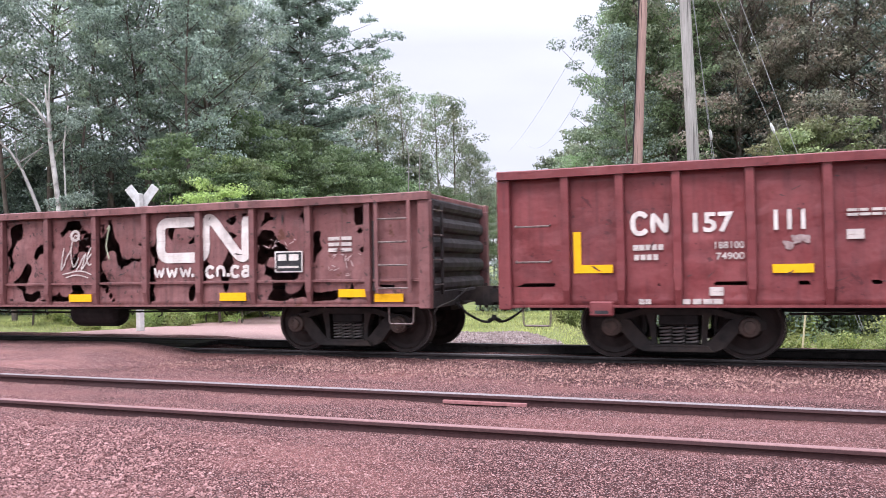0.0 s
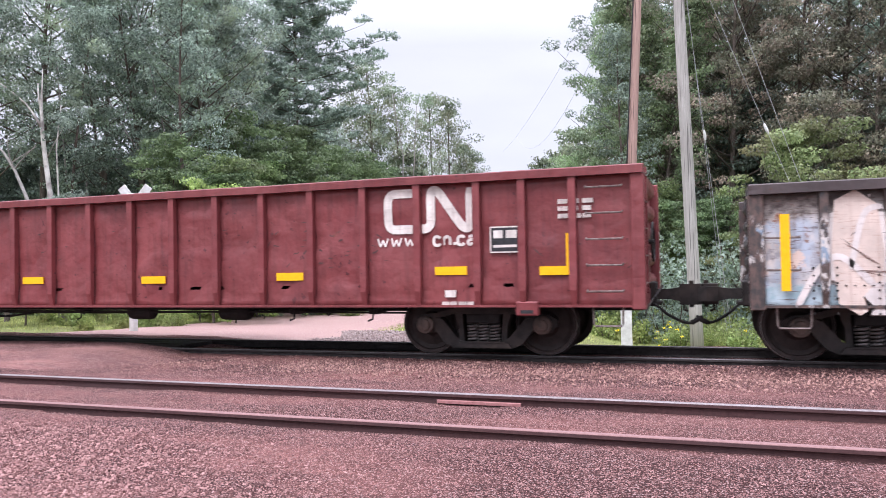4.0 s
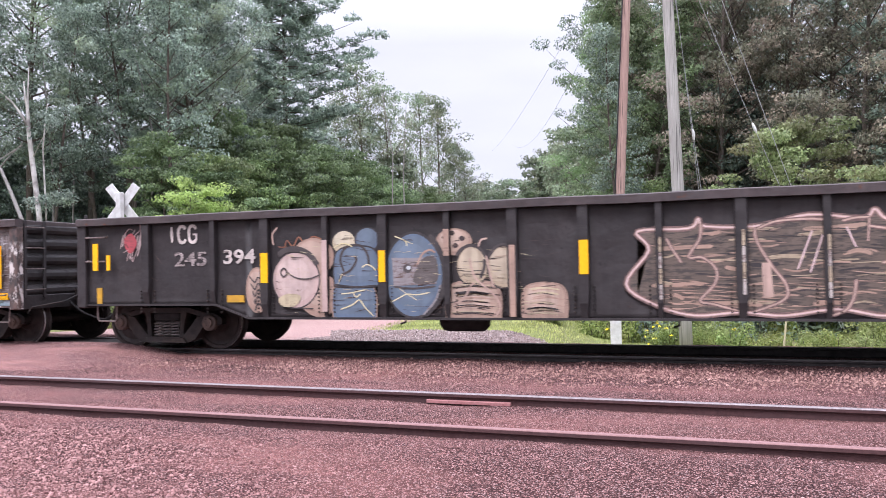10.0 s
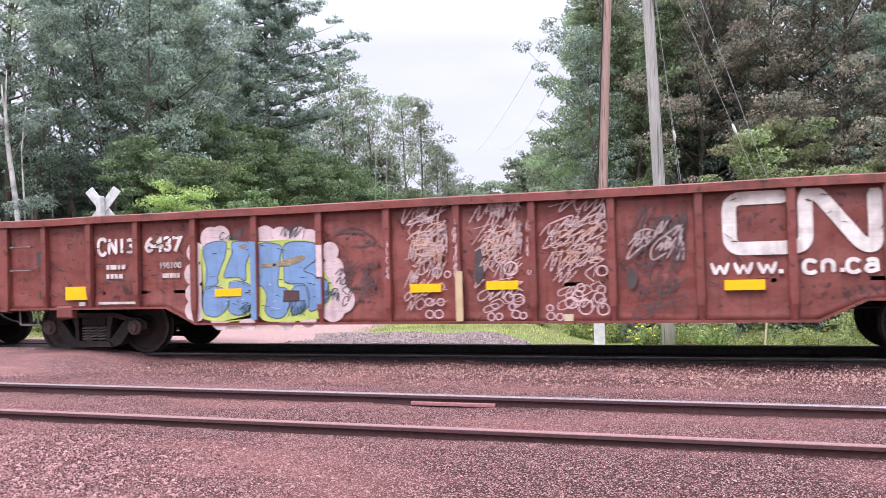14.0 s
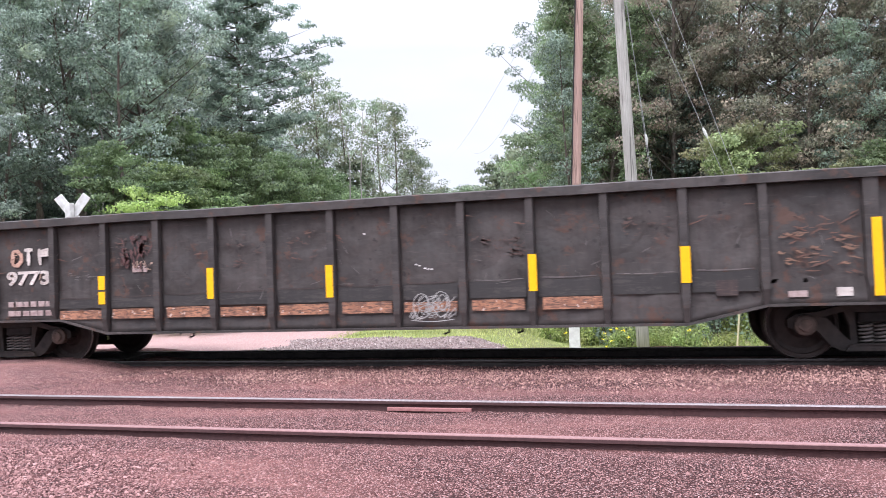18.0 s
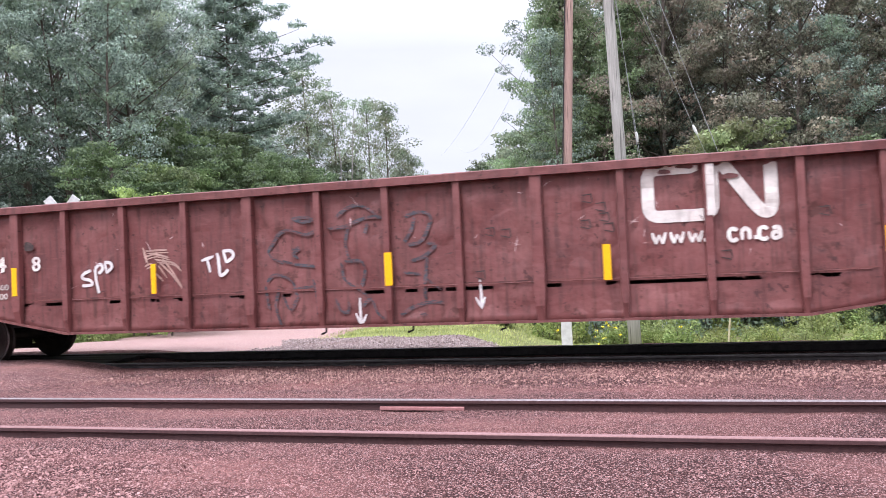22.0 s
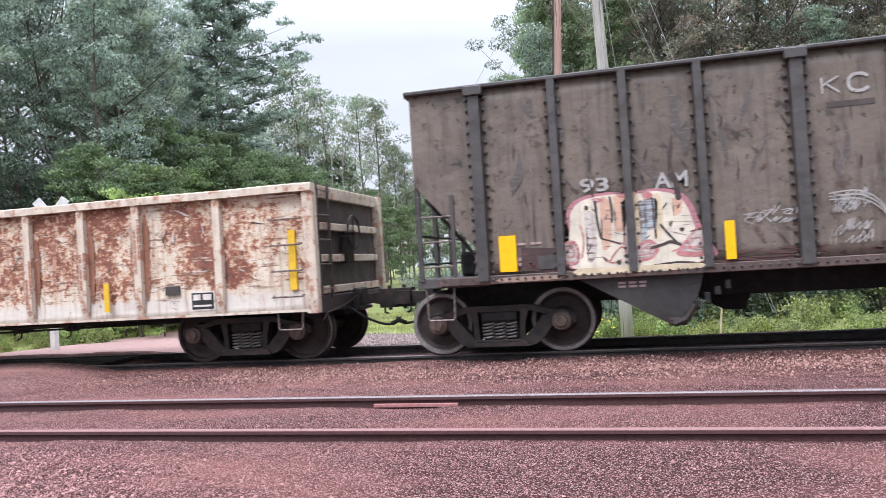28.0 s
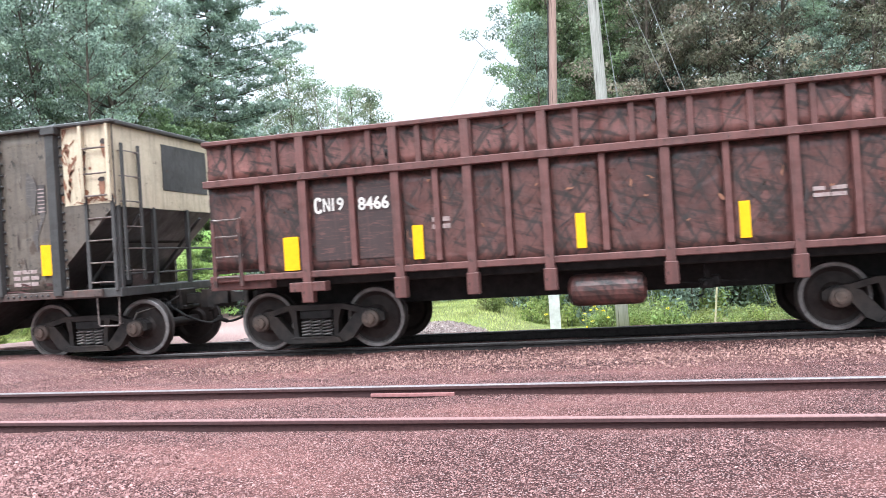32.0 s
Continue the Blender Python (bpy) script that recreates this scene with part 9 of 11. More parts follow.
def car_oxide():
    ps = [-19.78, -18.86, -17.93, -16.85, -15.76, -14.67, -13.59, -12.54, -11.47, -10.41, -9.31, -8.22, -7.15, -6.18, -5.23]
    c = gondola("oxide red gondola car with blue and lime graffiti and white scrawls", -20.65, -4.34, 2.31, 0.79, 0.53, (-17.4, -16.85, -7.95, -7.4), ps, (-19.22, -5.77), P_RED, post_w=0.11, ribs=5, dents=0.026)
    yellow(c, [(-6.87, 0.94, 0.49, 0.22), (-3.99, 0.96, 0.47, 0.12), (-0.76, 0.97, 0.46, 0.12), (0.36, 0.99, 0.45, 0.12), (3.47, 0.93, 0.48, 0.13), (6.6, 0.91, 0.47, 0.22)], None, 0.036)
    glyphs(c, ["hook", "zig"], -6.22, 1.68, 0.42, 0.25, 0.055, WHITE)
    lettering(c, "13", -5.78, 1.68, 0.28, 0.25, WHITE, bold=0.03)
    lettering(c, "6437", -5.31, 1.68, 0.73, 0.26, WHITE, bold=0.03)
    small_bars(c, -6.06, 1.43, 0.38, 0.12, BONE, 1, 5)
    small_bars(c, -6.06, 1.28, 0.33, 0.12, BONE, 1, 4)
    lettering(c, "198100", -5.02, 1.42, 0.40, 0.10, BONE)
    small_bars(c, -4.97, 1.27, 0.34, 0.12, BONE, 1, 5)
    decal(c, "stencil_line", -6.22, 0.86, 0.74, 0.04, BONE)
    decal(c, "stencil_line", -6.62, 0.84, 0.12, 0.07, BONE)
    scallop = worn_spray("pinkish_white_scallop", (0.66, 0.51, 0.50), (0.26, 0.11, 0.10), 0.34, 7)
    for x, z, r in [(-4.06, 1.87, 0.185), (-3.89, 1.88, 0.185), (-3.1, 1.85, 0.185), (-2.84, 1.82, 0.185), (-2.51, 1.82, 0.172), (-2.35, 1.79, 0.158), (-2.02, 1.6, 0.145), (-1.97, 1.36, 0.165), (-1.96, 1.2, 0.185), (-1.95, 1.04, 0.198), (-1.83, 0.88, 0.198), (-1.99, 0.75, 0.198), (-4.34, 1.66, 0.165), (-4.37, 1.32, 0.185), (-4.37, 1.01, 0.172), (-4.37, 0.74, 0.185), (-3.92, 0.6, 0.165), (-3.42, 0.6, 0.165), (-2.76, 0.58, 0.145), (-2.4, 0.61, 0.145)]:
        fill(c, [(x + r * math.cos(k * 0.7854), z + r * math.sin(k * 0.7854)) for k in range(8)], scallop, 0.018, 3)
    fill(c, [(-4.22, 1.75), (-3.81, 1.83), (-3.25, 1.79), (-2.8, 1.8), (-2.23, 1.74), (-2.19, 1.39), (-2.08, 1.26), (-1.98, 1.04), (-2.06, 0.83), (-2.2, 0.72), (-2.21, 0.61), (-2.91, 0.56), (-3.16, 0.59), (-3.31, 0.72), (-3.58, 0.58), (-4.04, 0.58), (-4.25, 0.66), (-4.2, 0.98), (-4.25, 1.42)], W_LIME, 0.0205, 3)
    for pts in [[(-4.19, 1.74), (-3.8, 1.81), (-3.8, 1.6), (-3.88, 1.41), (-3.94, 1.27), (-3.95, 1.16), (-4.18, 1.08), (-4.12, 1.31)], [(-3.66, 1.8), (-3.32, 1.77), (-3.36, 1.62), (-3.44, 1.43), (-3.45, 1.2), (-3.58, 1.25), (-3.73, 1.25), (-3.83, 1.27), (-3.74, 1.5), (-3.67, 1.63)], [(-4.18, 1.08), (-3.98, 1.12), (-3.83, 1.07), (-3.78, 0.97), (-3.78, 0.8), (-3.92, 0.67), (-4.07, 0.65), (-4.21, 0.74)], [(-3.73, 1.17), (-3.49, 1.18), (-3.36, 1.1), (-3.32, 0.93), (-3.38, 0.77), (-3.54, 0.67), (-3.69, 0.69), (-3.76, 0.75), (-3.74, 0.9)], [(-3.25, 1.72), (-2.84, 1.72), (-2.85, 1.51), (-2.89, 1.12), (-2.78, 1.08), (-2.71, 0.99), (-2.72, 0.76), (-2.83, 0.63), (-3.01, 0.63), (-3.12, 0.73), (-3.08, 0.93), (-3.15, 1.09), (-3.26, 1.19)], [(-2.75, 1.74), (-2.23, 1.72), (-2.25, 1.49), (-2.45, 1.34), (-2.31, 1.27), (-2.21, 1.2), (-2.07, 1.17), (-2.05, 0.91), (-2.18, 0.79), (-2.32, 0.72), (-2.38, 0.76), (-2.37, 0.98), (-2.46, 1.13), (-2.75, 1.15), (-2.78, 1.38)], [(-2.68, 1.02), (-2.46, 1.11), (-2.39, 0.95), (-2.39, 0.79), (-2.54, 0.69), (-2.67, 0.69)]]:
        fill(c, pts, W_BLUE, 0.023, 3)
        line(c, pts, 0.016, W_INKY, 0.0245, True, True)
    for pts in [[(-2.99, 1.42), (-2.81, 1.48), (-2.48, 1.56), (-2.44, 1.49), (-2.74, 1.4)], [(-3.18, 1.44), (-2.96, 1.46), (-2.92, 1.41), (-3.14, 1.39)], [(-3.57, 1.73), (-3.43, 1.76), (-3.46, 1.68)]]:
        fill(c, pts, W_SMEAR, 0.026, 2)
    for pts in [[(-1.94, 1.83), (-1.8, 1.91), (-1.59, 1.94), (-1.39, 1.83), (-1.29, 1.73), (-1.46, 1.66), (-1.67, 1.68)], [(-1.88, 1.74), (-1.96, 1.66), (-1.95, 1.58)], [(-1.49, 1.77), (-1.38, 1.73), (-1.46, 1.7)], [(-1.91, 1.87), (-1.59, 1.87), (-1.46, 1.82)], [(-1.85, 1.54), (-1.74, 1.48), (-1.81, 1.4)], [(-1.85, 1.26), (-1.75, 1.24)], [(-1.82, 1.04), (-1.48, 1.06)], [(-1.69, 0.94), (-1.62, 0.81), (-1.55, 0.9), (-1.49, 0.83)], [(-1.26, 1.68), (-1.18, 1.62)]]:
        line(c, pts, 0.022, W_INK, 0.013)
    fill(c, [(-2.79, 1.04), (-2.53, 1.03), (-2.53, 0.87), (-2.81, 0.86)], W_SCAB, 0.0295, 1)
    fill(c, [(-2.77, 1.02), (-2.56, 1.01), (-2.56, 0.89), (-2.78, 0.88)], W_DING, 0.0305, 1)
    for x, z0, z1, mat in ((-3.28, 0.60, 1.79, W_BLUE), (-2.17, 1.23, 1.70, scallop), (-2.19, 0.82, 1.20, W_BLUE)):
        decal(c, "graffiti_patch", x - 0.045, z0, 0.09, z1 - z0, mat, y=-FACE - POST + 0.004)
    scars(c, 53, 36, -4.15, -2.15, 0.7, 1.8, W_SCAB, 0.14, 0.018, 0.028, 0.15, (), 0.0)
    scars(c, 54, 12, -4.15, -2.9, 0.7, 1.3, S_WHITE, 0.12, 0.012, 0.0285, 0.15, (), 0.0)
    for x, z in ((-3.6, 0.66), (-2.75, 0.62), (-2.2, 0.85)):
        strokes(c, "graffiti_tag", scribbles(int(60 - 10 * x), 2, 3), x, z, 0.30, 0.2, 0.012, S_TEAL, lift=0.033)
    strokes(c, "graffiti_tag", scribbles(65, 1, 5), -3.95, 1.84, 0.45, 0.12, 0.014, S_TEAL, lift=0.03)
    strokes(c, "graffiti_tag", scribbles(66, 1, 5), -2.85, 1.80, 0.5, 0.12, 0.014, S_TEAL, lift=0.03)
    for k, (x, z, w, h) in enumerate(((-0.90, 0.58, 0.66, 1.5), (0.12, 0.56, 0.72, 1.55), (1.12, 0.55, 0.84, 1.55))):
        strokes(c, "graffiti_tag", scribbles(90 + k, 8, 5), x, z + 0.1, w, h - 0.1, 0.017, W_SCRIBBLE, lift=0.02)
        strokes(c, "graffiti_tag", scribbles(94 + k, 3, 2), x, z + 0.9, w, 0.62, 0.020, W_SCRIBBLE, lift=0.023)
        strokes(c, "graffiti_tag", scribbles(98 + k, 4, 4), x + 0.1, z + 0.75, w - 0.15, 0.5, 0.016, W_FLESH, lift=0.0235)
    # round loops of the lower rows
    for x, z, r in ((-0.35, 1.25, 0.07), (-0.20, 1.22, 0.05), (-0.48, 0.83, 0.06), (-0.48, 0.66, 0.06), (-0.34, 0.66, 0.065), (-0.31, 0.83, 0.055), (-0.30, 1.59, 0.06), (0.71, 1.28, 0.10), (0.57, 1.43, 0.075), (0.42, 0.62, 0.055), (0.53, 0.62, 0.05), (0.77, 0.65, 0.06), (0.87, 0.63, 0.05), (0.81, 0.85, 0.085),
                    (0.68, 0.88, 0.07), (0.72, 0.75, 0.05), (1.25, 0.62, 0.055), (1.24, 0.73, 0.045), (1.37, 0.61, 0.05), (1.53, 0.80, 0.085), (1.72, 0.74, 0.10), (1.95, 0.71, 0.085), (1.90, 0.86, 0.075), (1.93, 0.97, 0.06), (1.62, 0.89, 0.08), (1.66, 1.0, 0.06), (1.95, 1.22, 0.075)):
        line(c, ring(x - r, x + r, z - r, z + r * 0.95, 9, int(50 * (x + z)), 0.15), 0.019, W_LOOP, 0.0245, True, True, "graffiti_tag")
    decal(c, "paint_patch", 1.43, 0.55, 0.12, 0.09, W_CREAM, lift=0.026)
    blob(c, "dark_patch", rounded(14, 9, 0.3), 2.26, 0.95, 0.14, 0.30, S_DARK, lift=0.022)
    for x in (-1.10, -0.07, 0.97):
        strokes(c, "graffiti_tag", scribbles(int(150 + 10 * x), 6, 1), x - 0.03, 1.15, 0.06, 0.75, 0.011, W_LOOP, y=-FACE - POST, lift=0.004)
    strokes(c, "graffiti_tag", scribbles(120, 6, 5), 2.25, 0.6, 0.75, 1.3, 0.022, W_INK, lift=0.02)
    strokes(c, "graffiti_tag", scribbles(122, 3, 4), 2.25, 1.3, 0.7, 0.5, 0.022, FAINT, lift=0.021)
    strokes(c, "graffiti_tag", scribbles(121, 4, 5), -1.98, 0.8, 0.7, 0.6, 0.016, W_INK, lift=0.02)
    blob(c, "dark_patch", rounded(12, 9, 0.3), 0.18, 1.0, 0.16, 0.62, S_DARK, lift=0.022)
    scars(c, 51, 45, -7.9, 7.4, 0.95, 2.1, W_DING, 0.13, 0.022, 0.012, 1.4, ((-4.4, -1.8), (-1.0, 2.0)))
    scars(c, 55, 60, -7.4, -4.6, 1.0, 2.1, W_SCAB, 0.16, 0.035, 0.0125, 0.25, (), 0.0)
    scars(c, 56, 40, 2.3, 7.4, 1.0, 2.1, W_SCAB, 0.14, 0.03, 0.0125, 0.6, (), 0.0)
    decal(c, "rust_strip", -0.07, 0.56, 0.10, 0.7, spray("tan_paint", (0.45, 0.32, 0.17), (0.52, 0.4, 0.24)), y=-FACE - POST + 0.004)
    for x, z, h in ((-7.5, 1.5, 0.3), (-7.45, 0.95, 0.18)):
        blob(c, "dark_patch", rounded(5, 8, 0.2), x, z, 0.16, h, S_DARK, lift=0.02)
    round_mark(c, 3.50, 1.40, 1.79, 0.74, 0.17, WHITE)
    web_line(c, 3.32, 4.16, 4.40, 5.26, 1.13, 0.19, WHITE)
    plate(c, 5.52, 1.39, 0.48, 0.36)
    small_bars(c, 6.55, 1.55, 0.45, 0.32, BONE, 3, 2)
    ladder(c, -8.0, -7.55, [1.45, 1.85], -FACE, P_RED)
    ladder(c, 7.58, 8.03, [0.95, 1.32, 1.69, 2.05], -FACE, P_RED)
    brake_wheel(c, 8.12, 1, -0.35, 1.85)
    for x in (-6.9, 6.8):
        bm = bmesh.new()
        box(bm, x - 0.16, x + 0.16, -FACE - 0.05, -FACE + 0.1, 0.64, 0.84, 0.02)
        part("jacking_pad", bm, P_RED, c)
    valve(c, 2.6, 0.42, BLACK)
    return c


def car_charcoal():
    ps = [-1.09, 0.14, 1.13, 2.1, 3.08, 4.06, 5.04, 6.03, 7.0, 7.96, 8.95, 9.95, 10.91, 12.13]
    c = gondola("charcoal black gondola car with rusty strips and yellow reflectors", -2.47, 13.61, 2.41, 0.74, 0.52, (0.25, 1.13, 9.97, 10.93), ps, (-1.05, 12.3), P_CHAR,
                P_CHAR, 0.12, None, (-1.09, 12.13), 0.13, 5, P_CHAR, 0.024, True)
    yellow(c, [(-6.72, 0.83, 0.12, 0.45), (-4.53, 0.99, 0.12, 0.20), (-4.53, 1.22, 0.12, 0.22), (-2.57, 1.03, 0.11, 0.47), (-0.61, 1.0, 0.11, 0.47), (2.36, 1.01, 0.11, 0.5), (4.33, 1.06, 0.12, 0.47), (6.55, 0.84, 0.11, 0.95)])
    glyphs(c, ["bow"], -6.29, 1.66, 0.28, 0.25, 0.07, W_FLESH)
    glyphs(c, ["tee", "bar"], -6.03, 1.66, 0.44, 0.27, 0.07, BONE)
    fill(c, [(-5.74, 1.79), (-5.74, 1.9), (-5.52, 1.94), (-5.52, 1.8)], BONE, 0.013, 1)
    lettering(c, "9773", -6.40, 1.33, 0.86, 0.24, BONE, bold=0.03)
    scars(c, 58, 12, -6.3, -6.1, 1.66, 1.9, W_FLESH, 0.1, 0.03, 0.016, 1.5)
    scars(c, 59, 14, -6.4, -5.55, 1.33, 1.56, W_TAN, 0.07, 0.02, 0.016, 1.5)
    small_bars(c, -6.37, 0.98, 0.9, 0.14, FAINT, 1, 6)
    small_bars(c, -6.38, 0.83, 0.9, 0.14, FAINT, 1, 6)
    peachy = worn_spray("peachy_bare_rust", (0.45, 0.205, 0.115), (0.10, 0.052, 0.038), 0.6, 8)
    for k in range(11):
        a, b = ps[k + 1] - 5.57 + 0.1, ps[k + 2] - 5.57 - 0.1
        if k != 9 and k != 10:
            decal(c, "rust_strip", a + 0.02 * (k % 3), 0.755, b - a - 0.03 * (k % 2), 0.14 + 0.012 * (k % 3), peachy, lift=0.02)
            scars(c, 140 + k, 9, a, b, 0.755, 0.9, W_BARE, 0.14, 0.05, 0.022, 0.4)
            scars(c, 160 + k, 5, a, b, 0.755, 0.9, W_CREAMY, 0.05, 0.03, 0.023, 1.5)
        seam = 1.10 + 0.012 * k
        line(c, [(a + 0.02, seam), ((a + b) / 2, seam - 0.012), (b - 0.02, seam)], 0.014, DIM if k > 6 else W_SCAB, 0.013)
        # a darker band below the seam in each bay
        fill(c, [(a - 0.02, 0.93), (a - 0.02, seam - 0.02), ((a + b) / 2, seam - 0.04), (b + 0.02, seam - 0.02), (b + 0.02, 0.93)], BAND_DARK, 0.008, 1)
    decal(c, "stencil_patch", -7.48, 0.92, 0.17, 0.12, WHITE)
    scars(c, 57, 16, -7.85, -7.55, 0.84, 1.05, W_GREY, 0.12, 0.03, 0.012, 1.5)
    for k, (a, b, z0, z1) in enumerate(((-4.28, -3.58, 1.5, 2.08), (-2.3, -1.75, 1.5, 2.0), (2.0, 2.3, 1.5, 1.75), (-1.3, -0.8, 1.55, 2.0), (3.6, 4.2, 1.6, 2.0), (1.5, 2.2, 1.45, 1.8))):
        scars(c, 180 + k, 16, a, b, z0, z1, W_RUBBED, 0.13, 0.05, 0.013, 0.35, (), 0.0)
    scars(c, 56, 12, -3.9, -3.62, 1.5, 1.66, W_TAN, 0.12, 0.035, 0.014, 0.9)
    scars(c, 55, 12, -5.3, -4.6, 1.38, 1.52, FAINT_GREY, 0.14, 0.02, 0.012, 0.2, (), 0.0)
    decal(c, "stencil_patch", 6.15, 0.84, 0.18, 0.11, BONE)
    decal(c, "stencil_patch", 5.6, 0.84, 0.22, 0.08, FAINT)
    patchy = worn_spray("patchy_rust", (0.15, 0.072, 0.05), (0.05, 0.04, 0.038), 0.45, 7)
    scars(c, 66, 22, 5.42, 6.3, 1.2, 1.66, worn_spray("tan_flakes", (0.23, 0.125, 0.08), (0.06, 0.045, 0.04), 0.45, 11), 0.16, 0.05, 0.014, 0.15, (), 0.0)
    scars(c, 63, 24, 5.4, 6.35, 1.12, 1.9, patchy, 0.22, 0.04, 0.012, 0.5, (), 0.0)
    scars(c, 64, 30, -7.4, 7.2, 1.5, 2.1, patchy, 0.25, 0.03, 0.011, 0.2, (), 0.0)
    strokes(c, "graffiti_tag", scribbles(33, 4, 4), 6.85, 1.4, 0.34, 0.36, 0.009, FADED_WHITE, lift=0.02)
    strokes(c, "graffiti_tag", [[(a + 0.5 * math.cos(k * 0.9) * s, b + math.sin(k * 0.9) * q) for k in range(8)] for a, b, s, q in ((0.25, 0.5, 0.4, 0.4), (0.3, 0.55, 0.25, 0.28), (0.72, 0.55, 0.4, 0.4), (0.75, 0.6, 0.22, 0.25), (0.5, 0.4, 0.3, 0.2))] + [[(0, 0.05), (0.5, 0.0), (1, 0.06)]], 0.66, 0.62, 0.62, 0.44, 0.012, FADED_WHITE, lift=0.03)
    strokes(c, "graffiti_tag", scribbles(37, 3, 5), 0.62, 0.66, 0.66, 0.26, 0.010, FADED_WHITE, lift=0.0305)
    scars(c, 61, 40, -7.6, 7.2, 1.0, 2.1, FAINT_GREY, 0.22, 0.018, 0.012, 1.5)
    scars(c, 62, 30, -7.6, 7.2, 1.0, 2.1, W_SCAB, 0.16, 0.025, 0.013, 1.5)
    for x, z in ((0.75, 1.43), (0.80, 1.41), (0.88, 1.37), (0.93, 1.36), (0.98, 1.355), (-0.02, 1.9)):
        fill(c, ring(x - 0.022, x + 0.022, z - 0.013, z + 0.013, 7, int(x * 50), 0.3), S_WHITE, 0.013, 2)
    scars(c, 65, 26, -4.15, -3.65, 1.5, 2.05, worn_spray("red_overpaint", (0.11, 0.046, 0.042), (0.045, 0.038, 0.037), 0.45, 7), 0.22, 0.07, 0.012, 0.3)
    small_bars(c, -3.95, 1.48, 0.3, 0.16, FAINT, 1, 3)
    ladder(c, 7.38, 7.84, [0.98, 1.36, 1.74, 2.14], -FACE - 0.02, P_CHAR, True, 2.28, 0.92)
    ladder(c, -7.95, -7.5, [1.35, 1.8], -FACE, P_CHAR)
    brake_wheel(c, 8.0, 1, -0.25, 1.9)
    decal(c, "card_holder", 4.75, 0.88, 0.26, 0.2, W_SCAB, lift=0.02)
    for x in (-3.2, 1.1, 2.2):
        valve(c, x, 0.40, BLACK)
    return c


def car_dusty():
    ps = [16.47, 17.74, 18.7, 19.65, 20.74, 21.84, 22.92, 24.05, 25.1, 26.15, 27.25, 28.37, 29.45, 30.55, 31.49, 32.37, 33.67, 34.36]
    c = gondola("long dusty red gondola car with white letters and dark scrawls", 15.06, 35.15, 2.66, 0.84, 0.56, (18.1, 19.6, 30.6, 32.5), ps, (16.48, 33.8), P_OX, post_w=0.11,
                wide=(18.7, 22.92, 27.25, 33.67, 34.36), ribs=4, end_paint=P_BROWN, dents=0.037, rib_boxes=True)
    yellow(c, [(-6.47, 1.20, 0.10, 0.46), (-3.85, 1.15, 0.08, 0.46), (-0.04, 1.13, 0.11, 0.47), (3.0, 1.09, 0.10, 0.47), (6.35, 1.16, 0.12, 0.46), (-10.07, 0.93, 0.10, 0.95), (9.97, 0.94, 0.11, 0.94)])
    glyphs(c, ["bar", "hook"], -8.05, 2.07, 0.46, 0.25, 0.06, WHITE)
    lettering(c, "97", -8.09, 1.62, 0.46, 0.26, WHITE, bold=0.02)
    lettering(c, "44", -7.16, 1.60, 0.49, 0.25, WHITE, bold=0.02)
    lettering(c, "8", -6.16, 1.59, 0.17, 0.24, WHITE, bold=0.02)
    for pts in [[(-5.01, 1.56), (-5.14, 1.51), (-5.17, 1.44), (-5.02, 1.4), (-4.99, 1.33), (-5.18, 1.32)], [(-4.92, 1.6), (-4.91, 1.42), (-4.86, 1.19)], [(-4.93, 1.59), (-4.83, 1.65), (-4.79, 1.57), (-4.86, 1.5)], [(-4.75, 1.67), (-4.71, 1.52)], [(-4.76, 1.68), (-4.64, 1.66), (-4.63, 1.58), (-4.73, 1.51)], [(-3.02, 1.62), (-2.81, 1.68)], [(-2.92, 1.64), (-2.87, 1.44)], [(-2.75, 1.73), (-2.71, 1.53), (-2.69, 1.38), (-2.56, 1.47)], [(-2.65, 1.75), (-2.59, 1.57)], [(-2.66, 1.75), (-2.52, 1.75), (-2.48, 1.67), (-2.59, 1.58)]]:
        line(c, pts, 0.05, S_WHITE, 0.012)
    for pts in [[(-4.01, 1.82), (-3.83, 1.82), (-3.63, 1.82)], [(-4.04, 1.72), (-3.83, 1.76), (-3.6, 1.7)], [(-4.02, 1.58), (-3.9, 1.61), (-3.85, 1.48), (-3.73, 1.37)], [(-3.84, 1.68), (-3.55, 1.62), (-3.41, 1.52)], [(-3.75, 1.63), (-3.56, 1.44), (-3.39, 1.23)], [(-3.78, 1.58), (-3.67, 1.42)], [(-3.69, 1.68), (-3.5, 1.42), (-3.4, 1.26)], [(-4.06, 1.87), (-3.99, 1.64)]]:
        line(c, pts, 0.03, PEACH_CHALK, 0.012)
        line(c, [(a + 0.03, b - 0.04) for a, b in pts], 0.018, PEACH_CHALK, 0.013)
    small_bars(c, -8.21, 1.23, 0.34, 0.12, BONE, 1, 4)
    small_bars(c, -8.15, 1.08, 0.30, 0.12, BONE, 1, 3)
    lettering(c, "159600", -7.08, 1.30, 0.45, 0.10, BONE)
    lettering(c, "74300", -7.06, 1.15, 0.42, 0.10, BONE)
    small_bars(c, -9.62, 1.12, 0.41, 0.21, FAINT, 3, 3)
    small_bars(c, 7.7, 1.0, 0.5, 0.22, BONE, 3, 3)
    small_bars(c, -9.1, 0.92, 0.25, 0.06, BONE, 1, 2)
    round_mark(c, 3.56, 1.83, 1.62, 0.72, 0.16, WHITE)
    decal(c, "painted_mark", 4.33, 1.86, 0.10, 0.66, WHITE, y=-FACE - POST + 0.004)
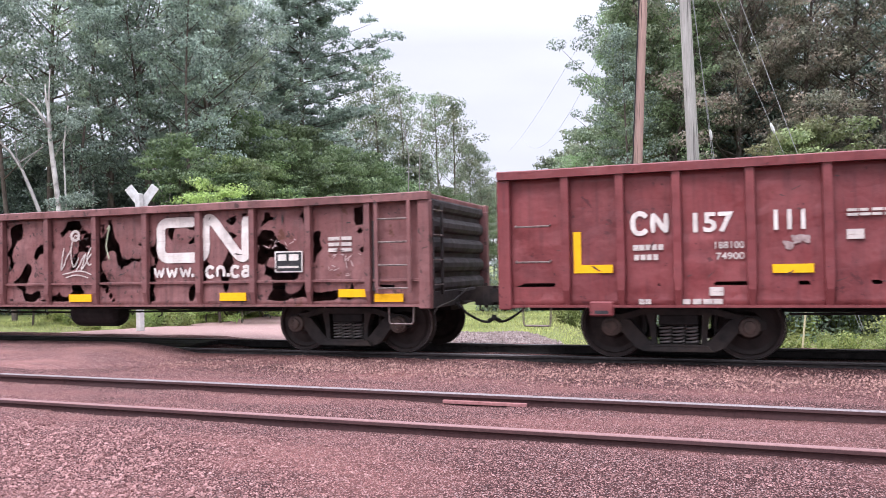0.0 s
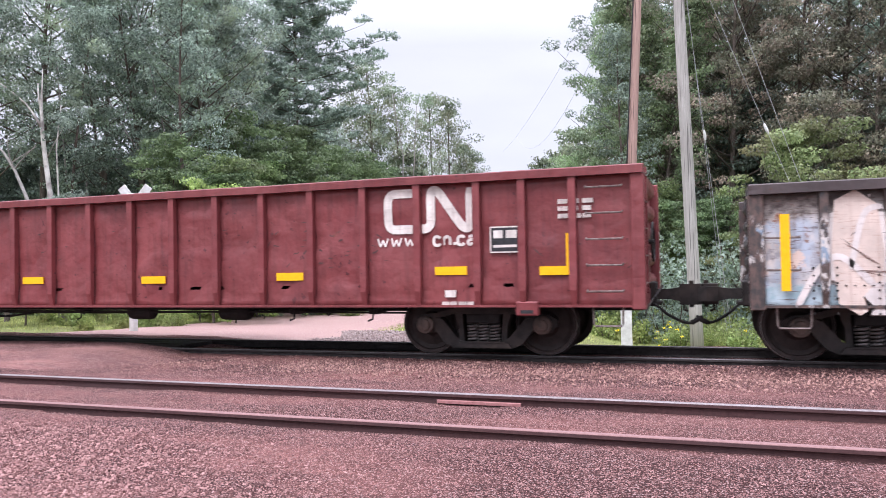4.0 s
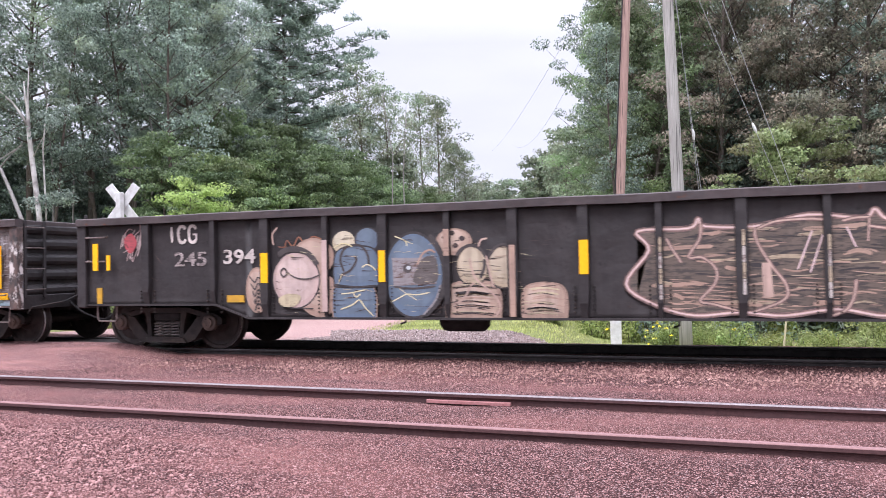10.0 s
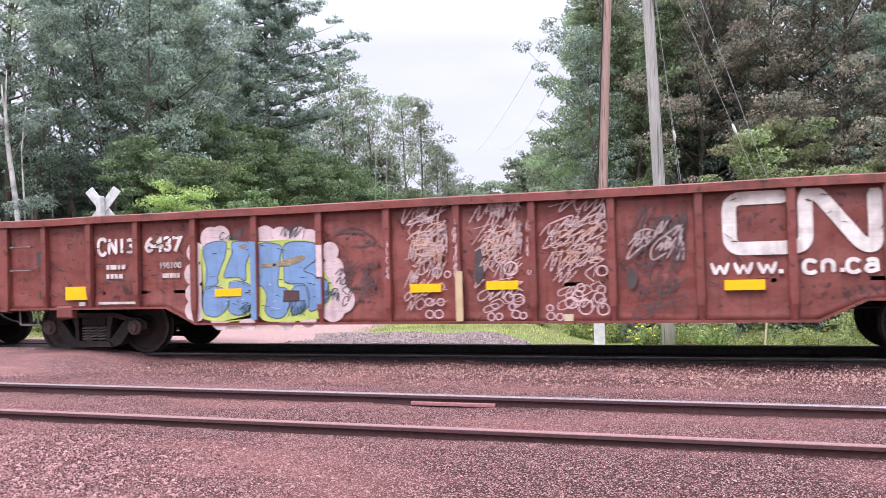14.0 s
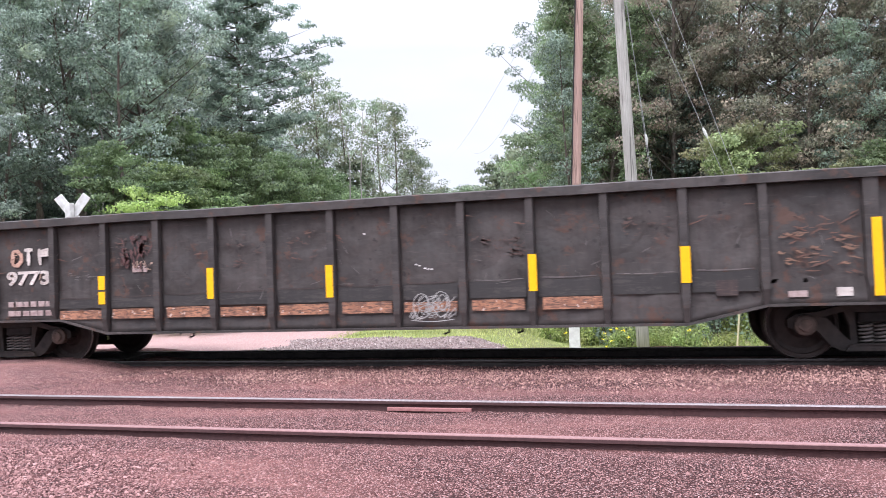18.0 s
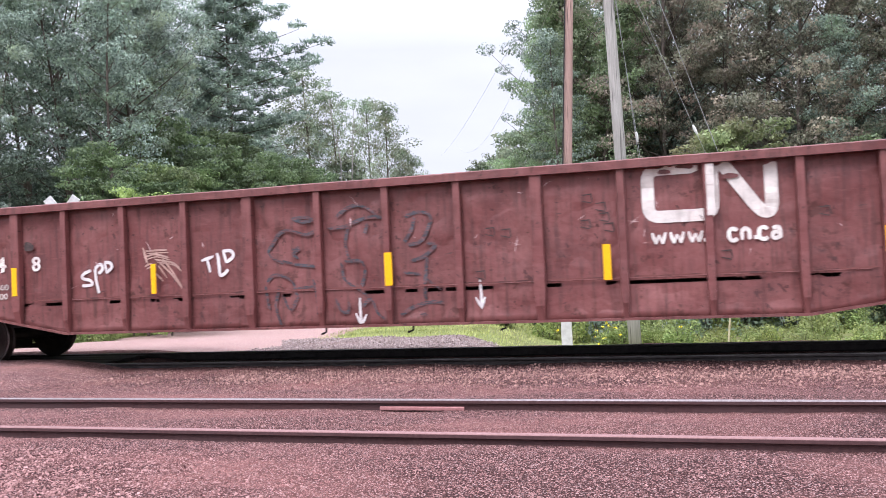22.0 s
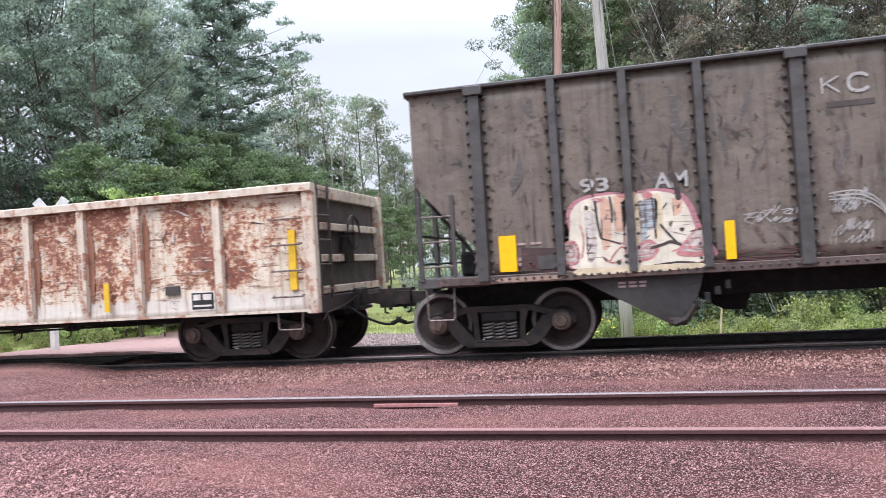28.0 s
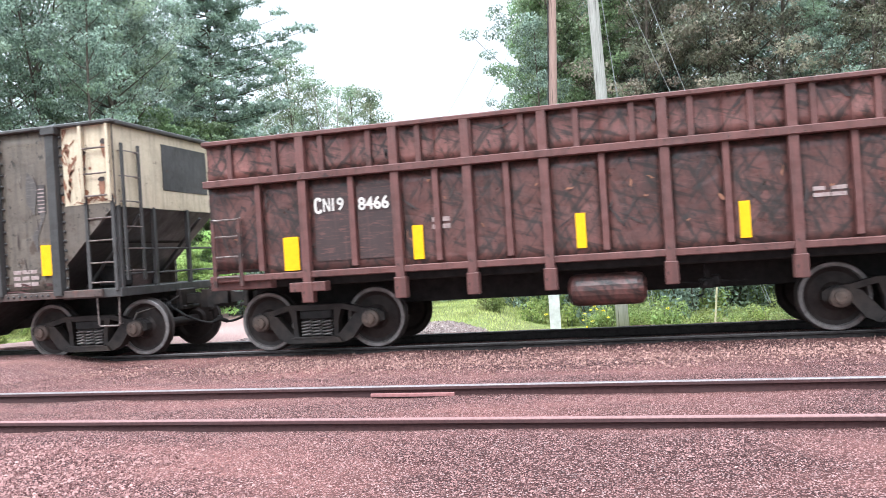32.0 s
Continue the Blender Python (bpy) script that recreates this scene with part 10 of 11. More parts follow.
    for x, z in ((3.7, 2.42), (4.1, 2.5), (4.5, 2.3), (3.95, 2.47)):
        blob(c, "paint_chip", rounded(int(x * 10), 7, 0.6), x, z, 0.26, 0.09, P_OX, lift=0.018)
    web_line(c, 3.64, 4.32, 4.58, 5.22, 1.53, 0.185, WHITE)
    for pts in [[(-0.46, 0.97), (-0.46, 0.77), (-0.46, 0.58)], [(-0.53, 0.75), (-0.46, 0.57), (-0.37, 0.73)], [(1.31, 1.16), (1.32, 0.97), (1.32, 0.78)], [(1.24, 0.92), (1.32, 0.77), (1.37, 0.92)]]:
        strokes(c, "chalk_arrow", [pts], 0, 0, 1, 1, 0.04, S_WHITE, smooth=False)
    for x, z in [(2.83, 2.18), (3.0, 2.06), (2.79, 1.84), (3.1, 1.78), (1.49, 1.81), (1.71, 1.78), (1.33, 1.22), (3.04, 1.92), (5.72, 1.84), (4.55, 1.35)]:
        line(c, [(x - 0.07, z + 0.05), (x + 0.05, z + 0.06), (x + 0.06, z - 0.05)], 0.022, W_SCAB, 0.012, False)
        line(c, [(x - 0.07, z - 0.03), (x + 0.05, z - 0.06)], 0.022, W_SCAB, 0.012, False)
    plate(c, 6.61, 1.29, 0.59, 0.34)
    for pts in [[(-1.9, 1.72), (-1.81, 1.83), (-1.7, 1.97), (-1.54, 2.01), (-1.28, 1.93), (-1.12, 1.99)], [(-1.9, 1.72), (-1.82, 1.61), (-1.66, 1.53)], [(-1.66, 1.56), (-1.45, 1.5), (-1.14, 1.46)], [(-1.52, 1.72), (-1.39, 1.74), (-1.5, 1.65), (-1.42, 1.6)], [(-1.48, 2.17), (-1.32, 2.19), (-1.16, 2.15), (-1.32, 2.12), (-1.48, 2.17)], [(-1.92, 1.25), (-1.83, 1.35), (-1.67, 1.34), (-1.52, 1.24), (-1.45, 1.04)], [(-1.69, 1.05), (-1.56, 0.83), (-1.42, 1.06)], [(-1.95, 1.2), (-1.93, 1.01), (-1.91, 0.86)], [(-1.73, 1.15), (-1.8, 0.91), (-1.73, 0.61)], [(-1.18, 1.27), (-1.13, 1.03), (-1.12, 0.74)], [(-1.44, 1.14), (-1.15, 1.17)], [(-1.1, 2.08), (-1.12, 1.85), (-1.09, 1.56)], [(-0.78, 2.16), (-0.64, 2.27), (-0.44, 2.31), (-0.24, 2.22), (-0.15, 2.12)], [(-0.91, 2.0), (-0.71, 2.01), (-0.6, 2.03)], [(-0.6, 2.03), (-0.66, 1.77), (-0.6, 1.51)], [(-0.6, 2.03), (-0.4, 2.11), (-0.2, 2.13), (-0.07, 2.11)], [(-0.32, 2.04), (-0.36, 1.9)], [(-0.68, 1.51), (-0.42, 1.5), (-0.38, 1.33), (-0.44, 1.15)], [(-0.73, 1.49), (-0.69, 1.25), (-0.49, 1.1), (-0.35, 1.0)], [(-0.83, 0.97), (-0.76, 0.8), (-0.66, 0.78), (-0.63, 0.92)], [(-0.43, 0.86), (-0.3, 0.95), (-0.21, 0.76), (-0.11, 0.67)], [(0.25, 2.1), (0.44, 2.16), (0.63, 2.1), (0.58, 1.89), (0.47, 1.74), (0.28, 1.7)], [(0.39, 2.09), (0.34, 1.91), (0.23, 1.75)], [(0.32, 1.47), (0.51, 1.53), (0.69, 1.68), (0.57, 1.71)], [(0.56, 1.52), (0.52, 1.2), (0.51, 0.93)], [(0.21, 1.31), (0.45, 1.28)], [(0.55, 1.2), (0.73, 1.06)], [(0.14, 0.71), (0.33, 0.82), (0.58, 0.88), (0.77, 0.87)], [(0.43, 0.7), (0.52, 0.72)]]:
        line(c, pts, 0.034, W_TEAL, 0.0145)
        line(c, [(a + 0.02, b - 0.02) for a, b in pts], 0.024, W_TEAL, 0.0148)
    # a thin dark line drawn along the plate seam, bay by bay
    seam_dark = worn_spray("dark_seam_line", (0.075, 0.026, 0.023), (0.15, 0.045, 0.038), 0.72, 3)
    for k in range(13):
        a, b = ps[k + 2] - 25.105 + 0.09, ps[k + 3] - 25.105 - 0.09
        line(c, [(a + 0.02, 1.125), ((a + b) / 2, 1.118), (b - 0.02, 1.125)], 0.02, seam_dark, 0.0165)
    scars(c, 71, 45, -9.4, 9.0, 1.0, 2.45, W_DING, 0.12, 0.022, 0.012, 1.4)
    scars(c, 72, 40, -9.4, 9.0, 1.2, 2.45, W_HALO, 0.16, 0.02, 0.013, 1.4)
    for k, x in enumerate((-8.85, -7.0, -6.3, 7.2)):
        blob(c, "dark_patch", rounded(80 + k, 8, 0.35), x, (1.45, 1.95, 1.9, 1.8)[k], 0.22, 0.2, W_SCAB, lift=0.014)
    bm = bmesh.new()
    box(bm, -6.0, 6.2, -FACE - 0.016, -FACE, 1.095, 1.108, 0.004)
    part("seam", bm, P_OX, c)
    ladder(c, 9.34, 9.92, [0.95, 1.36, 1.77, 2.18, 2.52], -FACE - 0.04, P_OX)
    ladder(c, -9.95, -9.45, [1.75, 2.12, 2.45], -FACE, P_OX)
    brake_wheel(c, 10.0, 1, -0.25, 2.05)
    sill_step(c, 9.3, P_OX, 0.85)
    for x in (-5.8, -1.2, 0.2, 1.6):
        valve(c, x, 0.42, BLACK)
    return c


def car_white():
    ps = [37.9, 39.35, 40.36, 41.4, 42.42, 43.45, 44.48, 45.52, 46.56, 47.61, 48.64, 49.64, 51.03]
    c = gondola("dirty white gondola car with large rust patches and black number panels", 36.43, 52.52, 2.65, 0.78, 0.78, None, ps, (37.93, 51.15), P_WHITE_RUST,
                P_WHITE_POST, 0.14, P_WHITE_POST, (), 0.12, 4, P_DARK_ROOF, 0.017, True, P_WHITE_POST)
    decal(c, "number_panel", -5.82, 1.36, 0.61, 0.76, STENCIL_BLACK, lift=0.028)
    decal(c, "number_panel", -4.97, 1.34, 0.81, 0.52, STENCIL_BLACK, lift=0.028)
    glyphs(c, ["fork", "hook"], -5.78, 1.80, 0.62, 0.25, 0.06, WHITE_ON, 0.034)
    lettering(c, "54", -5.73, 1.42, 0.43, 0.26, WHITE_ON, lift=0.034, bold=0.02)
    lettering(c, "063", -4.88, 1.42, 0.60, 0.30, WHITE_ON, lift=0.034, bold=0.02)
    lettering(c, "194200", -4.86, 1.18, 0.45, 0.10, STENCIL_BLACK, lift=0.02)
    lettering(c, "65600", -4.80, 1.04, 0.40, 0.10, FAINT, lift=0.02)
    yellow(c, [(-4.49, 0.91, 0.12, 0.45), (-1.50, 0.82, 0.11, 0.47), (1.57, 0.90, 0.10, 0.45), (4.55, 0.91, 0.09, 0.45)], ORANGE_BRIGHT)
    decal(c, "reflector", -7.66, 1.15, 0.08, 0.91, ORANGE_BRIGHT, lift=0.03)
    decal(c, "reflector", 7.69, 1.10, 0.11, 0.88, ORANGE_BRIGHT, lift=0.03)
    plate(c, 6.02, 0.86, 0.41, 0.29)
    decal(c, "card_holder", 5.6, 1.12, 0.24, 0.13, S_DARK, lift=0.025)
    decal(c, "card_holder", -5.5, 1.16, 0.28, 0.15, S_DARK, lift=0.025)
    strokes(c, "graffiti_tag", [[(0, 0.9), (0.05, 0.2), (0.12, 0.3)], [(0.18, 0.8), (0.22, 0.2), (0.3, 0.6), (0.38, 0.15), (0.42, 0.8)], [(0.5, 0.5), (0.58, 0.2), (0.62, 0.6), (0.5, 0.55)], [(0.7, 0.8), (0.7, 0.1), (0.85, 0.7), (0.72, 0.45), (1, 0)]], -0.84, 0.82, 0.56, 0.26, 0.022, STENCIL_BLACK, lift=0.024)
    strokes(c, "graffiti_tag", scribbles(71, 3, 4), -3.85, 1.25, 0.7, 0.6, 0.018, W_SCAB, lift=0.024)
    for kind, x, z, w, h in (("hook", -2.68, 1.1, 0.6, 0.55), ("hook", -0.62, 1.85, 0.5, 0.5), ("bar", -0.62, 1.1, 0.5, 0.6), ("hook", 0.3, 1.85, 0.55, 0.52), ("bar", 0.35, 1.12, 0.5, 0.68), ("zig", 1.35, 1.6, 0.45, 0.6), ("tee", -1.65, 1.15, 0.45, 0.6), ("hook", 2.4, 1.3, 0.5, 0.8), ("bar", 3.4, 1.3, 0.5, 0.8)):
        glyphs(c, [kind], x, z, w, h, 0.075, W_GHOST, 0.004)
    scars(c, 81, 70, -7.2, 7.2, 1.15, 2.4, W_SCAB, 0.3, 0.022, 0.006, 1.6)
    scars(c, 82, 60, -7.2, 7.2, 1.2, 2.4, W_BARE, 0.5, 0.05, 0.005, 1.6)
    scars(c, 83, 60, -7.2, 7.2, 1.3, 2.45, W_FLAKE, 0.28, 0.04, 0.007, 1.2)
    scars(c, 84, 50, -7.2, 7.2, 0.85, 1.5, W_DING, 0.22, 0.012, 0.008, 0.3, (), 0.0)
    ladder(c, -7.9, -7.45, [1.1, 1.5, 1.9, 2.3], -FACE - 0.01, P_WHITE_POST)
    ladder(c, 7.42, 7.9, [1.0, 1.38, 1.76, 2.14, 2.48], -FACE - 0.01, P_WHITE_POST)
    brake_wheel(c, 8.02, 1, -0.1, 1.95)
    run = worn_spray("rust_run", (0.34, 0.14, 0.075), (0.52, 0.45, 0.39), 0.5, 8)
    rng = random.Random(88)
    for p in ps[1:-1]:
        for k in range(2):
            x, z1 = p - 44.46 + (-0.12, 0.10)[k], rng.uniform(1.9, 2.5)
            fill(c, [(x - 0.03, 1.15), (x - 0.06, (1.15 + z1) / 2), (x - 0.02, z1), (x + 0.04, z1 - 0.06), (x + 0.07, (1.2 + z1) / 2), (x + 0.02, 1.1)], (W_GHOST, W_BARE)[k], 0.0045, 3)
            z0 = rng.uniform(1.0, 1.75)
            decal(c, "rust_run", p - 44.46 + (-0.062, 0.012)[k], z0, 0.05, rng.uniform(0.3, 0.7), run, y=-FACE - POST + 0.005)
    bm = bmesh.new()
    tube(bm, [(-3.48, -0.95, 0.61), (-1.62, -0.95, 0.60), (0.11, -0.95, 0.59)], 0.014, 6)
    part("brake_rod", bm, BLACK, c)
    bm = bmesh.new()
    tube(bm, [(-3.48, -0.95, 0.62), (-3.48, -0.95, 0.42), (-4.28, -0.6, 0.38)], 0.02, 6)
    part("brake_lever", bm, BLACK, c)
    tank(c, 0.6, 0.60, 0.95, 0.20, BLACK)
    for x in (-2.0, 2.4, 3.4):
        valve(c, x, 0.5, BLACK)
    return c


def hopper():
    x0, x1, cx = 54.13, 68.47, 61.3
    top, low, half = 3.78, 1.12, 7.17
    c = tagged(new("hopper_car"), "tall grey-brown open hopper car with riveted posts and silver graffiti", "rail car", "cars of the freight train")
    c.location = (cx, TRACK_Y, 0)
    MOVERS.append((c, cx))
    big = [-6.23, -2.13, 2.0, 6.1]
    small = [-5.17, -4.24, -3.30, -1.0, -0.1, 0.85, 3.18, 4.07, 4.99]
    ps = sorted(big + small)

    def dent(x, z):
        return max(0, 0.018 * noise.noise(Vector((x * 1.9, z * 1.7, 9.0))) + 0.01 * noise.noise(Vector((x * 5, z * 4, 4.0))))
    edges = ps
    for a, b in zip(edges, edges[1:]):
        bm = bmesh.new()
        slab(bm, [a + (b - a) * k / 6 for k in range(7)], lambda x: low, top - 0.05, 12, -FACE, 0.03, dent)
        part("side_panel", bm, P_GREY, c)
    for s, e in ((-1, -6.23), (1, 6.1)):
        outer = s * half
        bm = bmesh.new()
        prism(bm, [(e, low), (e, top - 0.05), (outer, top - 0.05), (outer, 2.46), (e + s * 0.12, 1.55), (e + s * 0.12, low)], "y", -FACE, -FACE + 0.03)
        part("corner_panel", bm, P_GREY, c)
        bm = bmesh.new()
        prism(bm, [(e, low), (e, top - 0.05), (outer, top - 0.05), (outer, 2.46), (e + s * 0.12, 1.55), (e + s * 0.12, low)], "y", FACE - 0.03, FACE)
        part("corner_panel", bm, P_GREY, c)
        # end wall and slope sheet
        bm = bmesh.new()
        box(bm, min(outer, outer - s * 0.03), max(outer, outer - s * 0.03), -FACE + 0.03, FACE - 0.03, 2.42, top - 0.05)
        wall = part("end_wall", bm, P_CREAM if s > 0 else P_GREY, c)
        if s > 0:
            bm = bmesh.new()
            box(bm, outer, outer + 0.012, -0.2, 1.2, 2.75, 3.55, 0.004)
            part("dark_panel", bm, P_GREY_POST, wall)
        bm = bmesh.new()
        v = [(outer - s * 0.02, 2.45), (outer - s * 0.02, 2.41), (e - s * 0.5, 1.02), (e - s * 0.5, 1.06)]
        prism(bm, v, "y", -FACE + 0.03, FACE - 0.03)
        part("slope_sheet", bm, P_GREY_POST, c)
        # end platform and struts
        bm = bmesh.new()
        box(bm, min(outer + s * 0.02, e), max(outer + s * 0.02, e), -FACE, FACE, 1.0, 1.14, 0.01)
        part("end_platform", bm, P_GREY_POST, c)
        for y in (-1.40, -0.5, 0.5, 1.40):
            bm = bmesh.new()
            box(bm, outer - s * 0.02 - 0.035, outer - s * 0.02 + 0.035, y - 0.035, y + 0.035, 1.12, 2.44, 0.006)
            part("end_strut", bm, P_GREY_POST, c)
        for y in (-0.9, 0.9):
            bm = bmesh.new()
            tube(bm, [(e, y, 1.15), (outer, y, 2.3)], 0.03, 6)
            part("end_brace", bm, P_GREY_POST, c)
        for z in (1.35, 1.75):
            bm = bmesh.new()
            tube(bm, [(outer - s * 0.02, -1.38, z), (outer - s * 0.02, 1.38, z)], 0.018, 6)
            part("end_rail", bm, P_GREY_POST, c)
        bm = bmesh.new()
        box(bm, e + s * 0.3 - 0.2, e + s * 0.3 + 0.2, -0.75, -0.35, 1.14, 1.5, 0.04)
        part("brake_cylinder", bm, BLACK, c)
        end_gear(c, s * (half + 0.02), s)
        sill_step(c, s * (half - 0.28), RUNG, 1.02, 0.47)
        lo, hi = min(outer - s * 0.05, outer - s * 0.53), max(outer - s * 0.05, outer - s * 0.53)
        ladder(c, lo, hi, [1.24, 1.55, 1.9, 2.25] if s > 0 else [1.3, 1.65, 2.0], -FACE + 0.05, P_GREY_POST, True, 2.6 if s > 0 else 2.3, 1.1)
        if s > 0:
            ladder(c, lo, hi, [2.6, 2.95, 3.35], -FACE, P_CREAM, True, 3.72, 2.5)
            end_ladder(c, outer, s, [1.4, 1.75, 2.1, 2.5, 2.9, 3.3], P_GREY_POST)
    bm = bmesh.new()
    slab(bm, [-6.2, 6.1], lambda x: low, top - 0.05, 1, FACE - 0.03, 0.03, lambda x, z: 0)
    part("side_wall", bm, P_GREY, c)
    decal(c, "paint_panel", 6.26, 2.48, 0.90, 1.24, P_CREAM, lift=0.006, label="cream painted corner with rust spots")
    for k, (x, z, r) in enumerate(((6.55, 3.05, 0.05), (6.72, 3.02, 0.035), (6.9, 2.8, 0.06), (6.6, 2.62, 0.06), (7.0, 3.3, 0.04), (6.42, 3.2, 0.03), (6.8, 2.55, 0.035))):
        blob(c, "rust_spot", rounded(k, 8, 0.3), x, z, r * 2, r * 1.6, S_RUST, lift=0.012)
    scars(c, 94, 26, 6.26, 6.42, 2.5, 3.7, W_BARE, 0.2, 0.06, 0.013, 0.3)
    scars(c, 95, 22, 6.4, 7.1, 2.49, 2.62, W_BARE, 0.16, 0.05, 0.013, 0.5, (), 0.0)
    for x, z, h in ((6.60, 2.62, 0.42), (6.95, 2.56, 0.3), (6.62, 3.05, 0.25), (7.02, 3.25, 0.2)):
        fill(c, [(x - 0.02, z), (x - 0.05, z + h * 0.6), (x - 0.03, z + h), (x + 0.05, z + h), (x + 0.06, z + h * 0.5), (x + 0.01, z - 0.06)], W_BARE, 0.0128, 3)
        fill(c, ring(x - 0.07, x + 0.08, z + h - 0.05, z + h + 0.05, 8, int(10 * x), 0.3), W_SCAB, 0.0134)
    # posts: plain ones and four wide ones with a cap
    def b_small(bm):
        prism(bm, [(-0.06, 0), (-0.05, -0.10), (0.05, -0.10), (0.06, 0)], "z", low - 0.02, top - 0.04)
        for s in (-1, 1):
            for k in range(14):
                lathe(bm, [(-0.035, 0.012), (-0.028, 0.021), (0.0, 0.025)], "y", 6, s * 0.088, low + 0.1 + k * 0.185)

    def b_big(bm):
        prism(bm, [(-0.085, 0), (-0.075, -0.11), (0.075, -0.11), (0.085, 0)], "z", low - 0.05, top - 0.04)
        box(bm, -0.13, 0.13, -0.15, 0.0, top - 0.16, top - 0.03, 0.01)
        for s in (-1, 1):
            for k in range(17):
                lathe(bm, [(-0.038, 0.013), (-0.03, 0.023), (0.0, 0.028)], "y", 6, s * 0.118, low + 0.06 + k * 0.15)
    m1, m2 = mesh_of("side_post", b_small), mesh_of("side_post", b_big)
    for p in ps:
        for s in (-1, 1):
            o = link("side_post", m2 if p in big else m1, P_GREY_POST, c)
            o.location, o.rotation_euler = (p, s * (FACE - 0.004), 0), (0, 0, 0 if s < 0 else math.pi)
    for s in (-1, 1):
        bm = bmesh.new()
        box(bm, -half - 0.06, half + 0.06, s * FACE - 0.09, s * FACE + 0.09, top - 0.06, top, 0.015)
        part("top_chord", bm, P_GREY_POST, c)
        bm = bmesh.new()
        box(bm, -half + 0.3, half - 0.3, s * FACE - 0.06, s * FACE + 0.06, low - 0.10, low + 0.02, 0.01)
        part("side_sill", bm, P_SILL, c)
    for s in (-1, 1):
        bm = bmesh.new()
        box(bm, s * half - 0.08, s * half + 0.08, -FACE, FACE, top - 0.07, top - 0.005, 0.012)
        part("end_chord", bm, P_GREY_POST, c)
    for k in range(12):
        scars(c, 110 + k, 3, -6.0 + k, -5.1 + k, 1.13, 1.2, W_DING, 0.8, 0.05, 0.006, 0.04, (), 0.0)
    # rivets along the lower edge
    bm = bmesh.new()
    for k in range(110):
        lathe(bm, [(-FACE - 0.082, 0.010), (-FACE - 0.076, 0.018), (-FACE - 0.06, 0.021)], "y", 6, -6.1 + k * 0.11, low - 0.035)
    part("rivets", bm, P_GREY_POST, c)["kind"] = "stuff"
    # pockets with gates
    for k, (a, t, b) in enumerate(((-5.0, -3.72, -3.36), (-0.9, 0.36, 0.78), (3.36, 3.78, 4.9))):
        for y0, y1, dx in ((-FACE + 0.06, -0.35, 0), (0.35, FACE - 0.06, 0.9 if k < 2 else -0.9)):
            bm = bmesh.new()
            prism(bm, [(a + dx, 1.04), (t - 0.14 + dx, 0.40), (t + 0.16 + dx, 0.40), (b + dx, 1.04)], "y", y0, y1)
            part("hopper_pocket", bm, P_POCKET if dx == 0 else BLACK, c)
        bm = bmesh.new()
        g = 1 if k < 2 else -1
        tube(bm, [(t + g * 0.22, -FACE + 0.02, 0.62), (t + g * 0.1, -FACE + 0.02, 0.44), (t - g * 0.05, -FACE + 0.03, 0.38)], 0.05, 7)
        box(bm, t - 0.12, t + 0.12, -FACE, -FACE + 0.08, 0.36, 0.46, 0.02)
        part("gate_latch", bm, GRIMY_SHADED, c)
        for j in range(5):
            bm = bmesh.new()
            u = t + g * (0.12 + 0.13 * j)
            w = 0.5 + 0.09 * j + 0.02 * (j % 2)
            box(bm, u - 0.035, u + 0.035, -FACE + 0.02, -FACE + 0.12, w - 0.06, w + 0.05 + 0.02 * (j % 3), 0.012)
            part("gate_hinge", bm, BLACK, c)
        small_bars(c, a + 0.55 if k < 2 else b - 1.0, 0.88, 0.4, 0.1, FAINT, 2, 3, -FACE + 0.06)
    bm = bmesh.new()
    box(bm, -half + 0.1, half - 0.1, -0.3, 0.3, 0.66, 1.06, 0.01)
    part("centre_sill", bm, BLACK, c)
    bm = bmesh.new()
    prism(bm, [(-6.7, 1.9), (-4.9, 1.1), (4.9, 1.1), (6.6, 1.9)], "y", -FACE + 0.05, FACE - 0.05)
    part("hopper_floor", bm, BLACK, c)
    for x in (-6.15, 6.2):
        truck(c, x, TRUCK_DUSTY)
    yellow(c, [(-3.09, 1.18, 0.12, 0.49), (-0.78, 1.22, 0.12, 0.47), (2.24, 1.22, 0.11, 0.5)])
    decal(c, "reflector", -6.0, 1.18, 0.23, 0.49, YELLOW, lift=0.046)
    decal(c, "reflector", 5.78, 1.40, 0.22, 0.49, YELLOW, lift=0.046)
    glyphs(c, ["kick", "hook"], -1.86, 3.16, 0.64, 0.2, 0.04, FADED_WHITE)
    glyphs(c, ["flag", "ell"], -0.80, 3.15, 0.66, 0.2, 0.04, FADED_WHITE)
    decal(c, "dark_patch", -1.8, 2.98, 0.55, 0.07, S_DARK)
    fill(c, [(2.45, 2.96), (2.46, 3.08), (2.55, 3.08), (2.57, 3.02), (2.75, 3.03), (2.78, 3.1), (2.95, 3.09), (2.96, 2.93), (2.7, 2.92)], W_SCAB, 0.012, 1)
    # flaking pale piece with pink shadow and bare streaks
    body = [(-5.0, 1.17), (-4.99, 1.57), (-5.02, 1.88), (-4.87, 2.06), (-4.53, 2.12), (-4.2, 2.1), (-3.9, 2.12), (-3.64, 2.04), (-3.51, 1.86), (-3.43, 1.58), (-3.33, 1.40), (-3.41, 1.17)]
    halo = [(-4.5 + (x + 4.5) * 1.035 + (0.03 if x > -4.2 else -0.03), z + (0.035 if z > 1.3 else 0.0)) for x, z in body]
    fill(c, halo, H_PINK, 0.0165)
    fill(c, body, H_CREAM, 0.0180)
